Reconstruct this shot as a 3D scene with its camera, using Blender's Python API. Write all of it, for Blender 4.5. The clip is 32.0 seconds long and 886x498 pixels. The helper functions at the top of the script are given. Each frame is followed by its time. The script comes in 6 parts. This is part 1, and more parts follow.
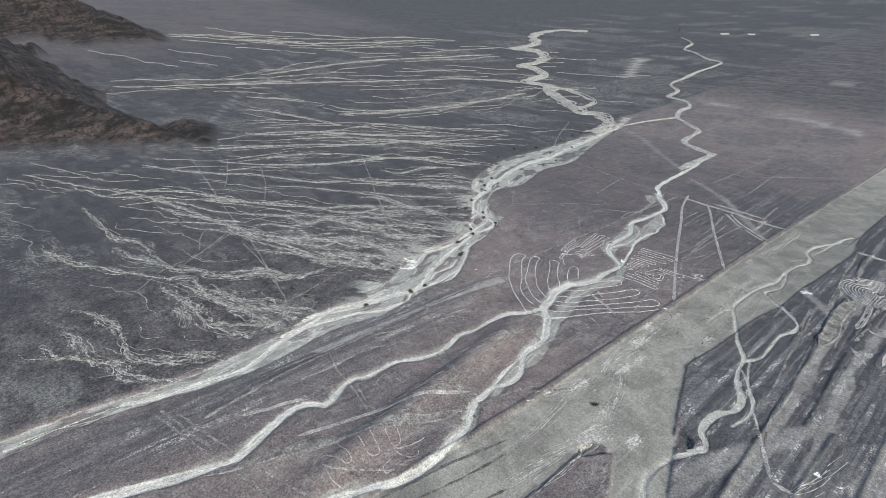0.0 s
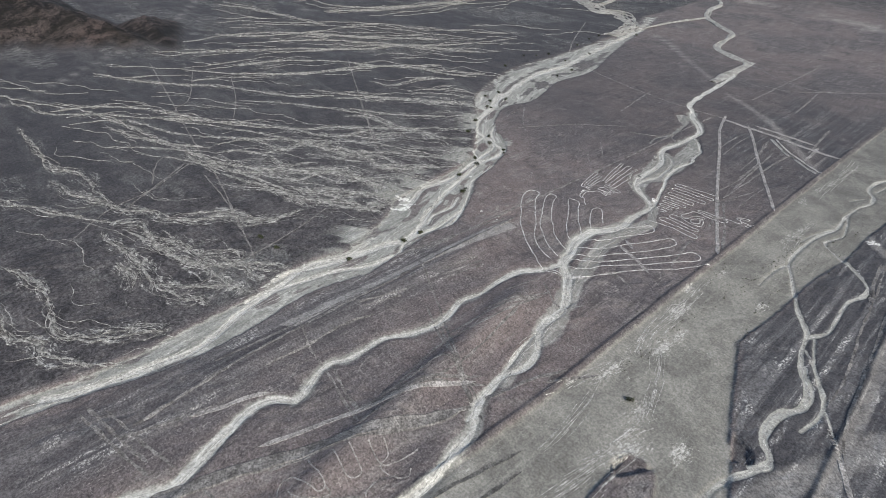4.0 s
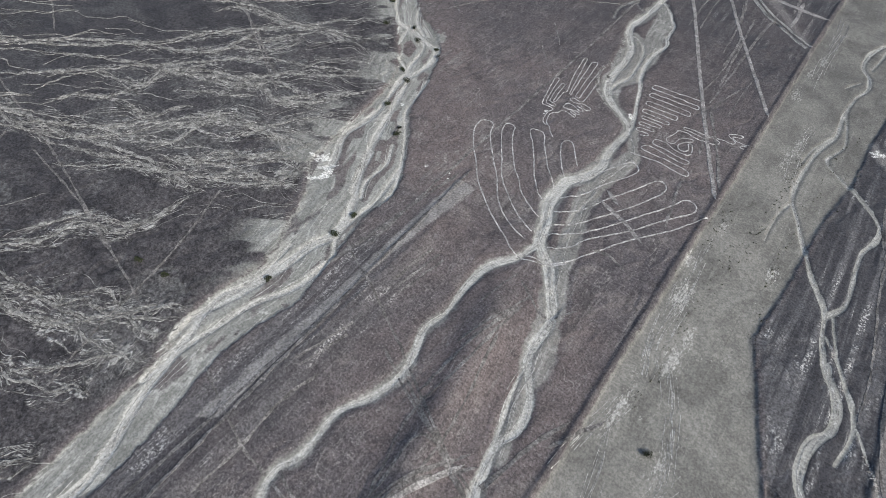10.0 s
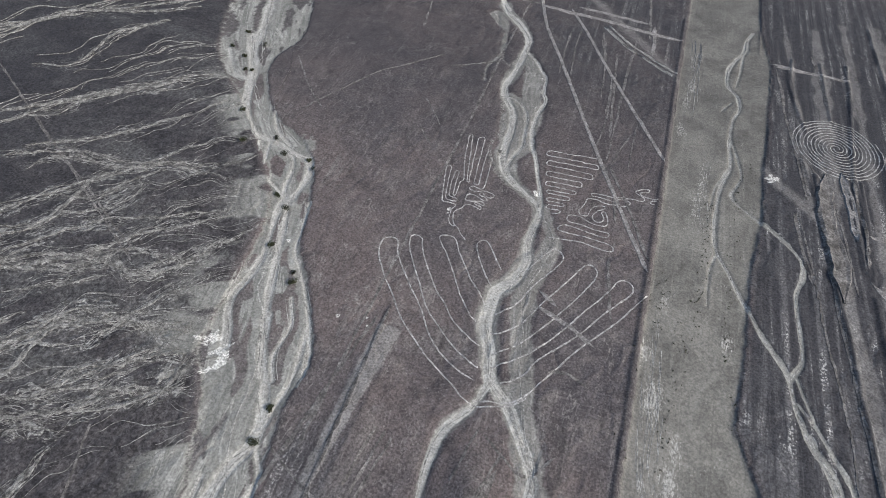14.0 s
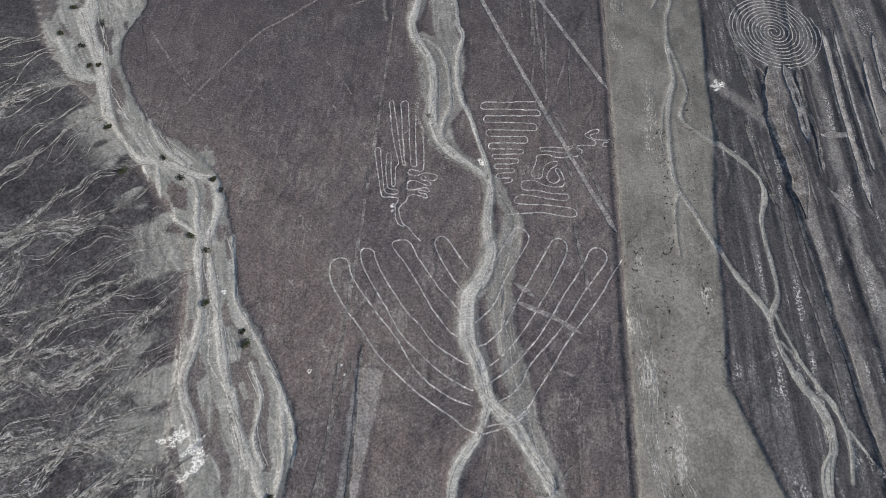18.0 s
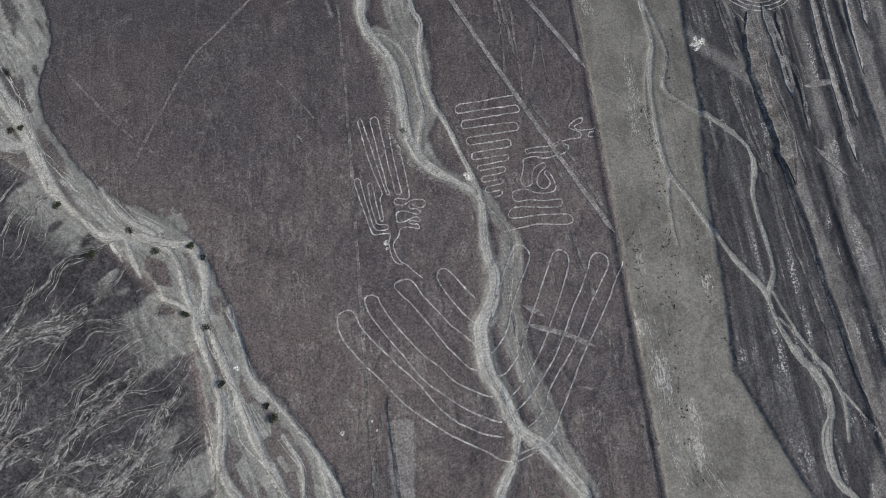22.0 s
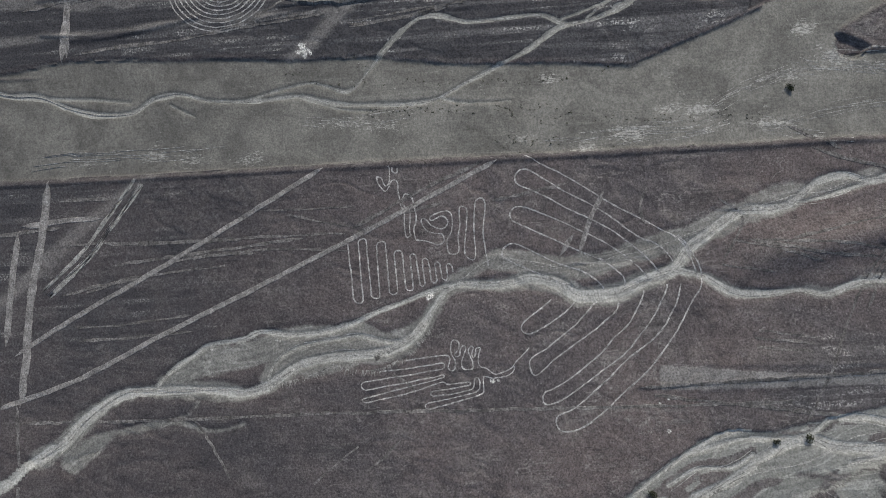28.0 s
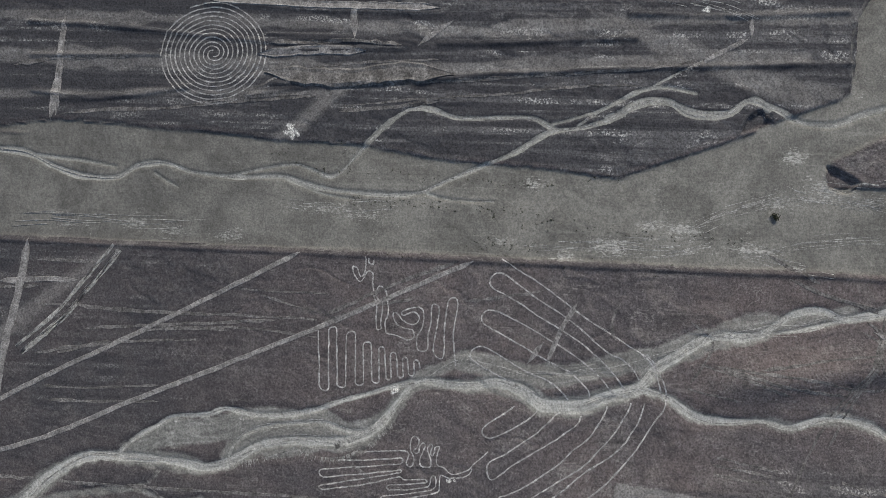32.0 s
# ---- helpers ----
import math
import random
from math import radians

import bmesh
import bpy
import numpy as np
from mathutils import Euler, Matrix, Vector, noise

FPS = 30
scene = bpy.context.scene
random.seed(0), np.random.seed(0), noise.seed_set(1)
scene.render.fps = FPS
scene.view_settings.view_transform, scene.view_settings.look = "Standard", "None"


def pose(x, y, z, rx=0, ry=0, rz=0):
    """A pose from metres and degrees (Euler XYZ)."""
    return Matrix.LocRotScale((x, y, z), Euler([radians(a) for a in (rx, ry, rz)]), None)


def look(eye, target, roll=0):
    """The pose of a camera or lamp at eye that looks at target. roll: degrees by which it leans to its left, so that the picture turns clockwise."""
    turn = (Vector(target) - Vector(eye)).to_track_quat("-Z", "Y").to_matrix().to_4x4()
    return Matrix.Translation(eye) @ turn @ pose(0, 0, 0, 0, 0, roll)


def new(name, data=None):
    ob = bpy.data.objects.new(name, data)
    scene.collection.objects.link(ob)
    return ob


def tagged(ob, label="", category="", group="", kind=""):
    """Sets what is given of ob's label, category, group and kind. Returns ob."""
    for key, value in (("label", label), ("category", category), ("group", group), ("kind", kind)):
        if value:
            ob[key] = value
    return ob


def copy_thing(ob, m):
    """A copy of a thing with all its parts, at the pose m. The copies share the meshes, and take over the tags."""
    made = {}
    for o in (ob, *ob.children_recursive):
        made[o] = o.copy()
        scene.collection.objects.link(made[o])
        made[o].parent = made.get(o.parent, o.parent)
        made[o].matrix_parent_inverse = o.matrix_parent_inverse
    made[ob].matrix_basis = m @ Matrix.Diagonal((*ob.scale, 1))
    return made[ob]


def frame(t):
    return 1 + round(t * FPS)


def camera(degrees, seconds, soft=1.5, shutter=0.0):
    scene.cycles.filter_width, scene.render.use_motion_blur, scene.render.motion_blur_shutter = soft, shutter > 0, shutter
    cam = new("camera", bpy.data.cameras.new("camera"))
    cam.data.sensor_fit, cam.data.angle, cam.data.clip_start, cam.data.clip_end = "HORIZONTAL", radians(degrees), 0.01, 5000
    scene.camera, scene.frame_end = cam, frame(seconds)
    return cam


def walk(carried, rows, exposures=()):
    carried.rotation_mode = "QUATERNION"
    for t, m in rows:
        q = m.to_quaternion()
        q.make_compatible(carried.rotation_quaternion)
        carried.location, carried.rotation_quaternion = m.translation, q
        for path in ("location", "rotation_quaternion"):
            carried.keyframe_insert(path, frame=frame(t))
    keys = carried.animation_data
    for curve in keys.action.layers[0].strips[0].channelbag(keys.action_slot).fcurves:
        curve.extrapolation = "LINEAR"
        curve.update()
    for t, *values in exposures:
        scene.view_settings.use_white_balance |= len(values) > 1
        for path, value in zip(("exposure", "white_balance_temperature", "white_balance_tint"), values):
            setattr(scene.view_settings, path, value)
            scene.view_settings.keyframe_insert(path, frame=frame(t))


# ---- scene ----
# the camera and its way: seconds, place, turn
cam = camera(77.13, 32.0, soft=0.5)
PATH = [
    (0, 168.71, -242.40, 167.12, 65.798, -1.088, 47.331),
    (0.5, 163.80, -236.60, 165.28, 63.795, -1.068, 47.368),
    (1, 157.67, -231.49, 164.35, 60.941, -1.238, 47.352),
    (1.5, 152.09, -226.68, 163.59, 58.519, -1.367, 47.344),
    (2, 146.08, -221.20, 162.36, 56.655, -1.461, 47.319),
    (2.5, 140.17, -216.08, 160.98, 56.213, -1.508, 47.310),
    (3, 134.10, -210.80, 159.51, 56.209, -1.511, 47.305),
    (3.5, 127.99, -205.48, 158.34, 56.190, -1.481, 47.293),
    (5.5, 104.81, -184.56, 161.21, 53.434, -1.259, 47.459),
    (6, 98.38, -179.47, 162.60, 49.581, -1.225, 47.496),
    (6.5, 92.05, -174.13, 164.47, 46.028, -1.070, 47.571),
    (7, 85.53, -169.04, 166.10, 42.502, -0.974, 47.580),
    (7.5, 78.75, -163.97, 168.08, 38.949, -0.945, 47.561),
    (8, 71.65, -158.41, 169.99, 37.159, -0.941, 46.966),
    (8.5, 65.84, -152.85, 171.29, 37.220, -1.017, 44.748),
    (9, 59.94, -147.72, 171.72, 37.516, -1.250, 41.425),
    (9.5, 53.58, -141.76, 172.87, 37.546, -1.370, 38.673),
    (10, 47.07, -136.26, 174.33, 37.424, -1.549, 36.762),
    (10.5, 41.92, -130.78, 175.11, 37.623, -1.554, 34.835),
    (11, 37.18, -124.80, 176.36, 37.757, -1.372, 32.441),
    (11.5, 32.53, -118.67, 177.90, 37.832, -1.241, 29.957),
    (12, 26.94, -113.31, 178.70, 38.047, -1.309, 27.407),
    (12.5, 21.93, -107.33, 179.50, 38.293, -1.282, 24.829),
    (13, 17.82, -101.71, 180.51, 38.628, -1.118, 22.402),
    (13.5, 12.67, -95.44, 181.39, 38.708, -1.106, 20.394),
    (14, 9.02, -89.04, 182.93, 38.675, -0.913, 18.762),
    (14.5, 5.56, -82.60, 184.54, 38.622, -0.748, 16.743),
    (16.5, -7.65, -56.52, 188.44, 29.318, -0.539, 10.636),
    (17, -10.57, -48.40, 190.56, 24.577, -0.480, 7.691),
    (17.5, -13.49, -40.70, 192.16, 24.515, -0.517, 5.208),
    (18, -15.77, -33.87, 193.01, 24.841, -0.489, 3.189),
    (18.5, -17.91, -27.22, 194.23, 23.236, -0.458, 1.550),
    (19, -20.19, -19.09, 195.93, 20.395, -0.440, -0.446),
    (19.5, -22.44, -11.67, 197.90, 20.580, -0.551, -1.884),
    (20, -22.84, -4.20, 200.13, 20.829, -0.434, -3.439),
    (20.5, -23.84, 2.84, 202.60, 20.493, -0.456, -4.615),
    (21, -24.73, 8.86, 204.71, 16.111, -0.454, -5.510),
    (21.5, -26.13, 15.77, 205.92, 12.423, -0.614, -6.483),
    (22, -28.00, 23.50, 207.59, 12.360, -0.976, -7.257),
    (22.5, -28.67, 30.18, 209.38, 12.506, -1.069, -8.135),
    (23, -25.36, 36.38, 212.25, 12.544, -0.004, -19.312),
    (23.5, -24.43, 41.96, 215.34, 12.102, 1.140, -45.618),
    (24, -25.92, 48.02, 216.81, 11.913, 1.700, -68.557),
    (24.5, -23.76, 54.44, 218.62, 10.883, 2.131, -90.712),
    (25, -21.30, 60.04, 219.81, 10.425, 2.182, -99.891),
    (25.5, -17.79, 66.22, 221.02, 9.493, 2.112, -99.650),
    (26, -13.73, 71.17, 222.11, 8.031, 2.181, -96.443),
    (26.5, -10.53, 74.18, 222.58, 7.189, 2.373, -94.634),
    (28.5, 7.84, 82.59, 222.62, 1.987, 2.467, -91.593),
    (29, 14.59, 82.95, 223.06, 1.938, 2.553, -88.502),
    (29.5, 21.18, 82.58, 223.42, 1.865, 2.520, -88.504),
    (30, 27.03, 81.16, 223.59, 2.012, 2.570, -88.435),
    (30.5, 33.08, 78.80, 223.81, 1.991, 2.674, -88.482),
    (31, 38.58, 75.54, 223.90, 1.880, 2.722, -88.408),
    (31.5, 43.26, 72.53, 223.97, 1.702, 2.557, -88.335),
    (32, 46.74, 68.21, 223.76, 1.495, 2.646, -87.960),
]
walk(cam, [(row[0], pose(*row[1:])) for row in PATH], exposures=[
    (0.0, 1.2, 6400, 5), (2.0, 0.98, 6550, 6), (3.5, 0.97, 6550, 7), (8.0, 0.9, 6450, 7), (14.0, 0.71, 6500, 9), (19.0, 0.56, 6600, 9),
    (25.0, 0.29, 6500, 7), (32.0, 0.31, 6550, 7)])

# ---- light ----
SUN_AZ, SUN_EL = radians(-15), radians(38)      # azimuth from +x, counter-clockwise
world = bpy.data.worlds.new("sky")
scene.world = world
world.use_nodes = True
wn = world.node_tree
sky = wn.nodes.new("ShaderNodeTexSky")
sky.sky_type, sky.sun_disc = "NISHITA", False
sky.sun_elevation, sky.sun_rotation = SUN_EL, radians(90) - SUN_AZ
sky.air_density, sky.dust_density = 1.0, 2.0
wn.links.new(sky.outputs[0], wn.nodes["Background"].inputs["Color"])
wn.nodes["Background"].inputs["Strength"].default_value = 0.12
lamp = bpy.data.lights.new("sun", "SUN")
lamp.energy, lamp.angle, lamp.color = 2.4, radians(4.0), (1.0, 0.95, 0.88)
sun = new("sun", lamp)
sun.matrix_world = look((math.cos(SUN_AZ) * math.cos(SUN_EL) * 900, math.sin(SUN_AZ) * math.cos(SUN_EL) * 900,
                         math.sin(SUN_EL) * 900), (0, 0, 0))

# ---- materials ----


class Nodes:
    """Short hand for building a node material."""

    def __init__(self, name, rough=0.95):
        self.mat = bpy.data.materials.new(name)
        self.mat.use_nodes = True
        self.tree = self.mat.node_tree
        self.out = self.tree.nodes["Principled BSDF"]
        self.out.inputs["Roughness"].default_value = rough
        self.out.inputs["Specular IOR Level"].default_value = 0.15

    def link(self, a, b):
        if hasattr(a, "links"):
            self.tree.links.new(a, b)
        else:
            b.default_value = a

    def node(self, kind, **props):
        n = self.tree.nodes.new(kind)
        for k, v in props.items():
            setattr(n, k, v)
        return n

    def place(self):
        return self.node("ShaderNodeNewGeometry").outputs["Position"]

    def mapped(self, vec, turn=0.0, scale=(1, 1, 1), shift=(0, 0, 0)):
        m = self.node("ShaderNodeMapping")
        self.link(vec, m.inputs["Vector"])
        m.inputs["Rotation"].default_value = (0, 0, radians(turn))
        m.inputs["Scale"].default_value = scale
        m.inputs["Location"].default_value = shift
        return m.outputs[0]

    def noise(self, vec, scale, detail=4, rough=0.55, distort=0.0):
        n = self.node("ShaderNodeTexNoise")
        self.link(vec, n.inputs["Vector"])
        n.inputs["Scale"].default_value, n.inputs["Detail"].default_value = scale, detail
        n.inputs["Roughness"].default_value, n.inputs["Distortion"].default_value = rough, distort
        return n.outputs[0]

    def cells(self, vec, scale):
        n = self.node("ShaderNodeTexVoronoi")
        self.link(vec, n.inputs["Vector"])
        n.inputs["Scale"].default_value = scale
        return n.outputs

    def calc(self, op, a, b=0.0, clamp=False):
        n = self.node("ShaderNodeMath", operation=op, use_clamp=clamp)
        self.link(a, n.inputs[0])
        self.link(b, n.inputs[1])
        return n.outputs[0]

    def span(self, v, lo, hi, a=0.0, b=1.0, soft=True):
        n = self.node("ShaderNodeMapRange", interpolation_type="SMOOTHSTEP" if soft else "LINEAR")
        for i, x in enumerate((v, lo, hi, a, b)):
            self.link(x, n.inputs[i])
        return n.outputs[0]

    def mix(self, f, a, b, how="MIX"):
        n = self.node("ShaderNodeMix", data_type="RGBA", blend_type=how)
        for s, x in ((n.inputs[0], f), (n.inputs[6], a), (n.inputs[7], b)):
            if isinstance(x, tuple):
                x = (*x, 1.0)
            self.link(x, s)
        return n.outputs[2]

    def attr(self, name):
        n = self.node("ShaderNodeAttribute", attribute_name=name)
        return n

    def finish(self, colour, bump=None, dist=0.05, strength=0.6):
        if isinstance(colour, tuple):
            colour = (*colour, 1.0)
        self.link(colour, self.out.inputs["Base Color"])
        if bump is not None:
            b = self.node("ShaderNodeBump")
            b.inputs["Distance"].default_value, b.inputs["Strength"].default_value = dist, strength
            self.link(bump, b.inputs["Height"])
            self.link(b.outputs[0], self.out.inputs["Normal"])
        return self.mat


def ground_material():
    m = Nodes("desert_ground")
    p = m.place()
    a, b = m.attr("cover"), m.attr("spread")
    sep = m.node("ShaderNodeSeparateColor")
    m.link(a.outputs["Color"], sep.inputs[0])
    sep2 = m.node("ShaderNodeSeparateColor")
    m.link(b.outputs["Color"], sep2.inputs[0])
    sand, flat, cleared = sep.outputs
    fan, white, rock = sep2.outputs
    east, varnish_shade = a.outputs["Alpha"], b.outputs["Alpha"]
    run = m.attr("run").outputs["Vector"]
    sep3 = m.node("ShaderNodeSeparateXYZ")
    m.link(run, sep3.inputs[0])
    salt = sep3.outputs[2]
    big = m.noise(p, 0.012, 4, 0.6, 0.6)
    mid = m.noise(p, 0.075, 6, 0.66, 0.5)
    fine = m.noise(p, 0.9, 4, 0.7)
    grit = m.noise(p, 1.25, 3, 0.6)
    # dark desert varnish over gravel, browner and greyer by turns
    col = m.mix(m.span(big, 0.36, 0.64), (0.074, 0.066, 0.068), (0.108, 0.089, 0.086))
    col = m.mix(m.span(mid, 0.50, 0.74, 0.0, 0.75), col, (0.150, 0.134, 0.125))
    col = m.mix(m.span(mid, 0.46, 0.28, 0.0, 0.65), col, (0.034, 0.032, 0.033))
    col = m.mix(m.span(grit, 0.56, 0.70, 0.0, 0.5), col, (0.21, 0.197, 0.187))
    # faint drags that old floods and feet have left along the plain
    for turn, sc, cut, much in ((2, (0.30, 0.010, 1), 0.57, 0.25), (68, (0.5, 0.018, 1), 0.57, 0.75), (-38, (0.6, 0.022, 1), 0.58, 0.65), (100, (0.4, 0.02, 1), 0.58, 0.7), (35, (0.16, 0.012, 1), 0.56, 0.6)):
        r = m.noise(m.mapped(p, turn, sc, (3.1, turn * 0.1, 0)), 1.0, 3, 0.6, 0.5)
        where = m.span(m.noise(p, 0.021 + 0.0006 * abs(turn), 3), 0.48, 0.64, 0.0, much * 0.8)
        line = m.calc("MULTIPLY", m.span(r, cut, cut + 0.10), where)
        col = m.mix(m.calc("MULTIPLY", line, m.span(fine, 0.3, 0.6, 0.4, 1.0)), col, (0.178, 0.166, 0.156))
        dark = m.calc("MULTIPLY", m.span(r, 1 - cut, 0.88 - cut), where)
        col = m.mix(dark, col, (0.034, 0.032, 0.032))
    # hair-thin rills
    for turn, sc, lo in ((60, (0.05, 0.02, 1), 0.010), (100, (0.03, 0.012, 1), 0.008), (20, (0.045, 0.016, 1), 0.008)):
        r = m.noise(m.mapped(p, turn, sc, (9.1, turn * 0.1, 0)), 1.0, 3, 0.6, 0.4)
        line = m.span(m.calc("ABSOLUTE", m.calc("SUBTRACT", r, 0.5)), 0.0, lo, 1.0, 0.0)
        line = m.calc("MULTIPLY", line, m.span(m.noise(p, 0.05 + lo, 3), 0.46, 0.62, 0.0, 0.6))
        col = m.mix(m.calc("MULTIPLY", line, m.span(fine, 0.3, 0.6, 0.3, 1.0)), col, (0.21, 0.197, 0.184))
    # the combed ground to the east: low parallel ridges, chalky on top
    comb = m.noise(m.mapped(p, 2.2, (0.30, 0.008, 1), (5, 1, 0)), 1.0, 4, 0.62, 0.25)
    ecol = m.mix(m.span(comb, 0.42, 0.60), (0.034, 0.034, 0.038), (0.088, 0.086, 0.088))
    ecol = m.mix(m.span(mid, 0.42, 0.66, 0.0, 0.45), ecol, (0.060, 0.060, 0.064))
    chalk = m.calc("MULTIPLY", m.span(comb, 0.52, 0.62), m.span(m.noise(p, 0.05, 4, 0.6), 0.45, 0.58))
    ecol = m.mix(m.calc("MULTIPLY", chalk, m.span(grit, 0.47, 0.60)), ecol, (0.40, 0.392, 0.37))
    col = m.mix(m.calc("MULTIPLY", east, 0.92), col, ecol)
    # the alluvial fan: blue-grey gravel, tongues of silt, a net of cobbly rills
    warp = m.node("ShaderNodeVectorMath", operation="ADD")
    bend = m.node("ShaderNodeTexNoise")
    m.link(p, bend.inputs["Vector"])
    bend.inputs["Scale"].default_value, bend.inputs["Detail"].default_value = 0.075, 2
    grow = m.node("ShaderNodeVectorMath", operation="SCALE")
    m.link(bend.outputs["Color"], grow.inputs[0])
    grow.inputs["Scale"].default_value = 9.0
    m.link(m.mapped(run, 0, (1, 1, 0)), warp.inputs[0])
    m.link(grow.outputs[0], warp.inputs[1])
    wp = warp.outputs[0]
    fcol = m.mix(m.span(mid, 0.34, 0.66), (0.032, 0.030, 0.032), (0.066, 0.061, 0.062))
    patch = m.noise(m.mapped(p, -34, (0.011, 0.034, 1)), 1.0, 4, 0.6, 1.0)
    fcol = m.mix(m.span(patch, 0.47, 0.68, 0.0, 0.6), fcol, (0.110, 0.108, 0.104))
    net = 0.0
    for sc, wide, lo in ((1.0, 0.020, 0.34), (2.3, 0.026, 0.40), (4.6, 0.034, 0.46)):
        r = m.noise(m.mapped(wp, 0, (0.030 * sc, 0.135 * sc, 0), (sc, 3 * sc, 0)), 1.0, 2, 0.5, 0.7)
        line = m.span(m.calc("ABSOLUTE", m.calc("SUBTRACT", r, 0.5)), wide * 0.35, wide, 1.0, 0.0)
        line = m.calc("MULTIPLY", line, m.span(m.noise(p, 0.030 * sc, 3), lo, lo + 0.12))
        net = m.calc("MAXIMUM", net, line)
    zone = m.span(fan, 0.55, 0.92)
    net = m.calc("MULTIPLY", net, zone)
    fcol = m.mix(m.calc("MULTIPLY", zone, m.span(grit, 0.54, 0.68, 0.0, 0.45)), fcol, (0.125, 0.124, 0.118))
    col = m.mix(m.span(fan, 0.05, 0.42), col, fcol)
    col = m.mix(m.calc("MULTIPLY", net, m.span(grit, 0.36, 0.54, 0.45, 1.0)), col, (0.25, 0.246, 0.232))
    # cobbles and the dark gaps between them over all the fan
    cobble = m.span(m.noise(p, 0.62, 4, 0.72, 0.4), 0.40, 0.60, 0.55, 1.45, False)
    stony = m.span(fan, 0.05, 0.42)
    col = m.mix(m.calc("MULTIPLY", stony, 0.85), col, m.mix(1.0, col, cobble, "MULTIPLY"))
    # cleared swaths
    worn = m.calc("MULTIPLY", cleared, m.span(fine, 0.28, 0.55, 0.7, 1.0))
    col = m.mix(worn, col, m.mix(m.span(mid, 0.4, 0.65), (0.182, 0.171, 0.160), (0.250, 0.238, 0.225)))
    # the pale flat: level silt, olive and grey, with a little brushed salt
    blotch = m.noise(p, 0.05, 6, 0.62, 0.6)
    flatcol = m.mix(m.span(blotch, 0.34, 0.66), (0.116, 0.111, 0.100), (0.188, 0.180, 0.161))
    streak = m.noise(m.mapped(p, 1, (0.5, 0.03, 1)), 1.0, 4, 0.65, 0.6)
    flatcol = m.mix(m.span(streak, 0.56, 0.70, 0.0, 0.35), flatcol, (0.24, 0.232, 0.208))
    flatcol = m.mix(m.span(streak, 0.44, 0.30, 0.0, 0.35), flatcol, (0.085, 0.082, 0.074))
    brush = m.noise(m.mapped(p, 8, (1.3, 0.42, 1)), 1.0, 4, 0.7, 0.8)
    brush = m.calc("ADD", brush, m.calc("MULTIPLY", m.calc("SUBTRACT", grit, 0.5), 0.35))
    soil = m.calc("ADD", m.calc("MULTIPLY", salt, 0.27), m.span(m.noise(p, 0.045, 4, 0.6), 0.52, 0.66, 0.0, 0.07))
    brushed = m.calc("MULTIPLY", m.span(m.calc("ADD", brush, soil), 0.64, 0.80), m.span(soil, 0.0, 0.05))
    flatcol = m.mix(m.calc("MULTIPLY", brushed, 0.8), flatcol, (0.38, 0.37, 0.34))
    col = m.mix(flat, col, flatcol)
    # darker varnish tone, with bank shade and light falloff painted into it
    col = m.mix(m.calc("MULTIPLY", m.calc("MULTIPLY", varnish_shade, m.span(cleared, 0.2, 0.8, 1.0, 0.15)), m.span(flat, 0.0, 1.0, 0.66, 0.36)), col, (0.030, 0.030, 0.034))
    # smooth silt of the dry beds, cobbles in the channels, drawn out along the flow
    flowed = m.mapped(run, 0, (1, 1, 0))
    edge = m.calc("ADD", sand, m.calc("MULTIPLY", m.calc("SUBTRACT", fine, 0.5), 0.30))
    edge = m.calc("MULTIPLY", m.span(edge, 0.12, 0.40), m.span(sand, 0.02, 0.12))
    lines = m.noise(m.mapped(flowed, 0, (0.03, 0.22, 1)), 1.0, 4, 0.6, 1.2)
    threads = m.noise(m.mapped(flowed, 0, (0.022, 0.11, 1), (4, 4, 0)), 1.0, 3, 0.55, 1.2)
    sandcol = m.mix(m.span(lines, 0.34, 0.66), (0.155, 0.154, 0.141), (0.225, 0.222, 0.203))
    thread = m.span(m.calc("ABSOLUTE", m.calc("SUBTRACT", threads, 0.5)), 0.012, 0.040, 1.0, 0.0)
    thread = m.calc("MULTIPLY", thread, m.span(m.noise(p, 0.045, 2), 0.38, 0.54))
    sandcol = m.mix(m.calc("MULTIPLY", m.calc("MULTIPLY", thread, m.span(grit, 0.36, 0.56, 0.3, 1.0)), 0.75), sandcol, (0.33, 0.325, 0.30))
    ribs = m.noise(m.mapped(flowed, 0, (0.04, 0.55, 1), (7, 2, 0)), 1.0, 3, 0.6, 1.0)
    bright = m.mix(m.span(ribs, 0.36, 0.62), (0.26, 0.254, 0.234), (0.36, 0.353, 0.327))
    bright = m.mix(m.span(grit, 0.56, 0.70, 0.0, 0.5), bright, (0.50, 0.49, 0.46))
    bright = m.mix(m.span(grit, 0.43, 0.32, 0.0, 0.45), bright, (0.15, 0.146, 0.133))
    sandcol = m.mix(m.span(sand, 0.5, 0.8), sandcol, bright)
    col = m.mix(m.calc("MULTIPLY", edge, m.span(sand, 0.1, 0.4, 0.4, 1.0)), col, sandcol)
    # white silt
    wh = m.span(m.calc("ADD", white, m.calc("MULTIPLY", m.calc("SUBTRACT", m.calc("ADD", mid, m.calc("MULTIPLY", fine, 0.6)), 0.8), 1.0)), 0.25, 0.9)
    wh = m.calc("MULTIPLY", wh, m.span(white, 0.02, 0.4))
    col = m.mix(m.calc("MULTIPLY", wh, m.span(m.noise(p, 1.4, 3, 0.7), 0.38, 0.6, 0.1, 1.0)), col, (0.62, 0.61, 0.57))
    # rock of the hills
    strata = m.noise(m.mapped(p, 20, (0.05, 0.012, 0.06)), 1.0, 6, 0.7, 0.6)
    rockcol = m.mix(m.span(strata, 0.40, 0.60), (0.010, 0.009, 0.008), (0.046, 0.037, 0.034))
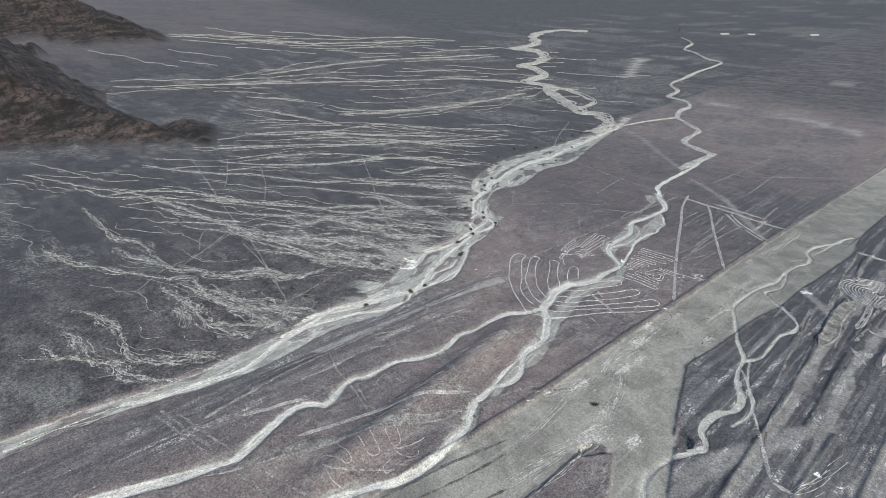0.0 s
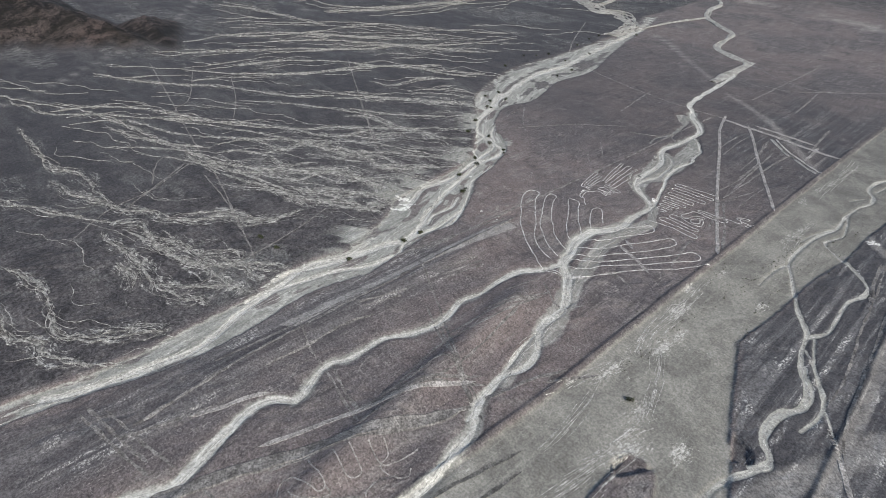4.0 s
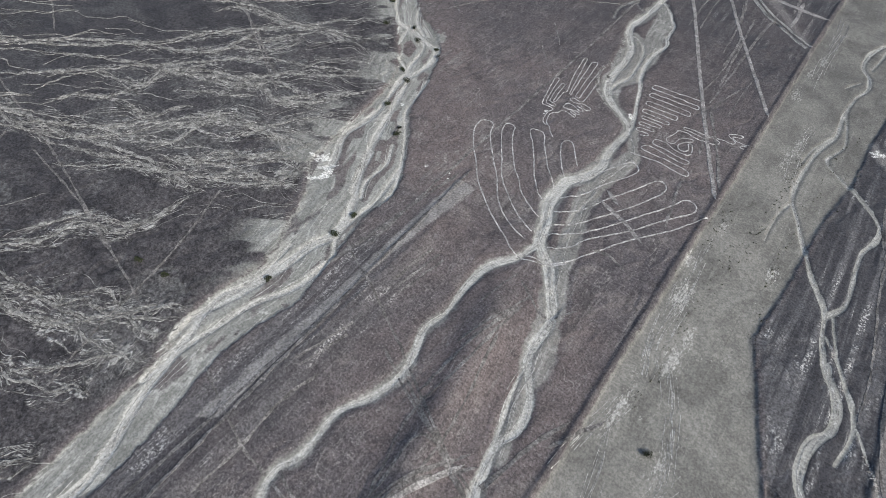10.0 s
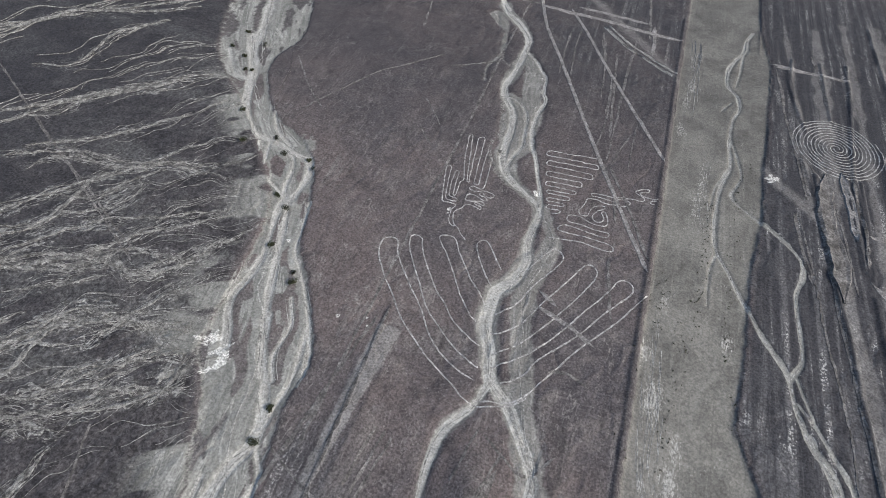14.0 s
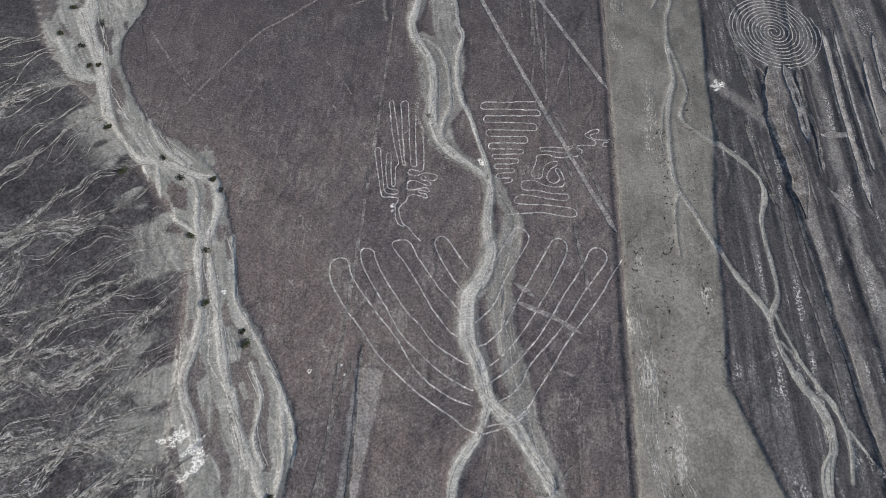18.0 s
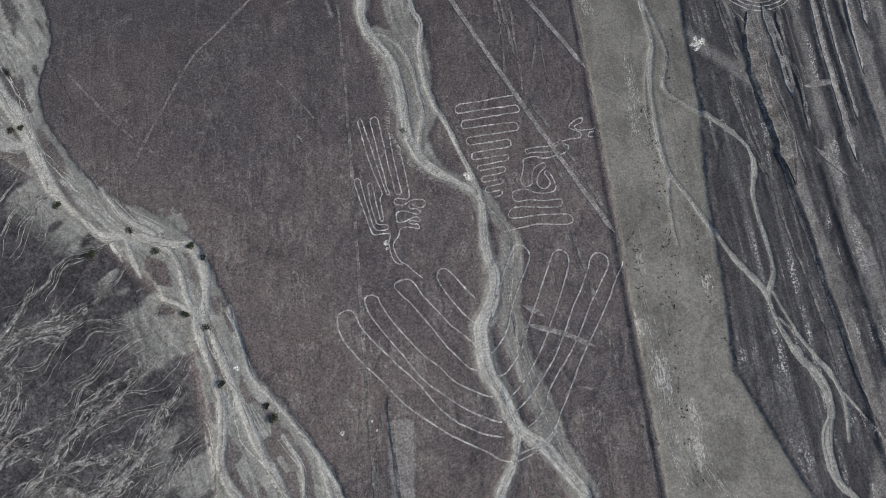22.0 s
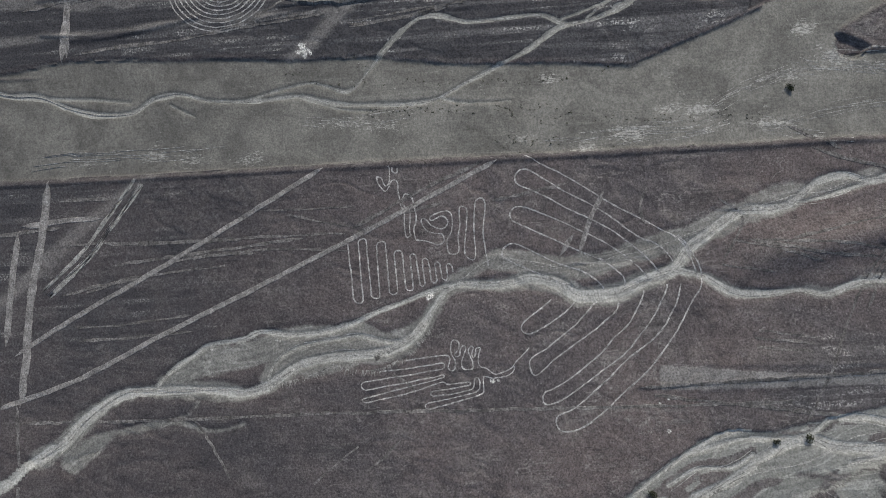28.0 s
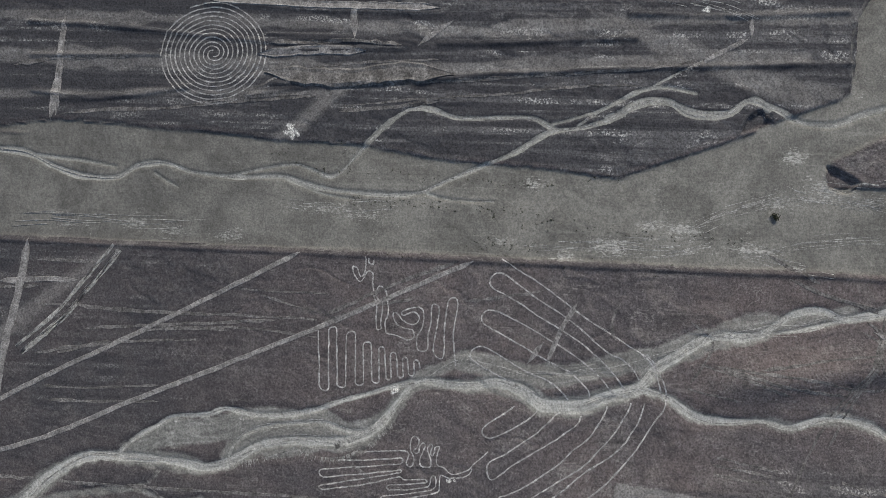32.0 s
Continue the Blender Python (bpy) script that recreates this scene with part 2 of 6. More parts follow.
    rockcol = m.mix(m.span(m.noise(p, 0.012, 3), 0.56, 0.7, 0.0, 0.4), rockcol, (0.07, 0.048, 0.042))
    rockcol = m.mix(m.span(m.noise(p, 0.11, 5, 0.75), 0.45, 0.62), rockcol, (0.008, 0.007, 0.007))
    col = m.mix(rock, col, rockcol)
    # stones and gaps between them, everywhere
    stones = m.noise(p, 1.3, 3, 0.66, 0.3)
    calm = m.calc("MAXIMUM", m.calc("MULTIPLY", m.span(sand, 0.1, 0.4), 0.55), m.calc("MULTIPLY", flat, 0.6), True)
    low = m.calc("ADD", 0.62, m.calc("MULTIPLY", calm, 0.22))
    high = m.calc("SUBTRACT", 1.39, m.calc("MULTIPLY", calm, 0.24))
    gain = m.span(stones, 0.36, 0.64, low, high, False)
    clumps = m.span(m.noise(p, 0.26, 4, 0.6, 1.2), 0.32, 0.68, 0.86, 1.13, False)
    gain = m.calc("MULTIPLY", gain, clumps)
    col = m.mix(1.0, col, gain, "MULTIPLY")
    lumps = m.noise(p, 0.42, 3, 0.55, 0.8)
    h = m.calc("ADD", m.calc("MULTIPLY", fine, 0.3), m.calc("MULTIPLY", lumps, m.calc("ADD", m.span(calm, 0.0, 0.5, 0.5, 0.35), m.calc("MULTIPLY", zone, 0.5))))
    h = m.calc("ADD", h, m.calc("MULTIPLY", net, 0.6))
    return m.finish(col, h, 0.6, 0.75)


def dusty(name, dark, light, scale=2.0, rough=0.95, bump=0.05, stony=False):
    m = Nodes(name, rough)
    p = m.place()
    n = m.noise(p, scale, 5, 0.7)
    g = m.noise(p, scale * 7, 3, 0.7)
    col = m.mix(m.span(n, 0.32, 0.68), dark, light)
    col = m.mix(m.span(g, 0.46, 0.62, 0.0, 0.6), col, tuple(0.55 * c for c in dark))
    if stony:
        gain = m.span(m.noise(p, 1.3, 3, 0.6), 0.36, 0.64, 0.66, 1.34, False)
        wide = m.span(m.noise(p, 0.22, 5, 0.7, 0.6), 0.32, 0.68, 0.66, 1.3, False)
        col = m.mix(1.0, col, m.calc("MULTIPLY", gain, wide), "MULTIPLY")
    return m.finish(col, n, bump, 0.5)


GROUND = ground_material()
LINE = dusty("cleared_gypsum", (0.17, 0.163, 0.156), (0.47, 0.46, 0.445), 0.5, stony=True)
RILL = dusty("rill_silt", (0.075, 0.073, 0.071), (0.32, 0.315, 0.298), 0.4, stony=True)
THREAD = dusty("channel_silt", (0.17, 0.166, 0.154), (0.42, 0.41, 0.385), 0.5, stony=True)
BED = dusty("river_sand", (0.16, 0.155, 0.142), (0.33, 0.322, 0.30), 0.12)
TRACK = dusty("cleared_track", (0.15, 0.141, 0.135), (0.27, 0.257, 0.246), 0.25, stony=True)
OLD = dusty("old_track", (0.075, 0.070, 0.067), (0.19, 0.18, 0.172), 0.16, stony=True)
DARK = dusty("dark_gravel", (0.06, 0.058, 0.055), (0.12, 0.116, 0.108), 0.3, stony=True)
LEAF = dusty("dry_foliage", (0.018, 0.022, 0.012), (0.05, 0.055, 0.03), 1.2, 0.8)
BARK = dusty("bark", (0.05, 0.04, 0.03), (0.12, 0.10, 0.08), 4.0)
STEEL = dusty("painted_steel", (0.06, 0.06, 0.06), (0.10, 0.10, 0.10), 1.0, 0.5)
PLASTER = dusty("pale_plaster", (0.3, 0.29, 0.27), (0.45, 0.44, 0.41), 0.5)

# ---- plan: bends of streams, lines and tracks, x and y in metres ----
P_MAIN_MID = [(-291.7, 583.4), (-260.1, 508.1), (-244.8, 430.6), (-230.6, 355.1), (-216.1, 286.7), (-213.2, 230.3), (-189.1, 166.8), (-170.1, 128.7), (-145.4, 96.4), (-128.6, 82.5), (-115, 65.6), (-106.8, 42.8), (-101.1, 19.9), (-94.5, 2.7), (-86.6, -13.7), (-79, -26.5), (-75.7, -43.7), (-71.2, -58), (-68.2, -77.7), (-70.8, -91), (-71.4, -103.6), (-69.8, -115.8), (-68.5, -133.4), (-66, -151.5), (-64.7, -167), (-66, -187.4), (-69.6, -211.4), (-72.9, -254.6)]
P_MM1 = [(-198, 170.3), (-187.9, 153.4), (-178, 138), (-171.4, 121.4), (-163.2, 105.2), (-154.4, 94.8), (-146.6, 89.1), (-136.5, 87.9), (-124.7, 84.1), (-114.4, 81.6)]
P_MM2 = [(-114.4, 81.6), (-109.8, 74.7), (-108.9, 65.2), (-109.8, 56)]
P_MM3 = [(-135.2, 87.1), (-124.4, 82.1), (-119, 74.7), (-116.7, 62.8), (-114.1, 55.9)]
P_MM4 = [(-138.4, 86.4), (-134.2, 74.8), (-130, 65.3), (-121.1, 60.6), (-114.5, 56)]
P_MM5 = [(-113.2, 57.1), (-112.1, 46.9), (-107.5, 31.8), (-105.1, 21.5), (-105.1, 11.4), (-106.4, 1.7), (-103.9, -6), (-99.8, -13.3), (-97.3, -18.8)]
P_MM6 = [(-110.9, 56), (-105.9, 42.5), (-102, 31.8), (-97.9, 19.5), (-93.5, 7.6), (-89.6, -2.1), (-83.6, -15.1), (-77.2, -25.7)]
P_MM7 = [(-100.3, 55.9), (-96.3, 40.4), (-93.7, 29.7), (-84.9, 18.6), (-75.9, 5.8), (-69.2, -5.6), (-64.5, -15.7), (-63.5, -24.8)]
P_MM9 = [(-164.2, 162.7), (-157.7, 147.5), (-154.3, 127.1), (-148.4, 110.5), (-139, 96.1), (-127.5, 87.6)]
P_MM10 = [(-144, 87.1), (-133.6, 65.3), (-130.2, 51.5), (-118.4, 36.1), (-112.2, 15.4), (-109, -0.3)]
P_MM11 = [(-83.7, 7.6), (-78, -3.8), (-77.9, -16.7), (-73.5, -25.7)]
P_MM12 = [(-203.6, 153.4), (-194.7, 141.4), (-186.7, 132.7), (-176.7, 129.9)]
P_MM13 = [(-88.6, -2.2), (-81.4, -18.8), (-73.9, -30), (-68.4, -46.2), (-71.7, -57.7), (-73.6, -73.5), (-77, -89.2), (-81.6, -107.8), (-81.5, -121.9), (-79.9, -133.9)]
P_MM14 = [(-71.6, -2.5), (-67.3, -21.9), (-67.8, -36), (-66.3, -48), (-60.6, -56.6), (-60.1, -64.9)]
P_MM15 = [(-59.8, -57.5), (-62.2, -74.4), (-69, -89.3), (-72.3, -104), (-74.7, -118.5), (-75.5, -131)]
P_CH_E = [(-78.3, -61.8), (-75.8, -81.4), (-81.2, -94.5), (-77.2, -110.9), (-73.6, -126), (-70, -137.7), (-64.5, -149.9), (-61.4, -160.2), (-62.1, -172.1), (-64, -184.9), (-67.3, -200.1), (-71.9, -210.6)]
P_MAIN_TOP = [(-285.3, 584.1), (-259.6, 508.2), (-244.8, 430.6), (-230.6, 353.7), (-215.3, 286.3), (-212.8, 229.8), (-190.9, 163.4)]
P_MID_MAIN = [(-62.8, 258.3), (-57, 247.9), (-50.6, 241.8), (-44.1, 233.6), (-39, 224.1), (-37.8, 216.4), (-37.8, 200.8), (-38.4, 187.3), (-40.3, 173.8), (-38.6, 165), (-35.2, 158.8), (-30.3, 150.3), (-27.8, 137.2), (-27.5, 124), (-25.4, 111), (-19.2, 101.5), (-11.1, 95.5), (-3.4, 89.3), (-1.3, 82.9), (-2.2, 75.1), (-2.2, 64.2), (-0.5, 55.6), (-2.5, 46.8), (-5, 42.4), (-8.3, 37.9), (-8.8, 29.3), (-8, 20.7), (-4.4, 12.2), (-2.1, 4.8), (-0.5, -0.4)]
P_MID_NEAR = [(-96.4, 459), (-91.3, 411.5), (-84.6, 371), (-76.5, 285.8), (-64.5, 262.3), (-59.2, 253.1)]
P_MID_UPPER = [(-35.8, 208.8), (-31.4, 204.8), (-26.9, 198.5), (-24.1, 193.2), (-20.1, 186.8), (-18.7, 173.5), (-15.9, 164.8), (-17.9, 153.4), (-17.5, 140.2), (-15.1, 129.3), (-11.7, 120.7), (-7.5, 107.7), (-3.9, 96.9), (-1.8, 88.3)]
P_MID_LOOP = [(-35.3, 163.1), (-29.3, 160.3), (-25, 155.1), (-22, 146.6), (-20.7, 135.5), (-19.8, 124.6), (-22.4, 115.6), (-22.1, 106.8), (-16.6, 99.4)]
P_ARM_LEFT = [(-0.1, -0.1), (-3.8, -12.3), (-10.1, -22.6), (-11.7, -34.7), (-10.8, -48.8), (-12.8, -59.3), (-9.7, -69.8), (-8.7, -78.1), (-11.1, -89.7), (-16.1, -98.7), (-16.3, -107.6), (-15.7, -116.8), (-18.8, -124.1), (-17, -132.4), (-12.1, -140.3), (-11.6, -143.9), (-17.2, -149.8), (-18.7, -157.1), (-16.8, -164.3), (-9.1, -183.5), (-7, -190.9), (-11.3, -201.3), (-14.2, -211.7), (-19.6, -226.3), (-23.3, -237.1), (-23.4, -248.1), (-25, -301.9)]
P_ARM_RIGHT = [(-0.1, -0.1), (8.8, -9.8), (18.7, -24.6), (22.3, -32.7), (21.4, -45), (25.4, -51.5), (31.5, -60.4), (33.1, -70), (30, -78), (31.6, -86.9), (33.9, -96), (40.2, -105.2), (42.3, -114.6), (45.2, -131.7), (44.1, -144.1), (38.4, -159.3), (35.4, -171), (34.8, -181.1), (30.9, -202.4), (23.7, -263.1)]
P_ARM_RIGHT_B = [(22.4, -34.5), (22.8, -43.5), (24.3, -58), (27.4, -69.8), (30.1, -81), (32.4, -91.8)]
P_ARM_RIGHT_C = [(22.4, -71.1), (29.6, -85.6), (32.8, -92.4), (36, -103.8)]
P_ARM_RIGHT_D = [(-0.5, -0.4), (9, -7.7), (13.8, -15.1), (20.6, -25.6), (20.9, -42.7), (30.2, -57.4)]
P_MID_BAND = [(-0.1, 86.1), (4.5, 77.6), (7.5, 69), (6.3, 58), (3.6, 42.7), (3.6, 29.7), (7.2, 14.8), (11.3, -0.2), (14.9, -12.9), (20.2, -27.8)]
P_MID_BAR = [(-36.3, 163.1), (-30.8, 152.5), (-26.6, 137.3), (-25.7, 122), (-23.2, 108.9), (-16.6, 99.4)]
P_ARM_SOFT = [(6.7, -3.2), (17.8, -21.5), (25.1, -44.7), (28.9, -64.9), (32.1, -80.3)]
P_MID_ISLE = [(-34, 205.6), (-27.3, 188.4), (-24.7, 168.5), (-18.7, 146.8), (-18.4, 129.1)]
P_TRIB = [(-39.1, 189.5), (-45.7, 194.4), (-50, 201.8), (-52.5, 219.4), (-55.8, 232.4), (-64.4, 244.7)]
P_TRIB_B = [(-50.1, 201.3), (-54.1, 190.3), (-54.5, 182.5), (-52.6, 173.8)]
P_SIDE_MAIN = [(92.1, 280.7), (88.5, 269.6), (86.9, 255.9), (81, 243.1), (77.6, 230.8), (77.8, 216.4), (82.6, 207.4), (83.9, 195.6), (80.5, 183.6), (79, 164.7), (79.8, 146.2), (77.4, 136.7), (75.1, 127.3), (74.1, 113.5), (73.6, 99.8), (74.9, 88.5), (79.1, 79.6), (86.3, 64), (92.2, 50.7), (100.4, 37.6), (102.8, 24.3), (106.4, 13.3), (113.3, 2.3), (114.1, -8.7), (108.8, -17.6), (109, -31), (113.6, -37.7), (115.7, -43.3), (111.4, -47.8)]
P_SIDE_UP = [(79.1, 169.4), (82.5, 155.7), (84.8, 141.9), (83.2, 134.7), (80.4, 127.7), (81.4, 123), (88.1, 116.6), (100, 105.7), (108.3, 94.6), (108.8, 85.5), (105.4, 73.9), (106.1, 55.8), (106.2, 44.5), (101.6, 35.4)]
P_SIDE_HI = [(88, 268.2), (85.7, 248.5), (84.2, 231.3), (82.1, 216.9)]
P_SIDE_SPUR = [(79.8, 146.2), (75, 134.2), (72.8, 127.2), (71.3, 115.6)]
P_SIDE_SPUR_B = [(79.8, 200), (76.8, 195.1), (74, 189.6)]
P_SIDE_SPUR_C = [(74.9, 87.3), (72.7, 79.3), (71.9, 65.8), (72.1, 59)]
P_SIDE_LOW = [(106.8, 14.6), (113.9, -4.5), (110.2, -18.9), (109.9, -33.7), (114.7, -39.3), (112.6, -49), (107.3, -60.7), (106.4, -73.3), (110.7, -84.5), (113.5, -94.5)]
P_SIDE_TOP = [(103.5, 26.5), (112.1, 13.4), (118, 2.5), (119.6, -8.6), (117.4, -19.8)]
P_EP6 = [(103.7, 36.8), (109.3, 19.3), (117.7, 1.7), (126, -13.5), (130.7, -22.3)]
P_TRAP_A = [(-46.8, 8.3), (-36.9, 7.9), (-40.3, -21.5), (-43.7, -59.9), (-44.9, -93.3), (-44.1, -124.5), (-50.5, -128.6), (-49.7, -98.6), (-48.2, -66.8), (-47.5, -22.8)]
P_TRAP_B = [(33.5, -101.2), (38.1, -107.3), (21.8, -142.2), (5.1, -188.2), (-0.8, -197.7), (-3.2, -188.4), (13.9, -146.9)]
P_TRAP_C = [(8.3, -219.2), (9.2, -200), (11.6, -197.2), (18, -198.5), (19.9, -206.2)]
P_ROAD_5 = [(-1.9, 278.7), (15.3, 255.1), (34.7, 231.6), (51.9, 208.1)]
P_ROAD_5B = [(51.9, 208.1), (67.6, 184.6), (78.5, 165.9), (99.3, 141.8), (115.5, 124.6), (123.8, 115.5)]
P_ED1 = [(144.2, 13.8), (135.2, -11), (126.4, -33.7), (117.7, -56.4), (110.2, -71.9)]
P_SW2 = [(117.4, -73.4), (121.5, -55.9), (127.8, -37), (139.2, -7.4)]
P_FAR_LINE = [(-785, 1093), (-651, 1157), (-546, 1199), (-407, 1121), (-322, 1131), (-228.3, 1127), (-108.5, 1099)]
P_FAR_LINE_B = [(-612, 1090), (-471, 813)]
P_FAR_LINE_C = [(-483, 1081), (-384, 848)]
P_EG1 = [(142.1, 256.1), (141.3, 231.8), (138.7, 195.9), (135.3, 153.6), (133.4, 125.4), (133.7, 104.5)]
P_EG2 = [(138.5, 153.8), (137.5, 121), (136.3, 93.1)]
P_EG3 = [(128, 254.8), (128.9, 218.8), (129.3, 199.8)]
P_EG4 = [(117.9, 152.1), (118.8, 119.6), (121.1, 82), (123.8, 55.8), (126.4, 11), (128.6, -33.6), (130.3, -80.2)]
P_EG6 = [(135.6, 82.9), (136.3, 56.5), (137.7, 33.8), (139, 4.7)]
P_EG7 = [(149, 7.2), (148.5, -33.1), (151, -77.6)]
P_EG8 = [(113, 253.4), (110.7, 224.3), (114.3, 193.8)]
P_LINE_A = [(-45.3, 15.8), (-43.4, -73.7), (-41.8, -139.3), (-38.1, -190.7)]
P_PIT = [(102.2, -37.9), (108.4, -40.4), (111.2, -45.7), (106.5, -49.4)]
P_PITK = [(90.1, -71.7), (82.2, -72.2), (79.5, -78.7), (83.6, -83.1)]
P_LOOP_IN = [(-130.7, 79.6), (-123.5, 76), (-120.9, 66.4), (-126.5, 67.6), (-131.6, 74.7)]
P_LOBE = [(-121.6, 90.4), (-118.6, 91.6)]
P_BAND_A = [(122.7, 154.9), (120.5, 122.3), (123.3, 100.5), (123.1, 76.6)]
P_BAND_B = [(130, 158.2), (132, 134.2), (131.9, 113.1)]
P_BAND_C = [(153, 180.5), (151.9, 149.7), (151.1, 131.3), (150.8, 111.7), (150.6, 83.1)]
P_BAND_D = [(158.6, 180.1), (157.7, 151.6), (156.7, 129.4), (156.7, 100.6)]
P_BAND_E = [(167.8, 163.2), (166, 141.9), (164.8, 120.3)]
P_BAND_F = [(176.2, 178.8), (174.1, 158.1), (172.8, 141.4)]
P_EDGE_A = [(112.8, 161), (116.4, 141.1), (118.7, 122.4)]
P_EDGE_B = [(135.7, 154.7), (136.8, 136.7), (136.1, 118.3), (134.5, 95.7)]
P_EDGE_C = [(151, 180.7), (149.8, 149.1), (149, 130.7), (148.6, 110.5), (148.3, 83.3)]
P_EDGE_D = [(156.9, 180.2), (155.8, 151.7), (155, 128.8), (154.5, 99.4)]
P_EDGE_E = [(167.4, 179.5), (166.2, 154), (163.7, 119)]
P_FINE_A = [(109.2, 123.1), (111.2, 104), (113.2, 86), (113.4, 74.9)]
P_FINE_B = [(118.2, 107.5), (119.6, 88), (121.2, 74.3)]
P_FINE_C = [(111.6, 164.2), (113.3, 153.3), (114, 141.3), (114.9, 135.4)]
P_CHALK_PAIR = [(134.8, 91.9), (140.2, 85.1), (145.3, 77.9)]
P_FINE_D = [(103.5, 241.3), (105.8, 221.3), (106.6, 203)]
P_FINE_E = [(108.5, 186.6), (112.2, 158.8), (114.1, 136.2)]
P_FINE_F = [(107.9, 123.1), (109, 103.9), (113.3, 81.8)]
P_FINE_G = [(134.9, 153.2), (135.9, 120.8), (134.7, 98.3)]
P_FINE_H = [(123.8, 262.6), (127, 242.4), (128.1, 212.3)]
P_EDGE_F = [(110.1, 243.3), (110.3, 224.8), (113.1, 206.6), (115.8, 186.9)]
P_EDGE_G = [(132, 156.3), (132.3, 130.4), (133.6, 98.3)]
P_OLD_A = [(-289.1, 80.3), (-250.8, 57.6), (-218.8, 40.4), (-200.8, 31.3), (-172.5, 15.2), (-157.5, 7.7)]
P_OLD_B = [(-475, -33.4), (-349, -59.6), (-258.2, -78.6), (-194.8, -90.2), (-130.5, -106.5)]
P_OLD_C = [(-370, 126.2), (-243.8, 54.3), (-153, 1.5)]
P_OLD_D = [(-435, -7.2), (-351, -44.9), (-333, -64.4)]
P_OLD_E = [(-381, 6), (-328, -15.2), (-285.7, -37)]
P_OLD_F = [(-186.8, -150.3), (-206, -127), (-230, -96.5)]
P_OLD_G = [(-214.1, -122.7), (-238.5, -112.1), (-248.8, -102.7)]
RILL_U1 = [(-508, -184.7), (-465, -168.2), (-418, -145.3), (-371, -119), (-323, -104.3), (-276.6, -94.6), (-240.1, -86.5), (-213.1, -81.6), (-178.4, -70.6), (-142.9, -65.3)]
RILL_U2 = [(-384, -138.8), (-377, -111), (-346, -80.6), (-303, -58.8), (-271, -40.9), (-234, -9.8), (-218.3, 16.4), (-185.3, 49.8), (-170.8, 74.6)]
RILL_U3 = [(-434, -17.7), (-388, 17.9), (-351, 65.7), (-345, 108.4), (-328, 141.5), (-293, 186.8)]
RILL_U4 = [(-524, -31.8), (-492, 23.8), (-450, 72.3), (-414, 125.1), (-396, 194.2), (-330, 220.4)]
RILL_U5 = [(-528, 21.2), (-532, 65), (-518, 118.7), (-471, 162.1), (-372, 259.1)]
RILL_U6 = [(-321, -15.9), (-279.8, 18), (-231.4, 45.2), (-196.2, 50.6), (-154.7, 59.9)]
RILL_U7 = [(-310, 44.5), (-266, 70.5), (-211.2, 111.7)]
RILL_U8 = [(-655, 260.2), (-589, 279), (-549, 335), (-534, 408)]
RILL_U9 = [(-788, 179.1), (-752, 213.8), (-707, 243.4)]
RILL_U10 = [(-347, -134.3), (-332, -101.2), (-281.2, -80.9), (-247.4, -52.8), (-215.9, -20.9), (-184.5, 10.8), (-131.6, 38.6)]
RILL_U11 = [(-286.3, -124.8), (-254.3, -92), (-223, -82.7), (-196.4, -66.8), (-174.7, -46), (-138.5, -22.9), (-105.1, -29.1)]
RILL_U12 = [(-167.7, -127.7), (-154.6, -104.4), (-135.6, -93.8), (-128.8, -73.9)]
RILL_U13 = [(-323, -82.9), (-286.4, -59.8), (-243.7, -35.2), (-196.5, -16.1), (-158.8, 5.9), (-128.2, 9.7)]
RILL_U14 = [(-701, 138.5), (-653, 162.7), (-593, 178), (-515, 190.3)]
P_FAR_ROAD_MID = [(-402, -192.3), (-431, -147.4), (-461, -115.5), (-500, -77), (-532, -42.7), (-559, 3.8)]
P_FAR_ROAD_END = [(-559, 3.8), (-665, 72.5), (-751, 131.3), (-824, 184), (-870, 244.8), (-931, 293.2), (-1009, 327), (-1103, 354)]
P_FAR_BED = [(-957, 60.6), (-936, 153.3), (-877, 295.5), (-785, 433), (-693, 550)]
P_FAR_SWATH_B = [(-562, 714), (-452, 715), (-380, 737), (-315, 763), (-263.4, 789), (-184.5, 787), (-113, 783), (-59.1, 763), (-13.3, 741)]
P_FAINT_A = [(-255.7, 489), (-217, 483), (-139.5, 408), (-85.2, 353)]
P_FAINT_B = [(-67.5, 333), (-22, 297.8), (13.7, 258.4), (46.2, 217.7)]
P_THIN_A = [(-187.5, 294), (-128.8, 277), (-81.5, 267.7), (-40, 267.4)]
P_THIN_B = [(-44.2, 333), (-43.6, 406), (-43.1, 504)]
P_THIN_C = [(-102.2, 456), (-22.4, 410), (39.2, 466)]
P_THIN_D = [(-103.4, 214.2), (-115.3, 283.5)]
P_THIN_E = [(-5.8, 326), (-12.2, 402)]
P_THIN_F = [(31.4, 247.1), (26.2, 309)]
P_THIN_G = [(20.9, 145.9), (14.3, 226.4)]
P_THIN_H = [(-248.3, 340), (-276.6, 386), (-326, 480)]
P_THIN_I = [(-59.3, 386), (-30, 390), (7.3, 431)]
P_FAR_TRI = [(-588, 1103), (-556, 1134), (-443, 826)]
P_CROSS_A = [(-70.4, -42.9), (-48.4, -53.4), (-17.1, -68.7), (10.2, -85.2), (22.8, -91.1), (31.9, -94)]
P_CROSS_B = [(-64.3, -114.8), (-33.4, -125.3), (-14.8, -128), (13.5, -133.5)]
P_STROKE_A = [(-39.4, -95.7), (-34, -73)]
P_STROKE_B = [(-36.9, -96.5), (-32.5, -77.8)]
P_STROKE_C = [(-34.4, -50.3), (-31.9, -29.6)]
P_STROKE_D = [(-31.6, -51.6), (-28.4, -29.4)]
P_STROKE_E = [(-29.5, -53.6), (-25.7, -31.1)]
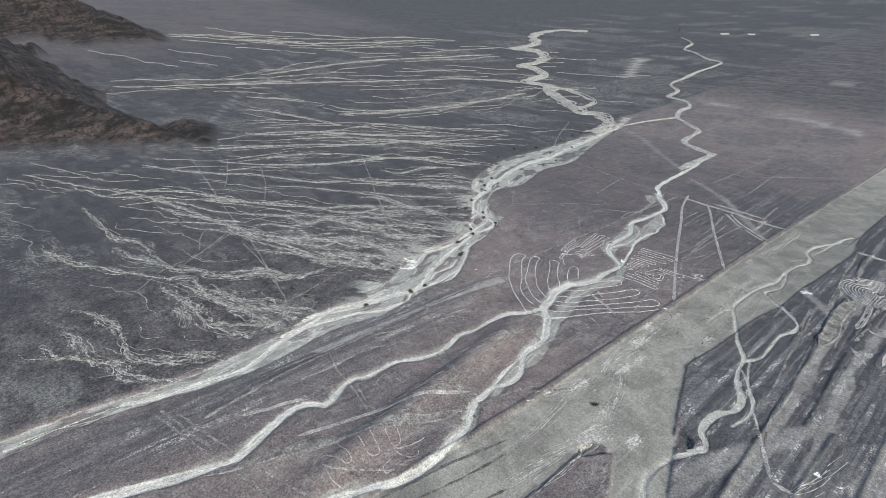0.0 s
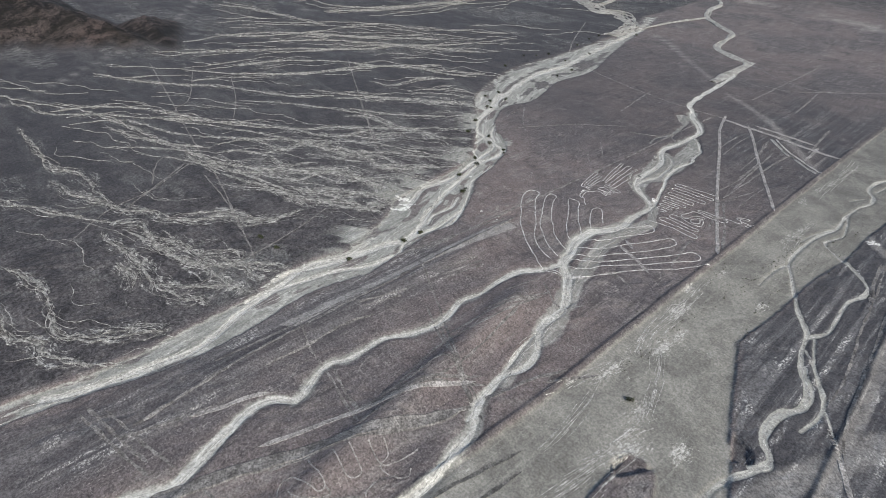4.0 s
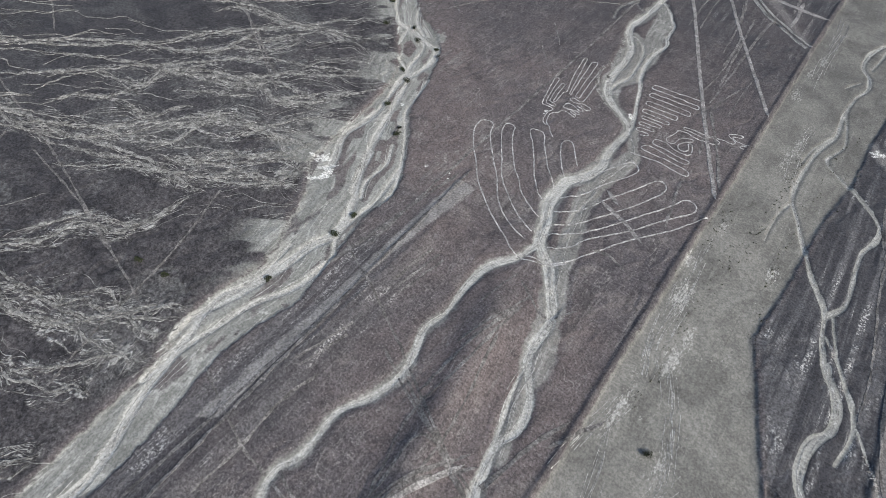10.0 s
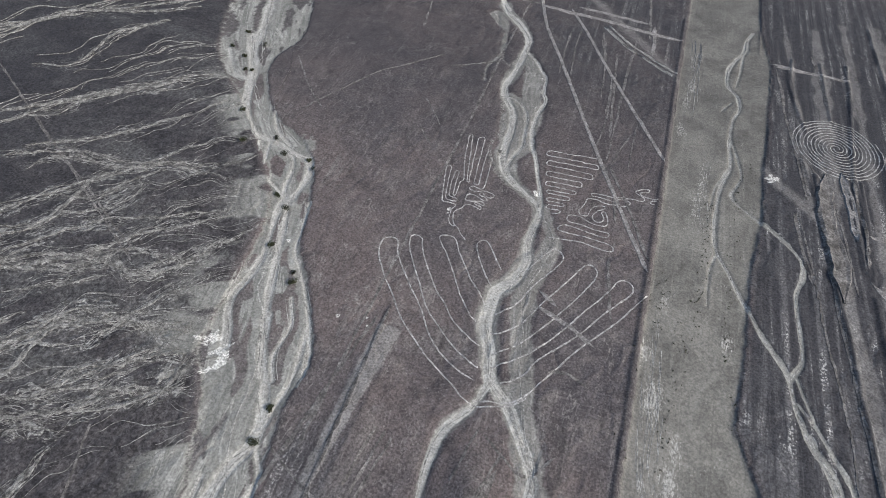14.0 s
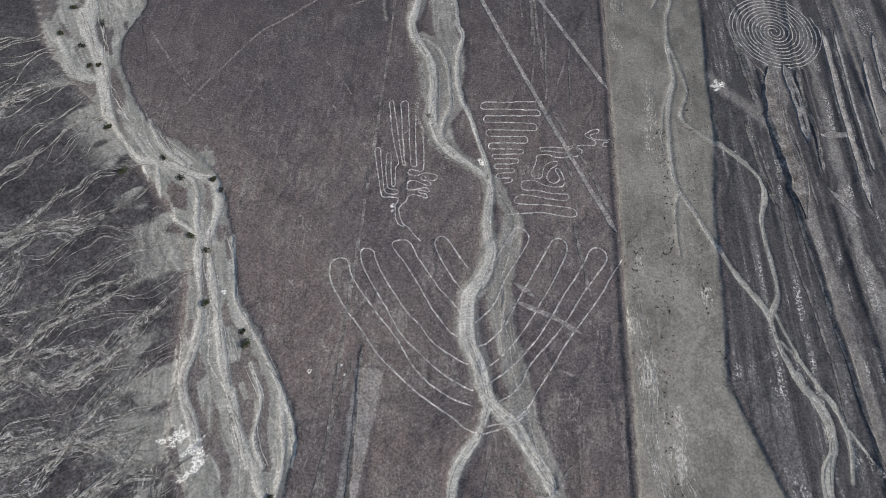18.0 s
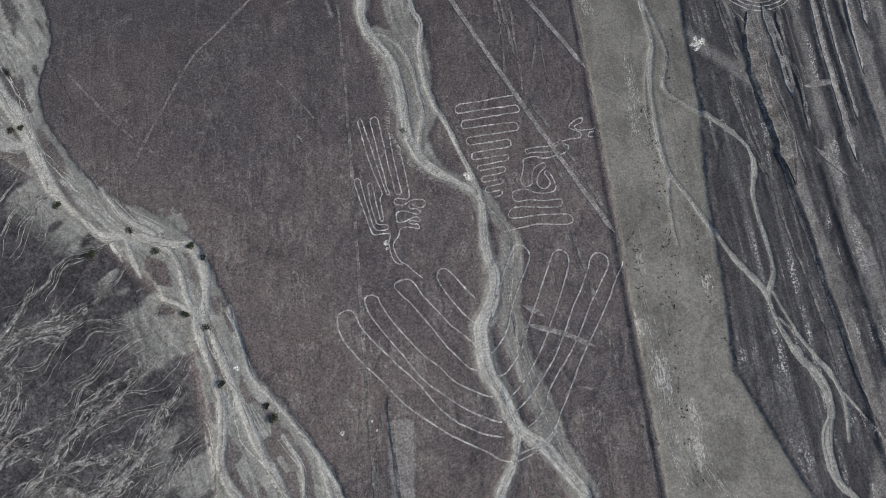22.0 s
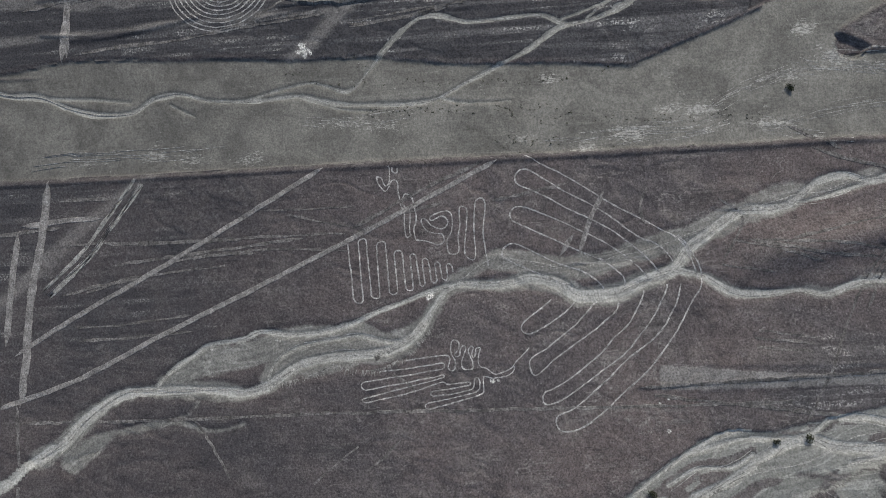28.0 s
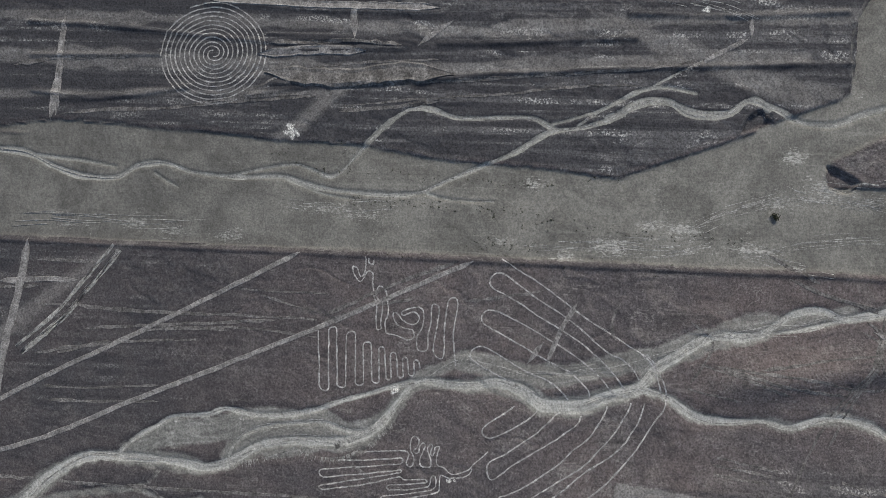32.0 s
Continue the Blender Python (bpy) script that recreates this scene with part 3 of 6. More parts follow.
P_CURL = [(7.2, -129), (8.3, -122.9), (9.3, -108.9), (9, -92.6), (15.2, -89.9), (23.4, -91.7)]
P_LONG_A = [(25.9, -88.9), (17.8, -104.6), (11.5, -121.8), (5.6, -137.9), (1.3, -153.9), (-1.8, -163.7)]
P_LONG_B = [(-48, -157.5), (-46.8, -137.4), (-45.5, -112.2), (-44.4, -83.3)]
P_LONG_C = [(-29.8, -94.3), (-33, -108.5), (-31.7, -128.1), (-33.2, -144.5)]
P_LONG_D = [(13.9, -135.4), (14.6, -113.3), (16.5, -87), (9.5, -45.9)]
P_LONG_E = [(9.5, -116.6), (3.1, -87.2), (6.8, -63.3), (10.1, -29.9)]
P_SIDE_LINE = [(-29.5, -176.1), (-26, -166.4), (-24, -155.5), (-19.9, -148.3)]
P_ROAD_4B = [(30.4, 265.7), (11.5, 268.4), (-16.7, 271.7)]
P_ROAD_4C = [(42.1, 247.9), (42, 233.3), (41.8, 223.6)]
P_ROAD_4D = [(31.8, 260.8), (33.6, 249.9), (34.9, 235.3)]
P_ROAD_4E = [(2.9, 248.3), (6.2, 231.5), (9.2, 212.4)]
P_ROAD_4F = [(23.4, 228.7), (22.3, 210.6), (22.1, 170.1)]
P_ROAD_4G = [(13.6, 205.4), (16.3, 186.4), (16.1, 165.1)]
P_FAR_BED_B = [(-972, 334), (-958, 450), (-968, 565), (-912, 693), (-841, 818)]
P_FAR_BED_C = [(-616, 214.1), (-577, 283.7), (-539, 335), (-553, 449), (-538, 551), (-545, 640)]
P_FAR_HIGHWAY = [(-1243, 1711), (-1056, 1592), (-898, 1523), (-725, 1611), (-616, 1651), (-503, 1707), (-304, 1799)]
RILL_R1 = [(-235.5, 31.1), (-230.7, 40.6), (-220.3, 44.6), (-208, 45.9), (-196.9, 45.3), (-184.1, 49.4), (-173.4, 56.1), (-164.5, 56.2), (-148.3, 65)]
RILL_R2 = [(-265.7, 62.6), (-250.6, 69.4), (-246.5, 86.4), (-232.5, 97), (-217.7, 106.6), (-208.6, 118.9), (-195.3, 125.9)]
RILL_R3 = [(-296.1, 99.4), (-273.3, 109.2), (-273.7, 126), (-273.1, 145.5), (-253.9, 166.2)]
RILL_R4 = [(-219, -1.7), (-206.4, 4.4), (-197.6, 13.3), (-185.3, 21.2), (-177.1, 33.5), (-178.8, 42.9)]
RILL_R5 = [(-202.1, -18.6), (-188, -14.4), (-173.9, -10.3), (-160.8, -2.4), (-150.1, -5.3), (-143.6, -4.3), (-137, 2.5), (-130.4, 12.1), (-123.9, 26.4)]
RILL_R6 = [(-192.6, -28.2), (-181.1, -22.1), (-167.7, -14.1), (-157.4, -6.3)]
RILL_R7 = [(-175.6, -44.4), (-167.9, -36.6), (-161.1, -28.8), (-149.2, -27.8), (-144.4, -22.9), (-132.4, -22.9), (-122.1, -19.9), (-109, -17)]
RILL_R8 = [(-173, -47.4), (-163.6, -41.6), (-148.7, -37.7), (-141.9, -29.8), (-136.9, -19.9), (-129.1, -6.2), (-123.3, 1.5), (-118.5, 9.3)]
RILL_R9 = [(-157.9, -63.1), (-142, -54.5), (-132.5, -48.7), (-120.3, -45.8), (-108, -42.8), (-106, -36.8), (-103.8, -28.8), (-96.1, -21.8)]
RILL_R10 = [(-160.6, -61.2), (-143.9, -57.4), (-140.7, -44.7), (-130.3, -38.8), (-120.8, -32.9), (-108.4, -25.9)]
RILL_R11 = [(-246.8, 43.2), (-229.4, 53.8), (-207.4, 70.3), (-186.5, 92.4)]
RILL_R12 = [(-229.8, 8.5), (-214.5, 20.2), (-192.6, 25.7), (-183.2, 40.9), (-171.6, 53.3)]
RILL_R13 = [(-147.9, -72.8), (-142.2, -65.2), (-133.7, -58.5), (-125.1, -51.7), (-117.5, -45.8)]
RILL_R14 = [(-182, -7.5), (-168.7, 3.3), (-156.7, 17.7), (-143.1, 26.3), (-131.2, 36.8)]
RILL_Q1 = [(-213.3, -178.4), (-202.6, -168.8), (-189.1, -160.3), (-178.4, -150.7), (-171.5, -142.9), (-157.4, -143.2), (-146.9, -140.4), (-134.4, -134.6), (-122.1, -131.9), (-107.9, -126.2), (-99.1, -115.3), (-91.4, -108.3), (-82.8, -105.4)]
RILL_Q2 = [(-176, -160.6), (-166.7, -162.7), (-154.3, -160), (-140, -157.3), (-127.6, -156.5), (-113.3, -157.7)]
RILL_Q3 = [(-171.9, -153.7), (-152.8, -147.2), (-133.7, -142.5), (-117.5, -136.9), (-103.3, -133.2), (-88, -131.5)]
RILL_Q4 = [(-167.1, -128.3), (-155.6, -119.6), (-153.4, -107), (-144.8, -102.1), (-134.5, -98.4), (-129.5, -83.8), (-129.3, -71.1)]
RILL_Q5 = [(-247.4, -102.2), (-225.9, -91.8), (-206.5, -87.1), (-186.1, -80.5), (-173.9, -74.7), (-151.5, -67), (-135.6, -60.4), (-118.6, -51.7), (-108, -42.8), (-102.7, -23.8)]
RILL_Q6 = [(-247.6, -88.7), (-220.8, -76.5), (-197.6, -67.9), (-178.2, -62.1), (-163.1, -53.4), (-160.4, -32.7), (-147.3, -26.8), (-131.5, -23.9), (-111.8, -17)]
RILL_Q7 = [(-217.4, -58.3), (-207.8, -41), (-205.8, -18.7), (-186.5, -6.5), (-169.8, -2.4), (-149, -1.4), (-136.8, 13)]
RILL_Q8 = [(-328.4, -116.5), (-301, -108.2), (-279.9, -98.9), (-259.3, -86.7), (-243.4, -73.5)]
RILL_Q10 = [(-255.2, -167.7), (-229.1, -161.4), (-212.1, -153), (-189.3, -144.6), (-178.5, -132.1)]
RILL_Q11 = [(-122.9, -126.9), (-113.3, -118.1), (-90.7, -119.5), (-84, -115.5), (-81, -109.5)]
RILL_S1 = [(-430.1, -158.1), (-380, -140.3), (-360.3, -116), (-331.5, -90.9), (-290.9, -51.4), (-251.3, -22.1), (-207.4, 2.5), (-199.7, 41.5)]
RILL_S2 = [(-368.5, 43.3), (-342.9, 92.8), (-321.1, 148), (-274.1, 168.6), (-244, 186.1)]
RILL_S3 = [(-276.5, 47.4), (-245.6, 87.4), (-203.3, 117.2)]
RILL_S4 = [(-512, -15.7), (-474, 32.7), (-442, 96.7), (-395, 157.8), (-372, 213.7), (-300, 254.4)]
RILL_S5 = [(-607, 19.1), (-526, 76.2), (-488, 155), (-478, 224), (-344, 298.9)]
RILL_S6 = [(-288.6, -205.8), (-261, -198.8), (-238.7, -190.6), (-220.7, -179.2), (-208.3, -170.7), (-197.7, -164.1)]
RILL_S7 = [(-175.3, -209.1), (-161.8, -201.5), (-133.1, -196.2), (-115, -198.6), (-102.4, -196.9), (-90.3, -183.1), (-84.3, -173.4), (-78.2, -162.6)]
RILL_S8 = [(-155.9, -218.6), (-132.9, -213.3), (-115.6, -212.7), (-104.7, -205.9), (-93.1, -204.2), (-79.2, -194.5), (-68.3, -183.8)]
RILL_S9 = [(-146.9, -229), (-129.6, -225.5), (-126.5, -219.5), (-115.6, -212.7)]
RILL_S10 = [(-366.1, -163.3), (-320.9, -162.4), (-275.9, -162.4), (-254.4, -151.2), (-210.1, -150.1)]
RILL_S11 = [(-469.1, -84.8), (-409.2, -52.9), (-367.6, -15.8), (-307.2, 19.8), (-282.5, 52)]
RILL_S71 = [(-289.9, -101.7), (-267, -94.3), (-247.6, -88.7), (-228.6, -90.8), (-208.2, -82.3), (-197, -76.6), (-184.7, -65), (-175.9, -51.3), (-165.2, -37.6), (-159.1, -25.8), (-142.5, -21.9), (-126.8, -20.9), (-111.7, -15)]
RILL_S72 = [(-246, -70.6), (-244.6, -58.2), (-236.9, -44.9), (-217.8, -40), (-206.8, -39), (-210.8, -23.6), (-199.8, -12.7), (-186.6, -8.5), (-173.9, -9.3), (-163.4, 0.5), (-149.1, -3.4), (-134.2, 6.3), (-127.6, 19.7), (-120.3, 26.4)]
RILL_S73 = [(-232.5, -74.5), (-227.6, -62.1), (-213.6, -53.5), (-198, -48.6), (-186.9, -50.4), (-180.9, -39.6), (-175.1, -31.8)]
RILL_S74 = [(-189.2, -93.1), (-176, -84.4), (-168.4, -75.7), (-158.1, -70.9), (-147.8, -67.1), (-136.7, -67.2), (-126.3, -63.4)]
RILL_S75 = [(-193, -142.6), (-182.4, -135.9), (-169.2, -132.2), (-159.5, -124.5), (-152.8, -117.7), (-152.6, -111.9), (-145.8, -103.1), (-134.4, -96.4), (-131.5, -88.6), (-130.4, -78.9), (-129.3, -72.1)]
RILL_S76 = [(-152.3, -60.3), (-137.1, -47.7), (-127.5, -37.8), (-118.7, -27.9), (-112.8, -19)]
RILL_S77 = [(-129.7, -49.7), (-114.6, -42.8), (-108, -41.8), (-105.9, -33.8), (-105.5, -24.9)]
RILL_S78 = [(-173.7, -151.7), (-164.9, -144), (-151.8, -144.2), (-144.2, -144.3), (-135.6, -142.5), (-122.3, -139.7), (-113.7, -134), (-105.9, -125.3), (-99.2, -119.3), (-91.5, -114.4), (-83.9, -109.4)]
RILL_S79 = [(-157.2, -138.2), (-141.1, -134.5), (-131.6, -133.7), (-123.1, -131.9), (-117.3, -125.1), (-106.8, -123.2), (-97.2, -116.3), (-90.5, -108.3), (-81.9, -104.4)]
RILL_S80 = [(-141.2, -165.1), (-130.7, -163.4), (-122.1, -163.5), (-116.5, -166.6)]
RILL_S81 = [(-135.2, -157.3), (-122.9, -157.5), (-111.4, -157.7), (-103.8, -154.9), (-95.1, -151.2), (-91.2, -145.4), (-84.5, -144.5)]
RILL_S82 = [(-113.3, -156.7), (-104.6, -149), (-100.7, -144.1), (-94.8, -138.3), (-89.9, -131.5), (-83.2, -129.6), (-76.4, -124.7)]
RILL_S83 = [(-93.2, -185.1), (-90.1, -179.2), (-85.2, -172.3), (-78.3, -164.6)]
RILL_Q91 = [(-952, 13.6), (-890, 209), (-796, 427), (-685, 623), (-586, 689)]
RILL_Q92 = [(-944, 306), (-961, 423), (-964, 546), (-910, 711), (-850, 869)]
RILL_Q93 = [(-588, 237.2), (-543, 315), (-532, 429), (-525, 617)]
RILL_Q94 = [(-601, 22.6), (-574, 116.2), (-520, 213.3), (-426, 284.2), (-349, 344)]
RILL_Q95 = [(-525, -9.3), (-485, 71.6), (-451, 149.9), (-362, 227.8), (-320, 334)]
RILL_Q97 = [(-1524, 237.1), (-1389, 407), (-1231, 587), (-1150, 793)]
RILL_Q98 = [(-421.9, -0.2), (-395.4, 83.6), (-323.8, 142.3), (-246.2, 200)]
P_GLYPH_F1 = [(-9.2, 48.1), (-11.9, 51.3), (-14.8, 55.7), (-17.2, 59), (-19.7, 60.6), (-21.9, 59.4), (-22.4, 57.1), (-20.3, 52.3), (-16.2, 45.6), (-13.2, 41.2), (-10.8, 39.1)]
P_GLYPH_F2 = [(-11.2, 30.2), (-12.8, 32.4), (-19.3, 38.9), (-24.1, 45.5), (-28.3, 51), (-30.2, 54.7), (-32.4, 57.6), (-35, 58.2), (-38.4, 57), (-38.5, 55.3), (-36.7, 53), (-33.1, 48.7), (-27.9, 41), (-22.4, 32.2), (-15.5, 23.5), (-12, 21.4)]
P_GLYPH_F3 = [(-6.1, 11.6), (-10.6, 12.5), (-19.7, 17.9), (-25.5, 24.4), (-31.2, 29.8), (-36, 36.4), (-40.7, 42.9), (-44.2, 49.6), (-45.5, 52.9), (-48.2, 53.9), (-50.1, 52.8), (-50, 49.5), (-48, 45.1), (-43.8, 38.5), (-38, 29.8), (-32.1, 21), (-25.1, 14.5), (-17.1, 8.1), (-9.2, 3.7), (-5.8, 2.7)]
P_GLYPH_F4 = [(-5.6, -2.8), (-12.4, -0.6), (-20.3, 3.6), (-27.2, 10), (-33.1, 18.7), (-38.9, 25.3), (-44.7, 31.9), (-49.9, 38.4), (-52.8, 42.8), (-54.8, 48.3), (-57.4, 49.3), (-60.1, 48.1), (-61, 44.9), (-59.2, 38.2), (-53.3, 29.5), (-47.5, 22.9), (-40.7, 14.3), (-33.7, 7.8), (-25.8, 1.4), (-19, -2.9), (-12.1, -7.2), (-8, -10.1), (-3, -11.3), (2.7, -9.8), (9.3, -6.6), (13.4, -3)]
P_GLYPH_G1 = [(-4.4, 39.3), (-2.7, 43.7), (0.5, 50.5), (3.7, 57.3), (7.9, 65.2), (9.7, 66.4), (12.2, 65.4), (13.6, 63.1), (13.3, 60.2), (11.5, 56.3), (8.3, 50.6), (4.7, 43.9), (1, 34.8), (-3.3, 29.3), (-6, 26.9)]
P_GLYPH_G2 = [(-5.7, 18.6), (-1.9, 19.3), (4.6, 26.1), (8.8, 35), (13.7, 44.1), (18.5, 53.1), (21.3, 58.8), (23.2, 61.8), (26.2, 62.3), (28.3, 60.1), (28.1, 56.7), (25.8, 51), (22.5, 44.2), (16.3, 32.9), (10.8, 23.9), (3.8, 15), (-2.3, 10)]
P_GLYPH_G3 = [(-1.4, 4.3), (6.2, 10.6), (12.7, 17.4), (19.2, 26.3), (25.6, 37.6), (31.1, 46.6), (34.8, 53.4), (37, 58), (39.2, 59.4), (42.2, 58.6), (43.4, 55.9), (42.4, 52.5), (39.1, 47.9), (33.5, 40), (28.1, 30.9), (21.6, 21.9), (14, 12.9), (10.8, 6.3), (6.9, 1.9), (3.2, -0.4)]
P_GLYPH_G4 = [(49.1, 54.9), (44.7, 48.1), (40.3, 40.1), (33.8, 31), (27.2, 22), (20.8, 10.8), (16.5, 4.1), (13.3, -1.3), (8.9, -5.8), (2.3, -8.1), (-4.3, -9.9)]
P_GLYPH_COMB = [(19.9, 128.2), (-5.4, 126.7), (-6.9, 125), (-6.4, 122.9), (18.8, 124), (19.5, 120.7), (-4.7, 119.5), (-5.3, 116.2), (17.2, 116.5), (17.8, 113), (-3.8, 112.1), (-3.7, 108.9), (13.4, 109.6), (13.8, 106.4), (-2.7, 105.5), (-2.8, 102.5), (11.8, 103.4), (12.1, 101.1), (-1.4, 99.8), (-1.3, 97.7), (9.9, 98.6), (10, 96.2), (-0.3, 95), (0, 92.8), (8.2, 93.7), (8.2, 91.6), (0.5, 90.5), (0.8, 88.5), (7.2, 89.1), (7.3, 87), (3.9, 86.2)]
P_GLYPH_SQUIG = [(5.5, 72), (17.9, 73.4), (31.1, 72.1), (31.6, 75.6), (22.4, 76.9), (9.4, 77.1), (9.1, 80), (13.1, 81.2), (26.9, 79.3), (29.6, 80.5), (29.1, 82.4), (22.2, 82.6), (17.6, 83.5), (12, 83.5), (10.8, 85.8), (12.3, 87.8), (17.5, 87.6), (19.9, 86), (24.5, 85.4), (27.8, 86.2), (28.4, 89.6), (26.5, 94.2), (24.9, 93.7), (26.6, 89.6), (24.4, 87.2), (22, 88.4), (21.5, 90.6), (23.1, 94.1), (25.8, 96.4), (25.3, 98.1), (21.9, 96.7), (20.1, 94), (19.1, 89.8), (16.3, 89.3), (15.1, 91.6), (16.8, 96.2), (17.6, 100.4)]
P_GLYPH_NECK = [(17.6, 100.4), (21.7, 101), (26.3, 99.9), (33.3, 100.8), (36.1, 102.5), (36.1, 104.3), (33.1, 105.2), (30.8, 104), (28.6, 102.2), (21.7, 102.8), (19.3, 102.5), (18.8, 104.3), (21.6, 104.8), (28.5, 104.6), (31.9, 105.8), (36.6, 106.4), (41.2, 106.8), (42.2, 108.9), (39.9, 110.2), (38, 111.8), (39.8, 113.6), (42.1, 114.9), (44, 115), (43.3, 113.1), (40.3, 111.8), (41.1, 110.3), (46.8, 109.7), (47.9, 110.2)]
P_GLYPH_BIT = [(47.5, 108.6), (45.7, 108.5), (45.3, 106.8), (46.9, 106.7)]
P_GLYPH_COMB2 = [(-30.3, 107.2), (-29.2, 90.9), (-34, 90.3), (-35.3, 89.1), (-34.7, 87.8), (-31.5, 87.5), (-28.4, 89), (-24.2, 88.5), (-23.2, 87.2), (-24.5, 85.7), (-27, 86.1), (-28.7, 87.6), (-29.8, 87), (-29.3, 85.5), (-26.9, 85.1), (-25.5, 83.8), (-26.8, 82.9), (-29.6, 84.1), (-32.4, 85), (-34.7, 84.3), (-34.9, 80.9), (-32.8, 80.5), (-30.1, 81.4), (-27.7, 82.1), (-26, 81.1), (-26.6, 80), (-29.4, 80.9), (-30.5, 80.1), (-29, 79.1), (-27.2, 79), (-26.9, 77.4), (-29.2, 78), (-32.2, 78.4), (-34.2, 77.7), (-35.1, 75.1), (-37.1, 72.7), (-37.4, 70.6), (-36.7, 67.9), (-35.3, 65.2), (-33, 63.6), (-30.6, 60.8), (-27.7, 58)]
P_GLYPH_COMB3 = [(-34.3, 117.9), (-33.5, 104.7), (-31.8, 91.8), (-34.4, 91.7), (-35.9, 104.5), (-38, 124.7), (-39.3, 125.9), (-41.4, 124.5), (-39.4, 110.1), (-37.2, 94.5), (-36.5, 92.1), (-37.6, 92), (-40.4, 104.2), (-44.4, 124.3), (-45, 125.8), (-46.4, 124.5), (-43.8, 109.9), (-41.4, 99.9), (-39.3, 92.2), (-40.6, 91.6), (-39.8, 82.1), (-41.3, 81.5), (-43, 97), (-43.6, 98.3), (-45, 97.7), (-44.4, 89.9), (-42.8, 80.6), (-38.7, 80.4), (-38.1, 79.1), (-39.4, 78.2), (-43.5, 78.5), (-44.4, 80.5), (-46, 89.9), (-47.6, 100.1), (-49.1, 100.8), (-50.1, 99.4), (-47.9, 89.7), (-45.6, 79.1), (-44.7, 76.8), (-41.5, 76.8), (-38.2, 77), (-37.8, 75.7), (-39, 73.8), (-39, 71.3), (-38.4, 66.8), (-36.8, 64.4), (-34.6, 64)]
P_GM1 = [(21.4, -168.8), (17.3, -166.8), (15.4, -164), (16.2, -161.2), (19, -160.3), (24.1, -159), (27.1, -157.9), (26.6, -155.5), (21.8, -154.7), (16.9, -154.8), (14.1, -154.2)]
P_GM2 = [(26.6, -155.5), (29.6, -155.5), (28.3, -160.1), (25.9, -162.9), (22.1, -164.6), (20.1, -164.7)]
P_GM3 = [(22.1, -164.6), (25.6, -165.8), (29.1, -166), (34.4, -164.2)]
P_GM4 = [(17.4, -146.7), (23.3, -147.9), (27.7, -148.4), (29.7, -146.2), (29, -143.8), (25, -142.7), (19.5, -141.8)]
P_GM5 = [(23.3, -166.6), (29.7, -157.5), (35.1, -150.1), (39.2, -144.4)]
P_GM6 = [(22.5, -135.9), (27.7, -137.3), (31.4, -136.8), (32.9, -133.1), (33.8, -127.4), (33.6, -124.2)]
P_GM7 = [(34.2, -142.4), (35.3, -146.8), (38.5, -147.7), (38.5, -144.9)]
P_GM8 = [(24.3, -131.3), (29.5, -133.6), (31.3, -138), (36.2, -137), (39.4, -133.4), (37.7, -130.9)]
P_ROAD_1 = [(-20.5, 268.1), (-6, 241.9), (11.9, 206.4), (30.4, 171.3), (49, 136.6)]
P_ROAD_2 = [(-42.3, 276.6), (-30.9, 240.7), (-14.9, 205.3), (0.2, 170.1), (19.5, 126.3), (34.5, 94.4), (47.8, 66.2)]
P_ROAD_2B = [(23.4, 126.4), (36.7, 99), (48.1, 71.8)]
P_ROAD_3 = [(-48, 264.1), (-49.2, 215.6), (-49.6, 168.1), (-50, 124.1), (-51.5, 65), (-52.9, 9.8), (-53.5, -44.1)]
P_ROAD_4 = [(51, 252), (27.1, 255.7), (3.2, 260.8), (-20.4, 263.2), (-41.5, 265.8)]
P_ROAD_6 = [(100.4, 245.7), (108.8, 244.9), (116.1, 244.1), (123.4, 240.9)]
P_SW1 = [(-8.9, -202.3), (-3.1, -186.8), (2, -172.4), (8.2, -158), (18.1, -135), (27.5, -114), (32.2, -100.6)]
P_TS16 = [(105.5, 24.2), (119.5, -2.6), (132.4, -26.2), (139.5, -39.2)]
P_LINE_B = [(-48.8, 10.7), (-55.4, -33.4), (-61.7, -75.2), (-64.5, -111.5), (-65.2, -147.2)]
P_LINE_C = [(45.1, -57.4), (39.3, -71.5), (33.9, -90.7), (28.8, -111.2), (13.7, -143.8)]
P_LINE_D = [(29.8, -86.3), (16, -104), (10.5, -121.1), (3.5, -144.8)]
P_LINE_E = [(-57.4, -200.4), (-34.4, -195.8), (-20, -192.1)]
P_LINE_F = [(-6.6, -77.5), (13.4, -88.5), (31.5, -96.1)]
P_LINE_H = [(10.1, -29.4), (3.1, -57.5), (0.6, -78.7)]
P_LINE_I = [(-35.5, -197.1), (-31.7, -182.9), (-28.4, -167.5)]
P_TK1 = [(-55.2, -203.1), (-34.5, -198.5), (-14.7, -193.8)]
P_TK2 = [(-50.9, -195.9), (-30.8, -191.4), (-11.8, -186.5)]
P_TK3 = [(-0.4, -190.8), (18.2, -186.4), (33.7, -182.5)]
P_TK4 = [(-0.4, -183.4), (19.5, -178.8), (34.8, -174.9)]
P_TK5 = [(-19.7, -73.3), (3, -84.4), (23.4, -93.2)]
P_TK6 = [(16.5, -177.1), (24.9, -164.1), (36.1, -147.9)]
P_TK7 = [(-20.4, -123.4), (-3.1, -128.3), (8.8, -129.8)]
P_TK8 = [(19.1, -92.5), (30, -96.2), (39.9, -99.7)]
P_TK9 = [(9.9, -116.1), (15.4, -102.1), (25.5, -85.2)]
P_TK10 = [(8.4, -165.6), (16.7, -143.6), (26.1, -123.4)]
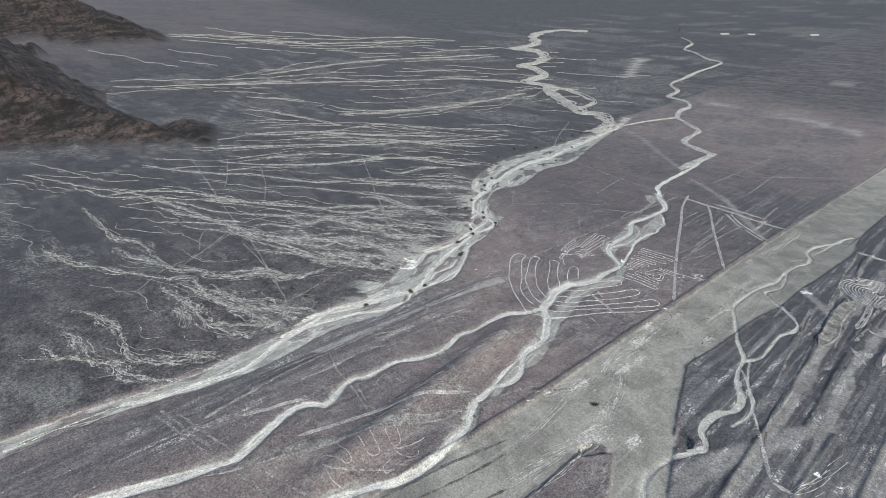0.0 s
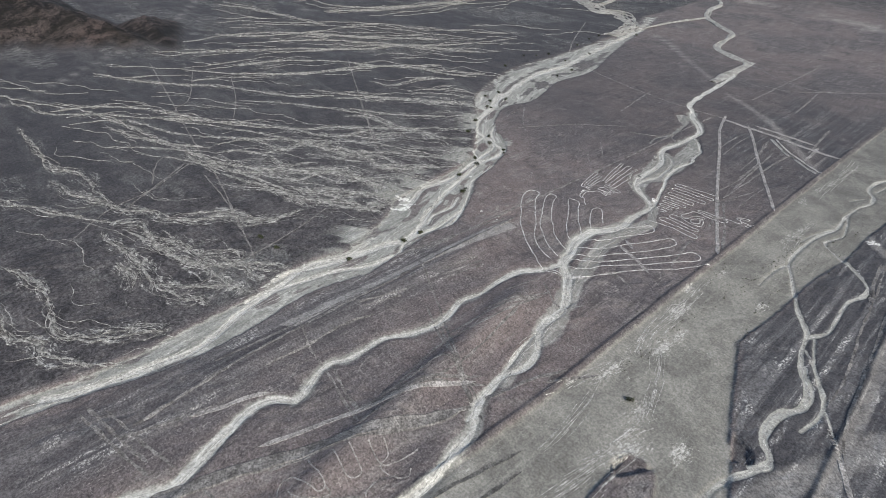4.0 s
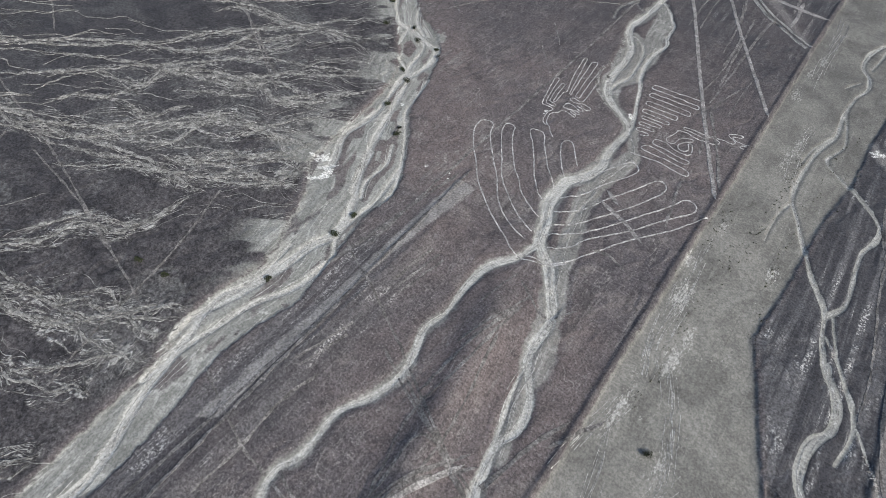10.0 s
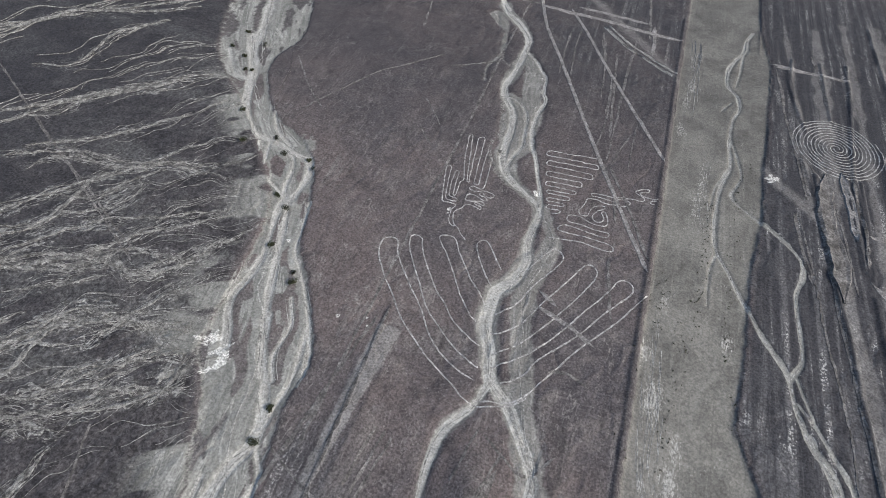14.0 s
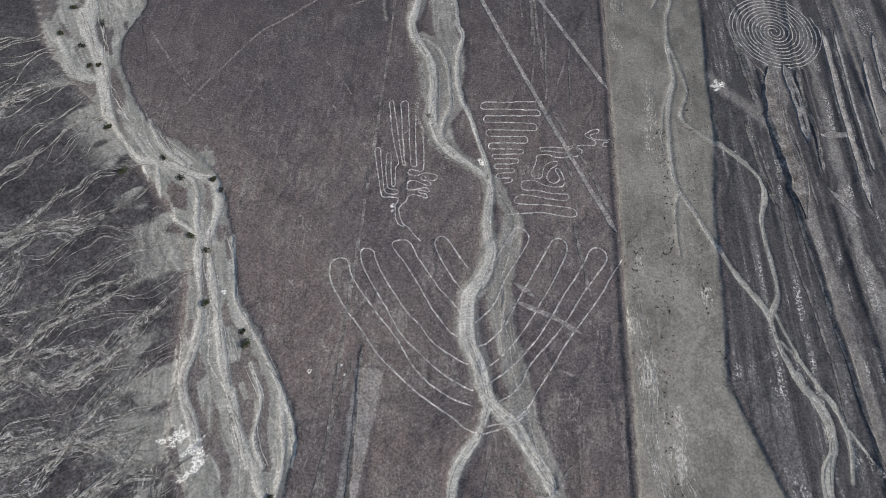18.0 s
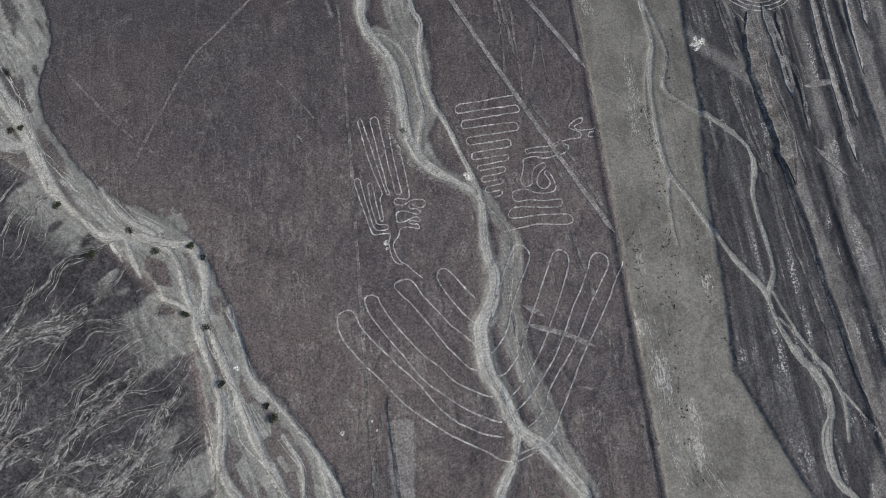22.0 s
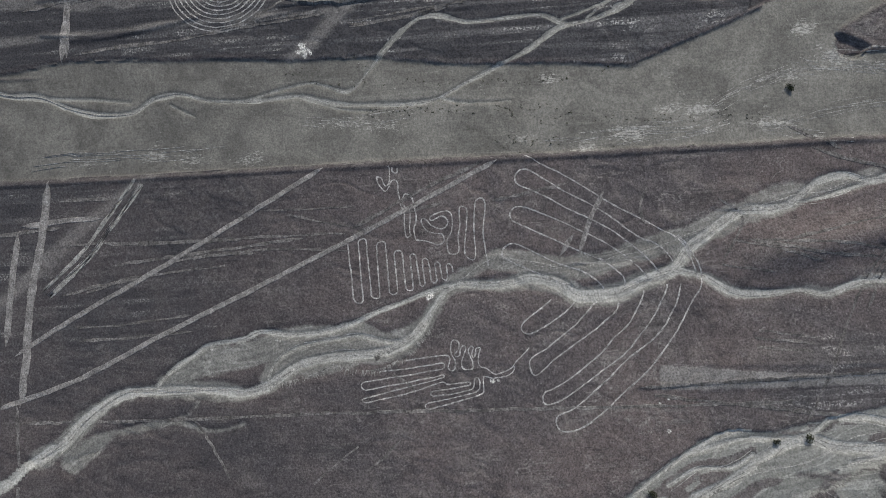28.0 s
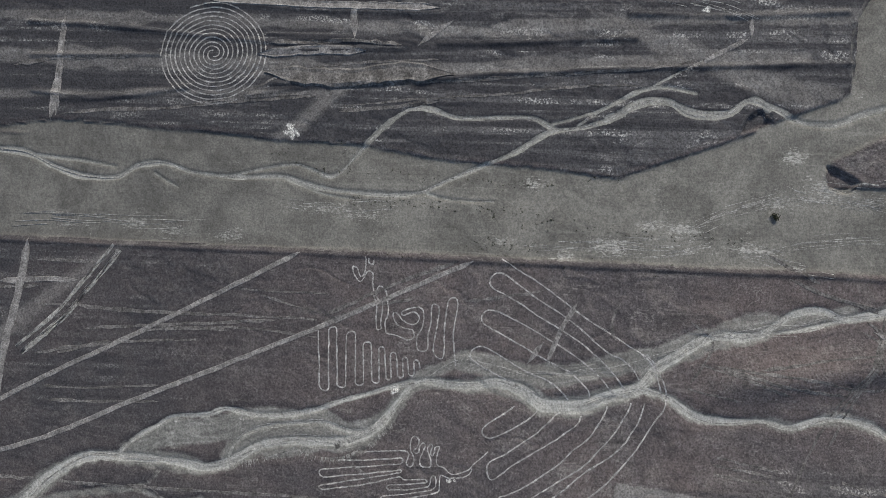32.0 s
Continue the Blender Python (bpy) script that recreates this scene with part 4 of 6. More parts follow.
P_TKA = [(-97.4, -150.9), (-103.4, -128.7), (-110.4, -91.9), (-122.1, -59.6)]
P_TKB = [(-205.3, -94.3), (-162.2, -99.3), (-123.7, -107.4), (-92.6, -116)]
P_TKC = [(-174.4, -176.9), (-196.8, -152.7), (-206.1, -127.3), (-227.8, -93.9)]
P_TL1 = [(23.2, 222.9), (22.5, 179.4), (21.9, 128.8)]
P_TL2 = [(15.3, 191.8), (17.1, 160.5), (14.8, 128.4)]
P_TL3 = [(33, 161.6), (32.6, 143.1), (32.6, 124.9)]
P_TL4 = [(3.9, 237.1), (9.2, 211.3), (11.5, 178.7)]
P_TL5 = [(-10.1, 243.4), (-10.2, 224.3), (-7.8, 193.7)]
P_TL6 = [(-15.8, 240.6), (-15.5, 219.1), (-14.3, 193.3)]
P_TL7 = [(32.7, 264.6), (34, 246.4), (34.1, 229.7)]
P_TL8 = [(30.8, 152.2), (27.7, 140.6), (24.5, 126.7)]
P_TL9 = [(23.2, 248.1), (24.1, 231.3), (22.8, 217)]
P_TS1 = [(33.2, 24.3), (21.3, 30.8), (7.6, 36.1)]
P_TS2 = [(16.6, 37.4), (7.4, 43.9)]
P_TS3 = [(33.2, 7.7), (24.2, 10.9), (17.4, 8.6)]
P_TS4 = [(10.6, -23.2), (5.6, -40.5), (-0.4, -57.6)]
P_TS5 = [(0.7, -19), (-3.1, -38.4)]
P_TS6 = [(54.4, -49), (48.6, -59.8), (43.2, -69.5)]
P_TS7 = [(-35.6, 113), (-39.9, 106.1), (-44.3, 103.6)]
P_TS8 = [(21, 126.3), (28, 108), (31.7, 89.7)]
P_TS9 = [(31.5, 68.6), (34, 53.2), (37.1, 37.9)]
P_TS10 = [(-49, 194.2), (-61.1, 186.4), (-74.3, 179.8)]
P_TS11 = [(27.1, -19.7), (18.4, -28.5), (2.7, -20.1)]
P_TS12 = [(-77.2, 146.3), (-67.5, 133.8), (-63.4, 127.7)]
P_TS13 = [(-73.2, 125.1), (-69.2, 119.2), (-61.2, 110.4)]
P_TS14 = [(-161.2, 159.6), (-142.4, 135.7), (-125.5, 118.8)]
P_TS15 = [(-137.1, 112.7), (-112.6, 157.7), (-99.9, 171.1), (-81.4, 189.8)]
P_EP1 = [(104.3, 235.7), (107.1, 193.2), (110.1, 165.5), (113, 133.1)]
P_EP2 = [(119.8, 82), (124.1, 33.3), (127.6, -6.8), (131.9, -22.3)]
P_EP3 = [(113.5, 81.6), (115.7, 55.4), (119.7, 21.9), (120.1, -0.4)]
P_EP4 = [(106.9, 123.4), (109, 100.6), (112.2, 81.6)]
P_EP5 = [(109.9, 170.1), (122.8, 143.2), (127.2, 113.3), (129.3, 82.5)]
P_ER1 = [(102.7, 243.4), (127.8, 242.6), (144.6, 241.2)]
P_ER2 = [(153.4, 119.2), (144, 118.4), (137, 117.9)]
P_ER3 = [(148.6, -40.7), (139.5, -40.5)]
P_FU1 = [(45.7, -168.5), (46.2, -154.8), (48.2, -141), (51.2, -120.6), (56.9, -98.5)]
P_FU2 = [(52.5, -159.5), (54.9, -146.8), (58.4, -130), (61.9, -104.2)]
P_FU3 = [(64.8, -155.2), (68.5, -139.9), (74.1, -118.4)]
P_MID_FAR = [(-656, 1492), (-582, 1413), (-555, 1308), (-505, 1269), (-448, 1210), (-398, 1175), (-391, 1047), (-381, 960), (-373, 893), (-335, 847), (-325, 793), (-287.5, 778), (-259.7, 742), (-256.5, 701), (-236.8, 651), (-204, 612), (-170.7, 578), (-153.3, 497), (-119.7, 466), (-97.8, 449), (-93.2, 393), (-92.4, 357)]
P_MAIN_FAR = [(-259.6, 444), (-275.4, 506), (-302, 541), (-334, 566), (-357, 559), (-383, 580), (-416, 601), (-468, 638), (-503, 658), (-530, 696), (-557, 704), (-588, 700), (-600, 735), (-606, 780), (-670, 819), (-708, 824), (-713, 894), (-767, 972), (-829, 1002), (-881, 981), (-880, 1039), (-891, 1102), (-978, 1196), (-1019, 1295), (-997, 1379), (-932, 1412)]
P_MAIN_FAR_C = [(-376, 573), (-397, 652), (-433, 678), (-480, 699), (-514, 699), (-541, 707)]
P_LINK_FAR = [(-256.7, 491), (-256.8, 530), (-250.8, 586), (-236.8, 651)]
P_TT1 = [(63.9, -19.7), (69.9, -33.3), (75.8, -48.2)]
P_TT2 = [(55.6, -49.1), (58.9, -66.6), (60.7, -83.8), (60.4, -94.3)]
P_TT3 = [(82, -50.1), (77.5, -65.7), (75.4, -80.8), (72.5, -93.5)]
P_TT4 = [(62.2, -16.1), (69.2, -31.5), (75.9, -53.4), (75.5, -66.4)]
P_TT5 = [(54.3, 56.2), (54.7, 34), (55.4, 12.1), (55.6, -20.6)]
P_TT6 = [(69, 145.4), (68.1, 126.9), (70.2, 99.6)]
P_TT8 = [(50.5, 19.2), (53.2, -9.8), (57.1, -27.3)]
P_TT9 = [(79.6, -129.5), (81, -109.3), (82.4, -82.7), (83.7, -64.9)]
P_TT10 = [(146.2, -45.8), (152, -28), (157, -3.9)]
P_TT11 = [(58.6, 263.2), (60.4, 241.4), (59.1, 205.5), (60.5, 177.3)]
P_TW1 = [(71.9, -127.4), (74.6, -108.4), (76.7, -90.8), (79.8, -64)]
P_TW2 = [(71.7, -123.7), (73.7, -102.5), (77.3, -80.5), (78.7, -65.2)]
P_TW3 = [(45.8, -82.3), (49.3, -64), (54.8, -39.9)]
P_CHALK_ROAD = [(48.4, 213.6), (31.9, 227.1), (18.4, 238.2), (4.4, 254.1)]
P_TEETH_A = [(-30, 136.6), (-32.4, 132.4), (-33.7, 125.7), (-33.6, 119.2), (-32, 113.9), (-27.9, 106.4), (-22, 100.2), (-19.2, 97.1)]
P_TEETH_B = [(-37.9, 162.9), (-36.4, 154.2), (-34.4, 145.5), (-32.1, 139.1)]
P_TEETH_C = [(-30, 119.5), (-25.4, 111)]

# ---- terrain ----


def lattice(ix, iy, seed):
    h = (ix.astype(np.int64) * 374761393 + iy.astype(np.int64) * 668265263 + seed * 974634777) & 0xFFFFFFFF
    h = ((h ^ (h >> 13)) * 1274126177) & 0xFFFFFFFF
    return ((h ^ (h >> 16)) & 0xFFFF) / 65535.0


def value_noise(x, y, seed=0):
    ix, iy = np.floor(x), np.floor(y)
    fx, fy = x - ix, y - iy
    fx, fy = fx * fx * (3 - 2 * fx), fy * fy * (3 - 2 * fy)
    a, b = lattice(ix, iy, seed), lattice(ix + 1, iy, seed)
    c, d = lattice(ix, iy + 1, seed), lattice(ix + 1, iy + 1, seed)
    return a + (b - a) * fx + (c - a) * fy + (a - b - c + d) * fx * fy


def fbm(x, y, scale, octaves=4, seed=0):
    out, amp, tot = 0.0, 1.0, 0.0
    for k in range(octaves):
        out = out + amp * value_noise(x * scale, y * scale, seed + k * 17)
        tot, amp, scale = tot + amp, amp * 0.55, scale * 2.03
    return out / tot


def step(x, lo, hi):
    t = np.clip((x - lo) / (hi - lo), 0, 1)
    return t * t * (3 - 2 * t)


def smooth(points, gap=2.0, closed=False):
    """A Catmull-Rom curve through the points, resampled."""
    pts = np.array(points, float)
    ext = np.vstack([pts[-1], pts, pts[:2]]) if closed else np.vstack([2 * pts[0] - pts[1], pts, 2 * pts[-1] - pts[-2]])
    out = []
    for i in range(1, len(ext) - 2):
        p0, p1, p2, p3 = ext[i - 1:i + 3]
        n = max(1, int(np.hypot(*(p2 - p1)) / gap))
        t = np.linspace(0, 1, n, endpoint=False)[:, None]
        out.append(0.5 * (2 * p1 + (p2 - p0) * t + (2 * p0 - 5 * p1 + 4 * p2 - p3) * t ** 2 + (3 * p1 - p0 - 3 * p2 + p3) * t ** 3))
    out.append(ext[-2][None])
    return np.vstack(out)


def axis(lo, hi, cell, reach, grow):
    core = np.arange(lo, hi + cell / 2, cell)
    steps, total, s = [], 0.0, cell
    while total < reach:
        s = s * grow
        total += s
        steps.append(total)
    steps = np.array(steps)
    return np.concatenate([lo - steps[::-1], core, core[-1] + steps])


XS = axis(-175, 165, 0.55, 4300, 1.04)
YS = axis(-195, 240, 0.55, 4300, 1.04)
GX, GY = np.meshgrid(XS, YS, indexing="ij")


def far_rise(x, y):
    r = np.hypot(x, y)
    return 0.085 * np.where(r > 900, r - 760, np.where(r > 620, (r - 620) ** 2 / 560, 0.0))


RUN = np.stack([GY, GX], -1)                  # metres along and across the flow
RUN_IN = np.full(GX.shape, -30.0)


def cover_of(points, half, closed=False, ragged=0.35, seed=1, gap=2.0, flow=0.0):
    """How far inside a band of that half width each place lies, in metres (negative outside); half may run from start to end."""
    c = smooth(points, gap, closed)
    w = np.interp(np.linspace(0, 1, len(c)), np.linspace(0, 1, len(half)), half) if isinstance(half, (list, tuple)) else np.full(len(c), half)
    along = np.arange(len(c)) * 0.21
    w = w * (1 + ragged * (2 * value_noise(along, along * 0 + seed * 3.7, seed) - 1))
    out = np.full(GX.shape, -30.0)
    length = seed * 100.0
    for (ax, ay), (bx, by), wa, wb in zip(c[:-1], c[1:], w[:-1], w[1:]):
        m = max(wa, wb) + 8
        i0, i1 = np.searchsorted(XS, (min(ax, bx) - m, max(ax, bx) + m))
        j0, j1 = np.searchsorted(YS, (min(ay, by) - m, max(ay, by) + m))
        i0, j0, i1, j1 = max(i0 - 1, 0), max(j0 - 1, 0), i1 + 1, j1 + 1
        sx, sy = GX[i0:i1, j0:j1] - ax, GY[i0:i1, j0:j1] - ay
        dx, dy = bx - ax, by - ay
        t = np.clip((sx * dx + sy * dy) / (dx * dx + dy * dy + 1e-9), 0, 1)
        d = wa + (wb - wa) * t - np.hypot(sx - t * dx, sy - t * dy)
        np.maximum(out[i0:i1, j0:j1], d, out=out[i0:i1, j0:j1])
        size = math.hypot(dx, dy) + 1e-9
        if flow:
            won = d + flow > RUN_IN[i0:i1, j0:j1]
            RUN_IN[i0:i1, j0:j1][won] = (d + flow)[won]
            RUN[i0:i1, j0:j1, 0][won] = (length + t * size)[won]
            RUN[i0:i1, j0:j1, 1][won] = ((sx * dy - sy * dx) / size)[won]
        length += size
    return out


def inside(points, closed=True):
    """True where a place lies inside the outline."""
    pts = np.array(points, float)
    hit = np.zeros(GX.shape, bool)
    for (ax, ay), (bx, by) in zip(pts, np.roll(pts, -1, axis=0)):
        if ay != by:
            hit ^= ((ay > GY) != (by > GY)) & (GX < (bx - ax) * (GY - ay) / (by - ay) + ax)
    return hit


JIT = (fbm(GX, GY, 0.35, 3, 5) - 0.5)
WAVE = (fbm(GX, GY, 0.06, 3, 9) - 0.5)

# the wide braided river bed
MAIN_EAST = [(-285.3, 584.1), (-254.4, 508.6), (-231.7, 427), (-212.3, 367.8), (-186.2, 293.4), (-186.2, 237.1), (-168.5, 182.5), (-171.4, 146.5), (-149, 109.5), (-128.1, 96.8), (-113.5, 83.8), (-102.5, 62), (-93.4, 34.4), (-82.4, 19.3), (-67.7, -3.7), (-63.2, -15.5), (-64.6, -32.4), (-62, -47.3), (-56.8, -75.2), (-57.9, -85), (-60.9, -96.8), (-61.9, -106.9), (-61, -117.9), (-57.5, -137.2), (-56.5, -153.2), (-57.4, -174.2), (-60.7, -189.1), (-65.2, -209), (-67.5, -239.6), (-66.2, -300.2)]
MAIN_WEST = [(-298.2, 582.7), (-265.8, 507.7), (-257.9, 434.2), (-248.8, 342.5), (-245.8, 280.1), (-239.3, 223.3), (-209.3, 151.6), (-168.8, 110.8), (-141.9, 83.2), (-129.2, 68.2), (-116.4, 47.5), (-111.1, 23.6), (-108.9, 5.5), (-106.9, -14), (-105.5, -23.9), (-94.7, -37.7), (-86.7, -55.2), (-80.3, -68.8), (-79.6, -80.5), (-83.7, -97.2), (-82, -110.5), (-77.9, -124.7), (-76, -148.7), (-74.5, -165.7), (-73, -180.7), (-74.5, -200.7), (-78.9, -234.1), (-79.9, -299.6)]
bed_outline = np.vstack([smooth(MAIN_EAST, 4), smooth(MAIN_WEST, 4)[::-1]])
bed_core = inside(bed_outline)
rim = cover_of(list(MAIN_EAST), 0.01, ragged=0)
rim_w = cover_of(list(MAIN_WEST), 0.01, ragged=0)
cover_of(P_MAIN_MID, 30, ragged=0, seed=1, flow=-25)
edge_d = np.maximum(rim, rim_w)                     # minus the distance to a bank
main_in = np.where(bed_core, -edge_d, edge_d) + JIT * 2.2
main_ch = cover_of(P_MM1, [2.4, 2.6, 2.4, 1.8, 1.5], ragged=0.3, seed=2, flow=0.5)
for k, (pts, hw) in enumerate(((P_MM2, [1.5, 1.6, 2.2]), (P_MM3, 1.0), (P_MM4, 0.9), (P_MM5, [1.5, 1.2, 1.2, 1.6]), (P_MM6, [1.2, 1.3, 1.6]), (P_MM7, 0.8),
                               (P_MM9, 0.7), (P_MM10, 0.7), (P_MM11, 0.6), (P_MM12, 1.2), (P_MM13, [1.2, 1.6, 2.0, 2.0]), (P_MM14, 0.9),
                               (P_MM15, 1.3), (P_CH_E, [1.2, 1.8, 2.0]), (P_MAIN_TOP, [2.5, 3.0, 2.6]))):
    main_ch = np.maximum(main_ch, cover_of(pts, hw, ragged=0.4, seed=20 + k, flow=0.5))

# the middle river, which crosses the drawing and forks below it
mid_in = cover_of(P_MID_MAIN, [2.6, 2.4, 2.0, 2.0, 2.6, 2.4, 1.5, 2.0, 2.7, 2.2], ragged=0.22, seed=3, flow=2.0)
for k, (pts, hw) in enumerate((
        (P_MID_NEAR, [2.8, 2.6, 2.4]),
        (P_MID_UPPER, [0.9, 1.4, 1.3, 1.2, 1.3]), (P_MID_LOOP, [0.7, 0.9, 0.9, 0.8]),
        (P_ARM_LEFT, [2.0, 1.5, 1.5, 1.8, 2.3, 2.6, 3.2]),
        (P_ARM_RIGHT, [2.0, 1.5, 1.7, 2.2, 2.9, 3.0]),
        (P_ARM_RIGHT_B, [0.9, 1.1]), (P_ARM_RIGHT_C, [0.15, 0.4, 0.8]), (P_ARM_RIGHT_D, [2.0, 1.6, 1.4]))):
    mid_in = np.maximum(mid_in, cover_of(pts, hw, ragged=0.3, seed=40 + k, flow=2.0))
mid_soft = cover_of(P_MID_BAND, [3.5, 5.5, 4.5, 5.5, 4.0], ragged=0.3, seed=51, flow=-2.0)
for k, (pts, hw) in enumerate(((P_MID_LOOP, [4, 6, 6, 6, 4]), (P_MID_BAR, [3, 6, 7.5, 7, 4]), (P_ARM_SOFT, [3, 5, 6, 4, 5]),
                               (P_MID_MAIN, [5, 4.5, 4, 4, 5, 5, 4, 4.5, 5, 4]), (P_ARM_LEFT, 3.2), (P_ARM_RIGHT, [3, 3, 4, 5, 4]),
                               (P_MID_ISLE, [4, 7, 6, 4]), (P_TRIB, [1.6, 2.4, 3.0, 5.0]), (P_TRIB_B, 1.6))):
    mid_soft = np.maximum(mid_soft, cover_of(pts, hw, ragged=0.35, seed=55 + k, flow=-2.0))

# the side river on the pale flat
side_in = cover_of(P_SIDE_MAIN, [1.5, 1.5, 1.15, 1.05, 1.0, 1.15, 1.3, 1.4], ragged=0.3, seed=4, flow=2.0)
for k, (pts, hw) in enumerate((
        (P_SIDE_UP, [0.8, 1.0, 1.2, 1.2]), (P_SIDE_HI, 0.8), (P_SIDE_SPUR, [0.9, 0.4]), (P_SIDE_SPUR_B, [0.8, 0.3]),
        (P_SIDE_SPUR_C, [0.6, 0.3]), (P_SIDE_LOW, [1.1, 1.5, 1.7, 1.4]), (P_SIDE_TOP, [0.7, 0.9, 0.7]), (P_EP6, [0.6, 0.5]))):
    side_in = np.maximum(side_in, cover_of(pts, hw, ragged=0.35, seed=70 + k, flow=2.0))

# the pale flat: west edge dead straight, east edge stepped
FLAT_EAST = [(200.1, -113.6), (149.8, -82.1), (119.3, -80.2), (115.9, -75.1), (109.5, -58.1), (103.8, -44.2), (102.2, -42.2), (94.5, -22.4), (89.3, -6.9), (82.6, 10.5), (84.3, 23.8), (86.4, 46.1), (88, 80), (93.7, 114.6), (94.4, 147.2), (97.1, 173), (98.2, 196.6), (101.3, 242.5), (96.3, 281.2), (96.2, 302.3), (107.5, 863.8)]
flat_outline = [(67.6, 857.6), (52.2, 279.8), (50.2, 100), (48.6, -20.4), (48.1, -81.3), (43.9, -143.9), (40.2, -187.4), (33.7, -263.4),
                (90.3, -265.5), (80.8, -125.2), (82.1, -108.6), (81.5, -88), (81.3, -71.4), (87.4, -71.1), (91.5, -72.9), (106.8, -102.6), (147.1, -184.7), (199.1, -186)]
flat_outline = flat_outline + FLAT_EAST
flat_core = inside(flat_outline)
flat_rim = cover_of(flat_outline, 0.01, ragged=0, gap=6, closed=True) + 0.0
flat_in = np.where(flat_core, -flat_rim, flat_rim) + JIT * 1.6

# cleared swaths and trapezoids
clear_in = np.full(GX.shape, -30.0)
trap_in = np.full(GX.shape, -30.0)
for k, outline in enumerate((P_TRAP_A, P_TRAP_C, P_FAR_TRI, P_TRAP_B)):
    core = inside(outline)
    lip = cover_of(outline + outline[:1], 0.01, ragged=0)
    worn = np.where(core, -lip, lip) + JIT * 1.0
    if k < 3:
        clear_in = np.maximum(clear_in, worn)
    else:
        trap_in = worn
faint = cover_of(P_ROAD_5, [4, 3, 2.5], ragged=0.3, seed=81) - 1
for k, (pts, hw) in enumerate(((P_ROAD_5B, [4, 4, 3, 3.5]), (P_ED1, [3, 4, 4]), (P_SW2, [3, 3, 2.5]), (P_FAR_SWATH_B, [4, 5, 6, 10, 14]), (P_FAINT_A, 3), (P_FAINT_B, [3, 4, 3]), (P_FAR_ROAD_MID, [3, 3, 4, 4]), (P_FAR_ROAD_END, [4, 5]), (P_FAR_LINE, [6, 5]), (P_FAR_LINE_B, 4),
                               (P_FAR_LINE_C, 4), (P_FAR_BED, [4, 7, 5]), (P_FAR_BED_B, 7), (P_FAR_BED_C, [3, 5, 6]), (P_FAR_HIGHWAY, 7))):
    faint = np.maximum(faint, cover_of(pts, hw, ragged=0.3, seed=82 + k, gap=2 if k < 6 else 6))
band_x = np.full(GX.shape, -30.0)
for k, (x0, y0, x1, y1, hw) in enumerate((
        (110.2, 293.7, 114.4, 121.5, 1.6), (128.7, 294.7, 122.3, 91.1, 4.0), (120.9, 142.0, 132.5, -61.9, 3.0), (145.4, 305.7, 140.6, 60.9, 2.5),
        (141.6, 61.0, 149.8, -82.1, 3.0), (163.3, 306.9, 168.2, -92.1, 5.0), (193.4, 309.1, 196.2, -92.9, 6.0), (178.3, 297.6, 180.0, -122.1, 2.5))):
    band_x = np.maximum(band_x, cover_of([(x0, y0), (x0 * 0.5 + x1 * 0.5 + 1.0, y0 * 0.5 + y1 * 0.5), (x1, y1)], hw, ragged=0.5, seed=90 + k))
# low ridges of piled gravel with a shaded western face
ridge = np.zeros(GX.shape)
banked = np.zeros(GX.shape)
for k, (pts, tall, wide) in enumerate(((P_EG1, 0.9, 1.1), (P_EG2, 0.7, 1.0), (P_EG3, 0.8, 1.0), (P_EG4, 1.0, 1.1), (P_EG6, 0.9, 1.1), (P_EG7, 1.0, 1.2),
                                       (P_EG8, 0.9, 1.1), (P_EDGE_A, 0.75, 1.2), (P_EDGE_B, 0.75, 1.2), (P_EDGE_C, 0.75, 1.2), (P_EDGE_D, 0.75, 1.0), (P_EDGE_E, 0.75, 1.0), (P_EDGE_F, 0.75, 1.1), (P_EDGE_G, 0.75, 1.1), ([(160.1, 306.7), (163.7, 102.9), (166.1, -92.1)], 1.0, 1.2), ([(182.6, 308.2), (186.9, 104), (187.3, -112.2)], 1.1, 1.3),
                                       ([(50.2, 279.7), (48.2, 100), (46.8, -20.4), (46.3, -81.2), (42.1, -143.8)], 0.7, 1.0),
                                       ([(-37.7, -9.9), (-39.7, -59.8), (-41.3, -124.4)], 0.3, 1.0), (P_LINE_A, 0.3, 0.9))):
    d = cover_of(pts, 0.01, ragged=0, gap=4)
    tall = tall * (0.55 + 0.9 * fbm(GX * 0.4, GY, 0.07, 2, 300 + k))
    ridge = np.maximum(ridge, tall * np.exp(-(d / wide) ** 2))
    # piled stones darker, with bank shade painted around each ridge
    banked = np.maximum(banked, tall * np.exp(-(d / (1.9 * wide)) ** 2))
pits = np.zeros(GX.shape)
for outline in (P_PIT, P_PITK):
    lip = cover_of(outline + outline[:1], 0.01, ragged=0)
    pits = np.maximum(pits, step(np.where(inside(outline), -lip, lip), -0.8, 0.8))

# heights; the fine relief dies out where the sheet grows coarse
near = step(np.maximum(np.abs(GX), np.abs(GY - 20)), 420, 230)
Z = far_rise(GX, GY) + 0.5 * WAVE * near + 0.30 * JIT * near * (1 - 0.6 * flat_core)
Z += (fbm(GX, GY, 0.012, 3, 3) - 0.5) * 1.6
creases = np.abs(fbm(GX + 20 * WAVE, GY * 0.6 + 20 * WAVE, 0.07, 4, 13) - 0.5)
Z += np.minimum(creases, 0.12) * 3.5 * near * (1 - 0.8 * flat_core) * step(fbm(GX, GY, 0.02, 2, 14), 0.3, 0.6)
Z += 4.6 * np.exp(-((GX - 9 + 0.16 * (GY + 70)) / 8) ** 2) * step(GY, -190, -150) * step(GY, -15, -50)      # ridge between the two arms
Z += 2.2 * np.exp(-((GX + 40) / 9) ** 2) * step(GY, -190, -150) * step(GY, 20, -30)
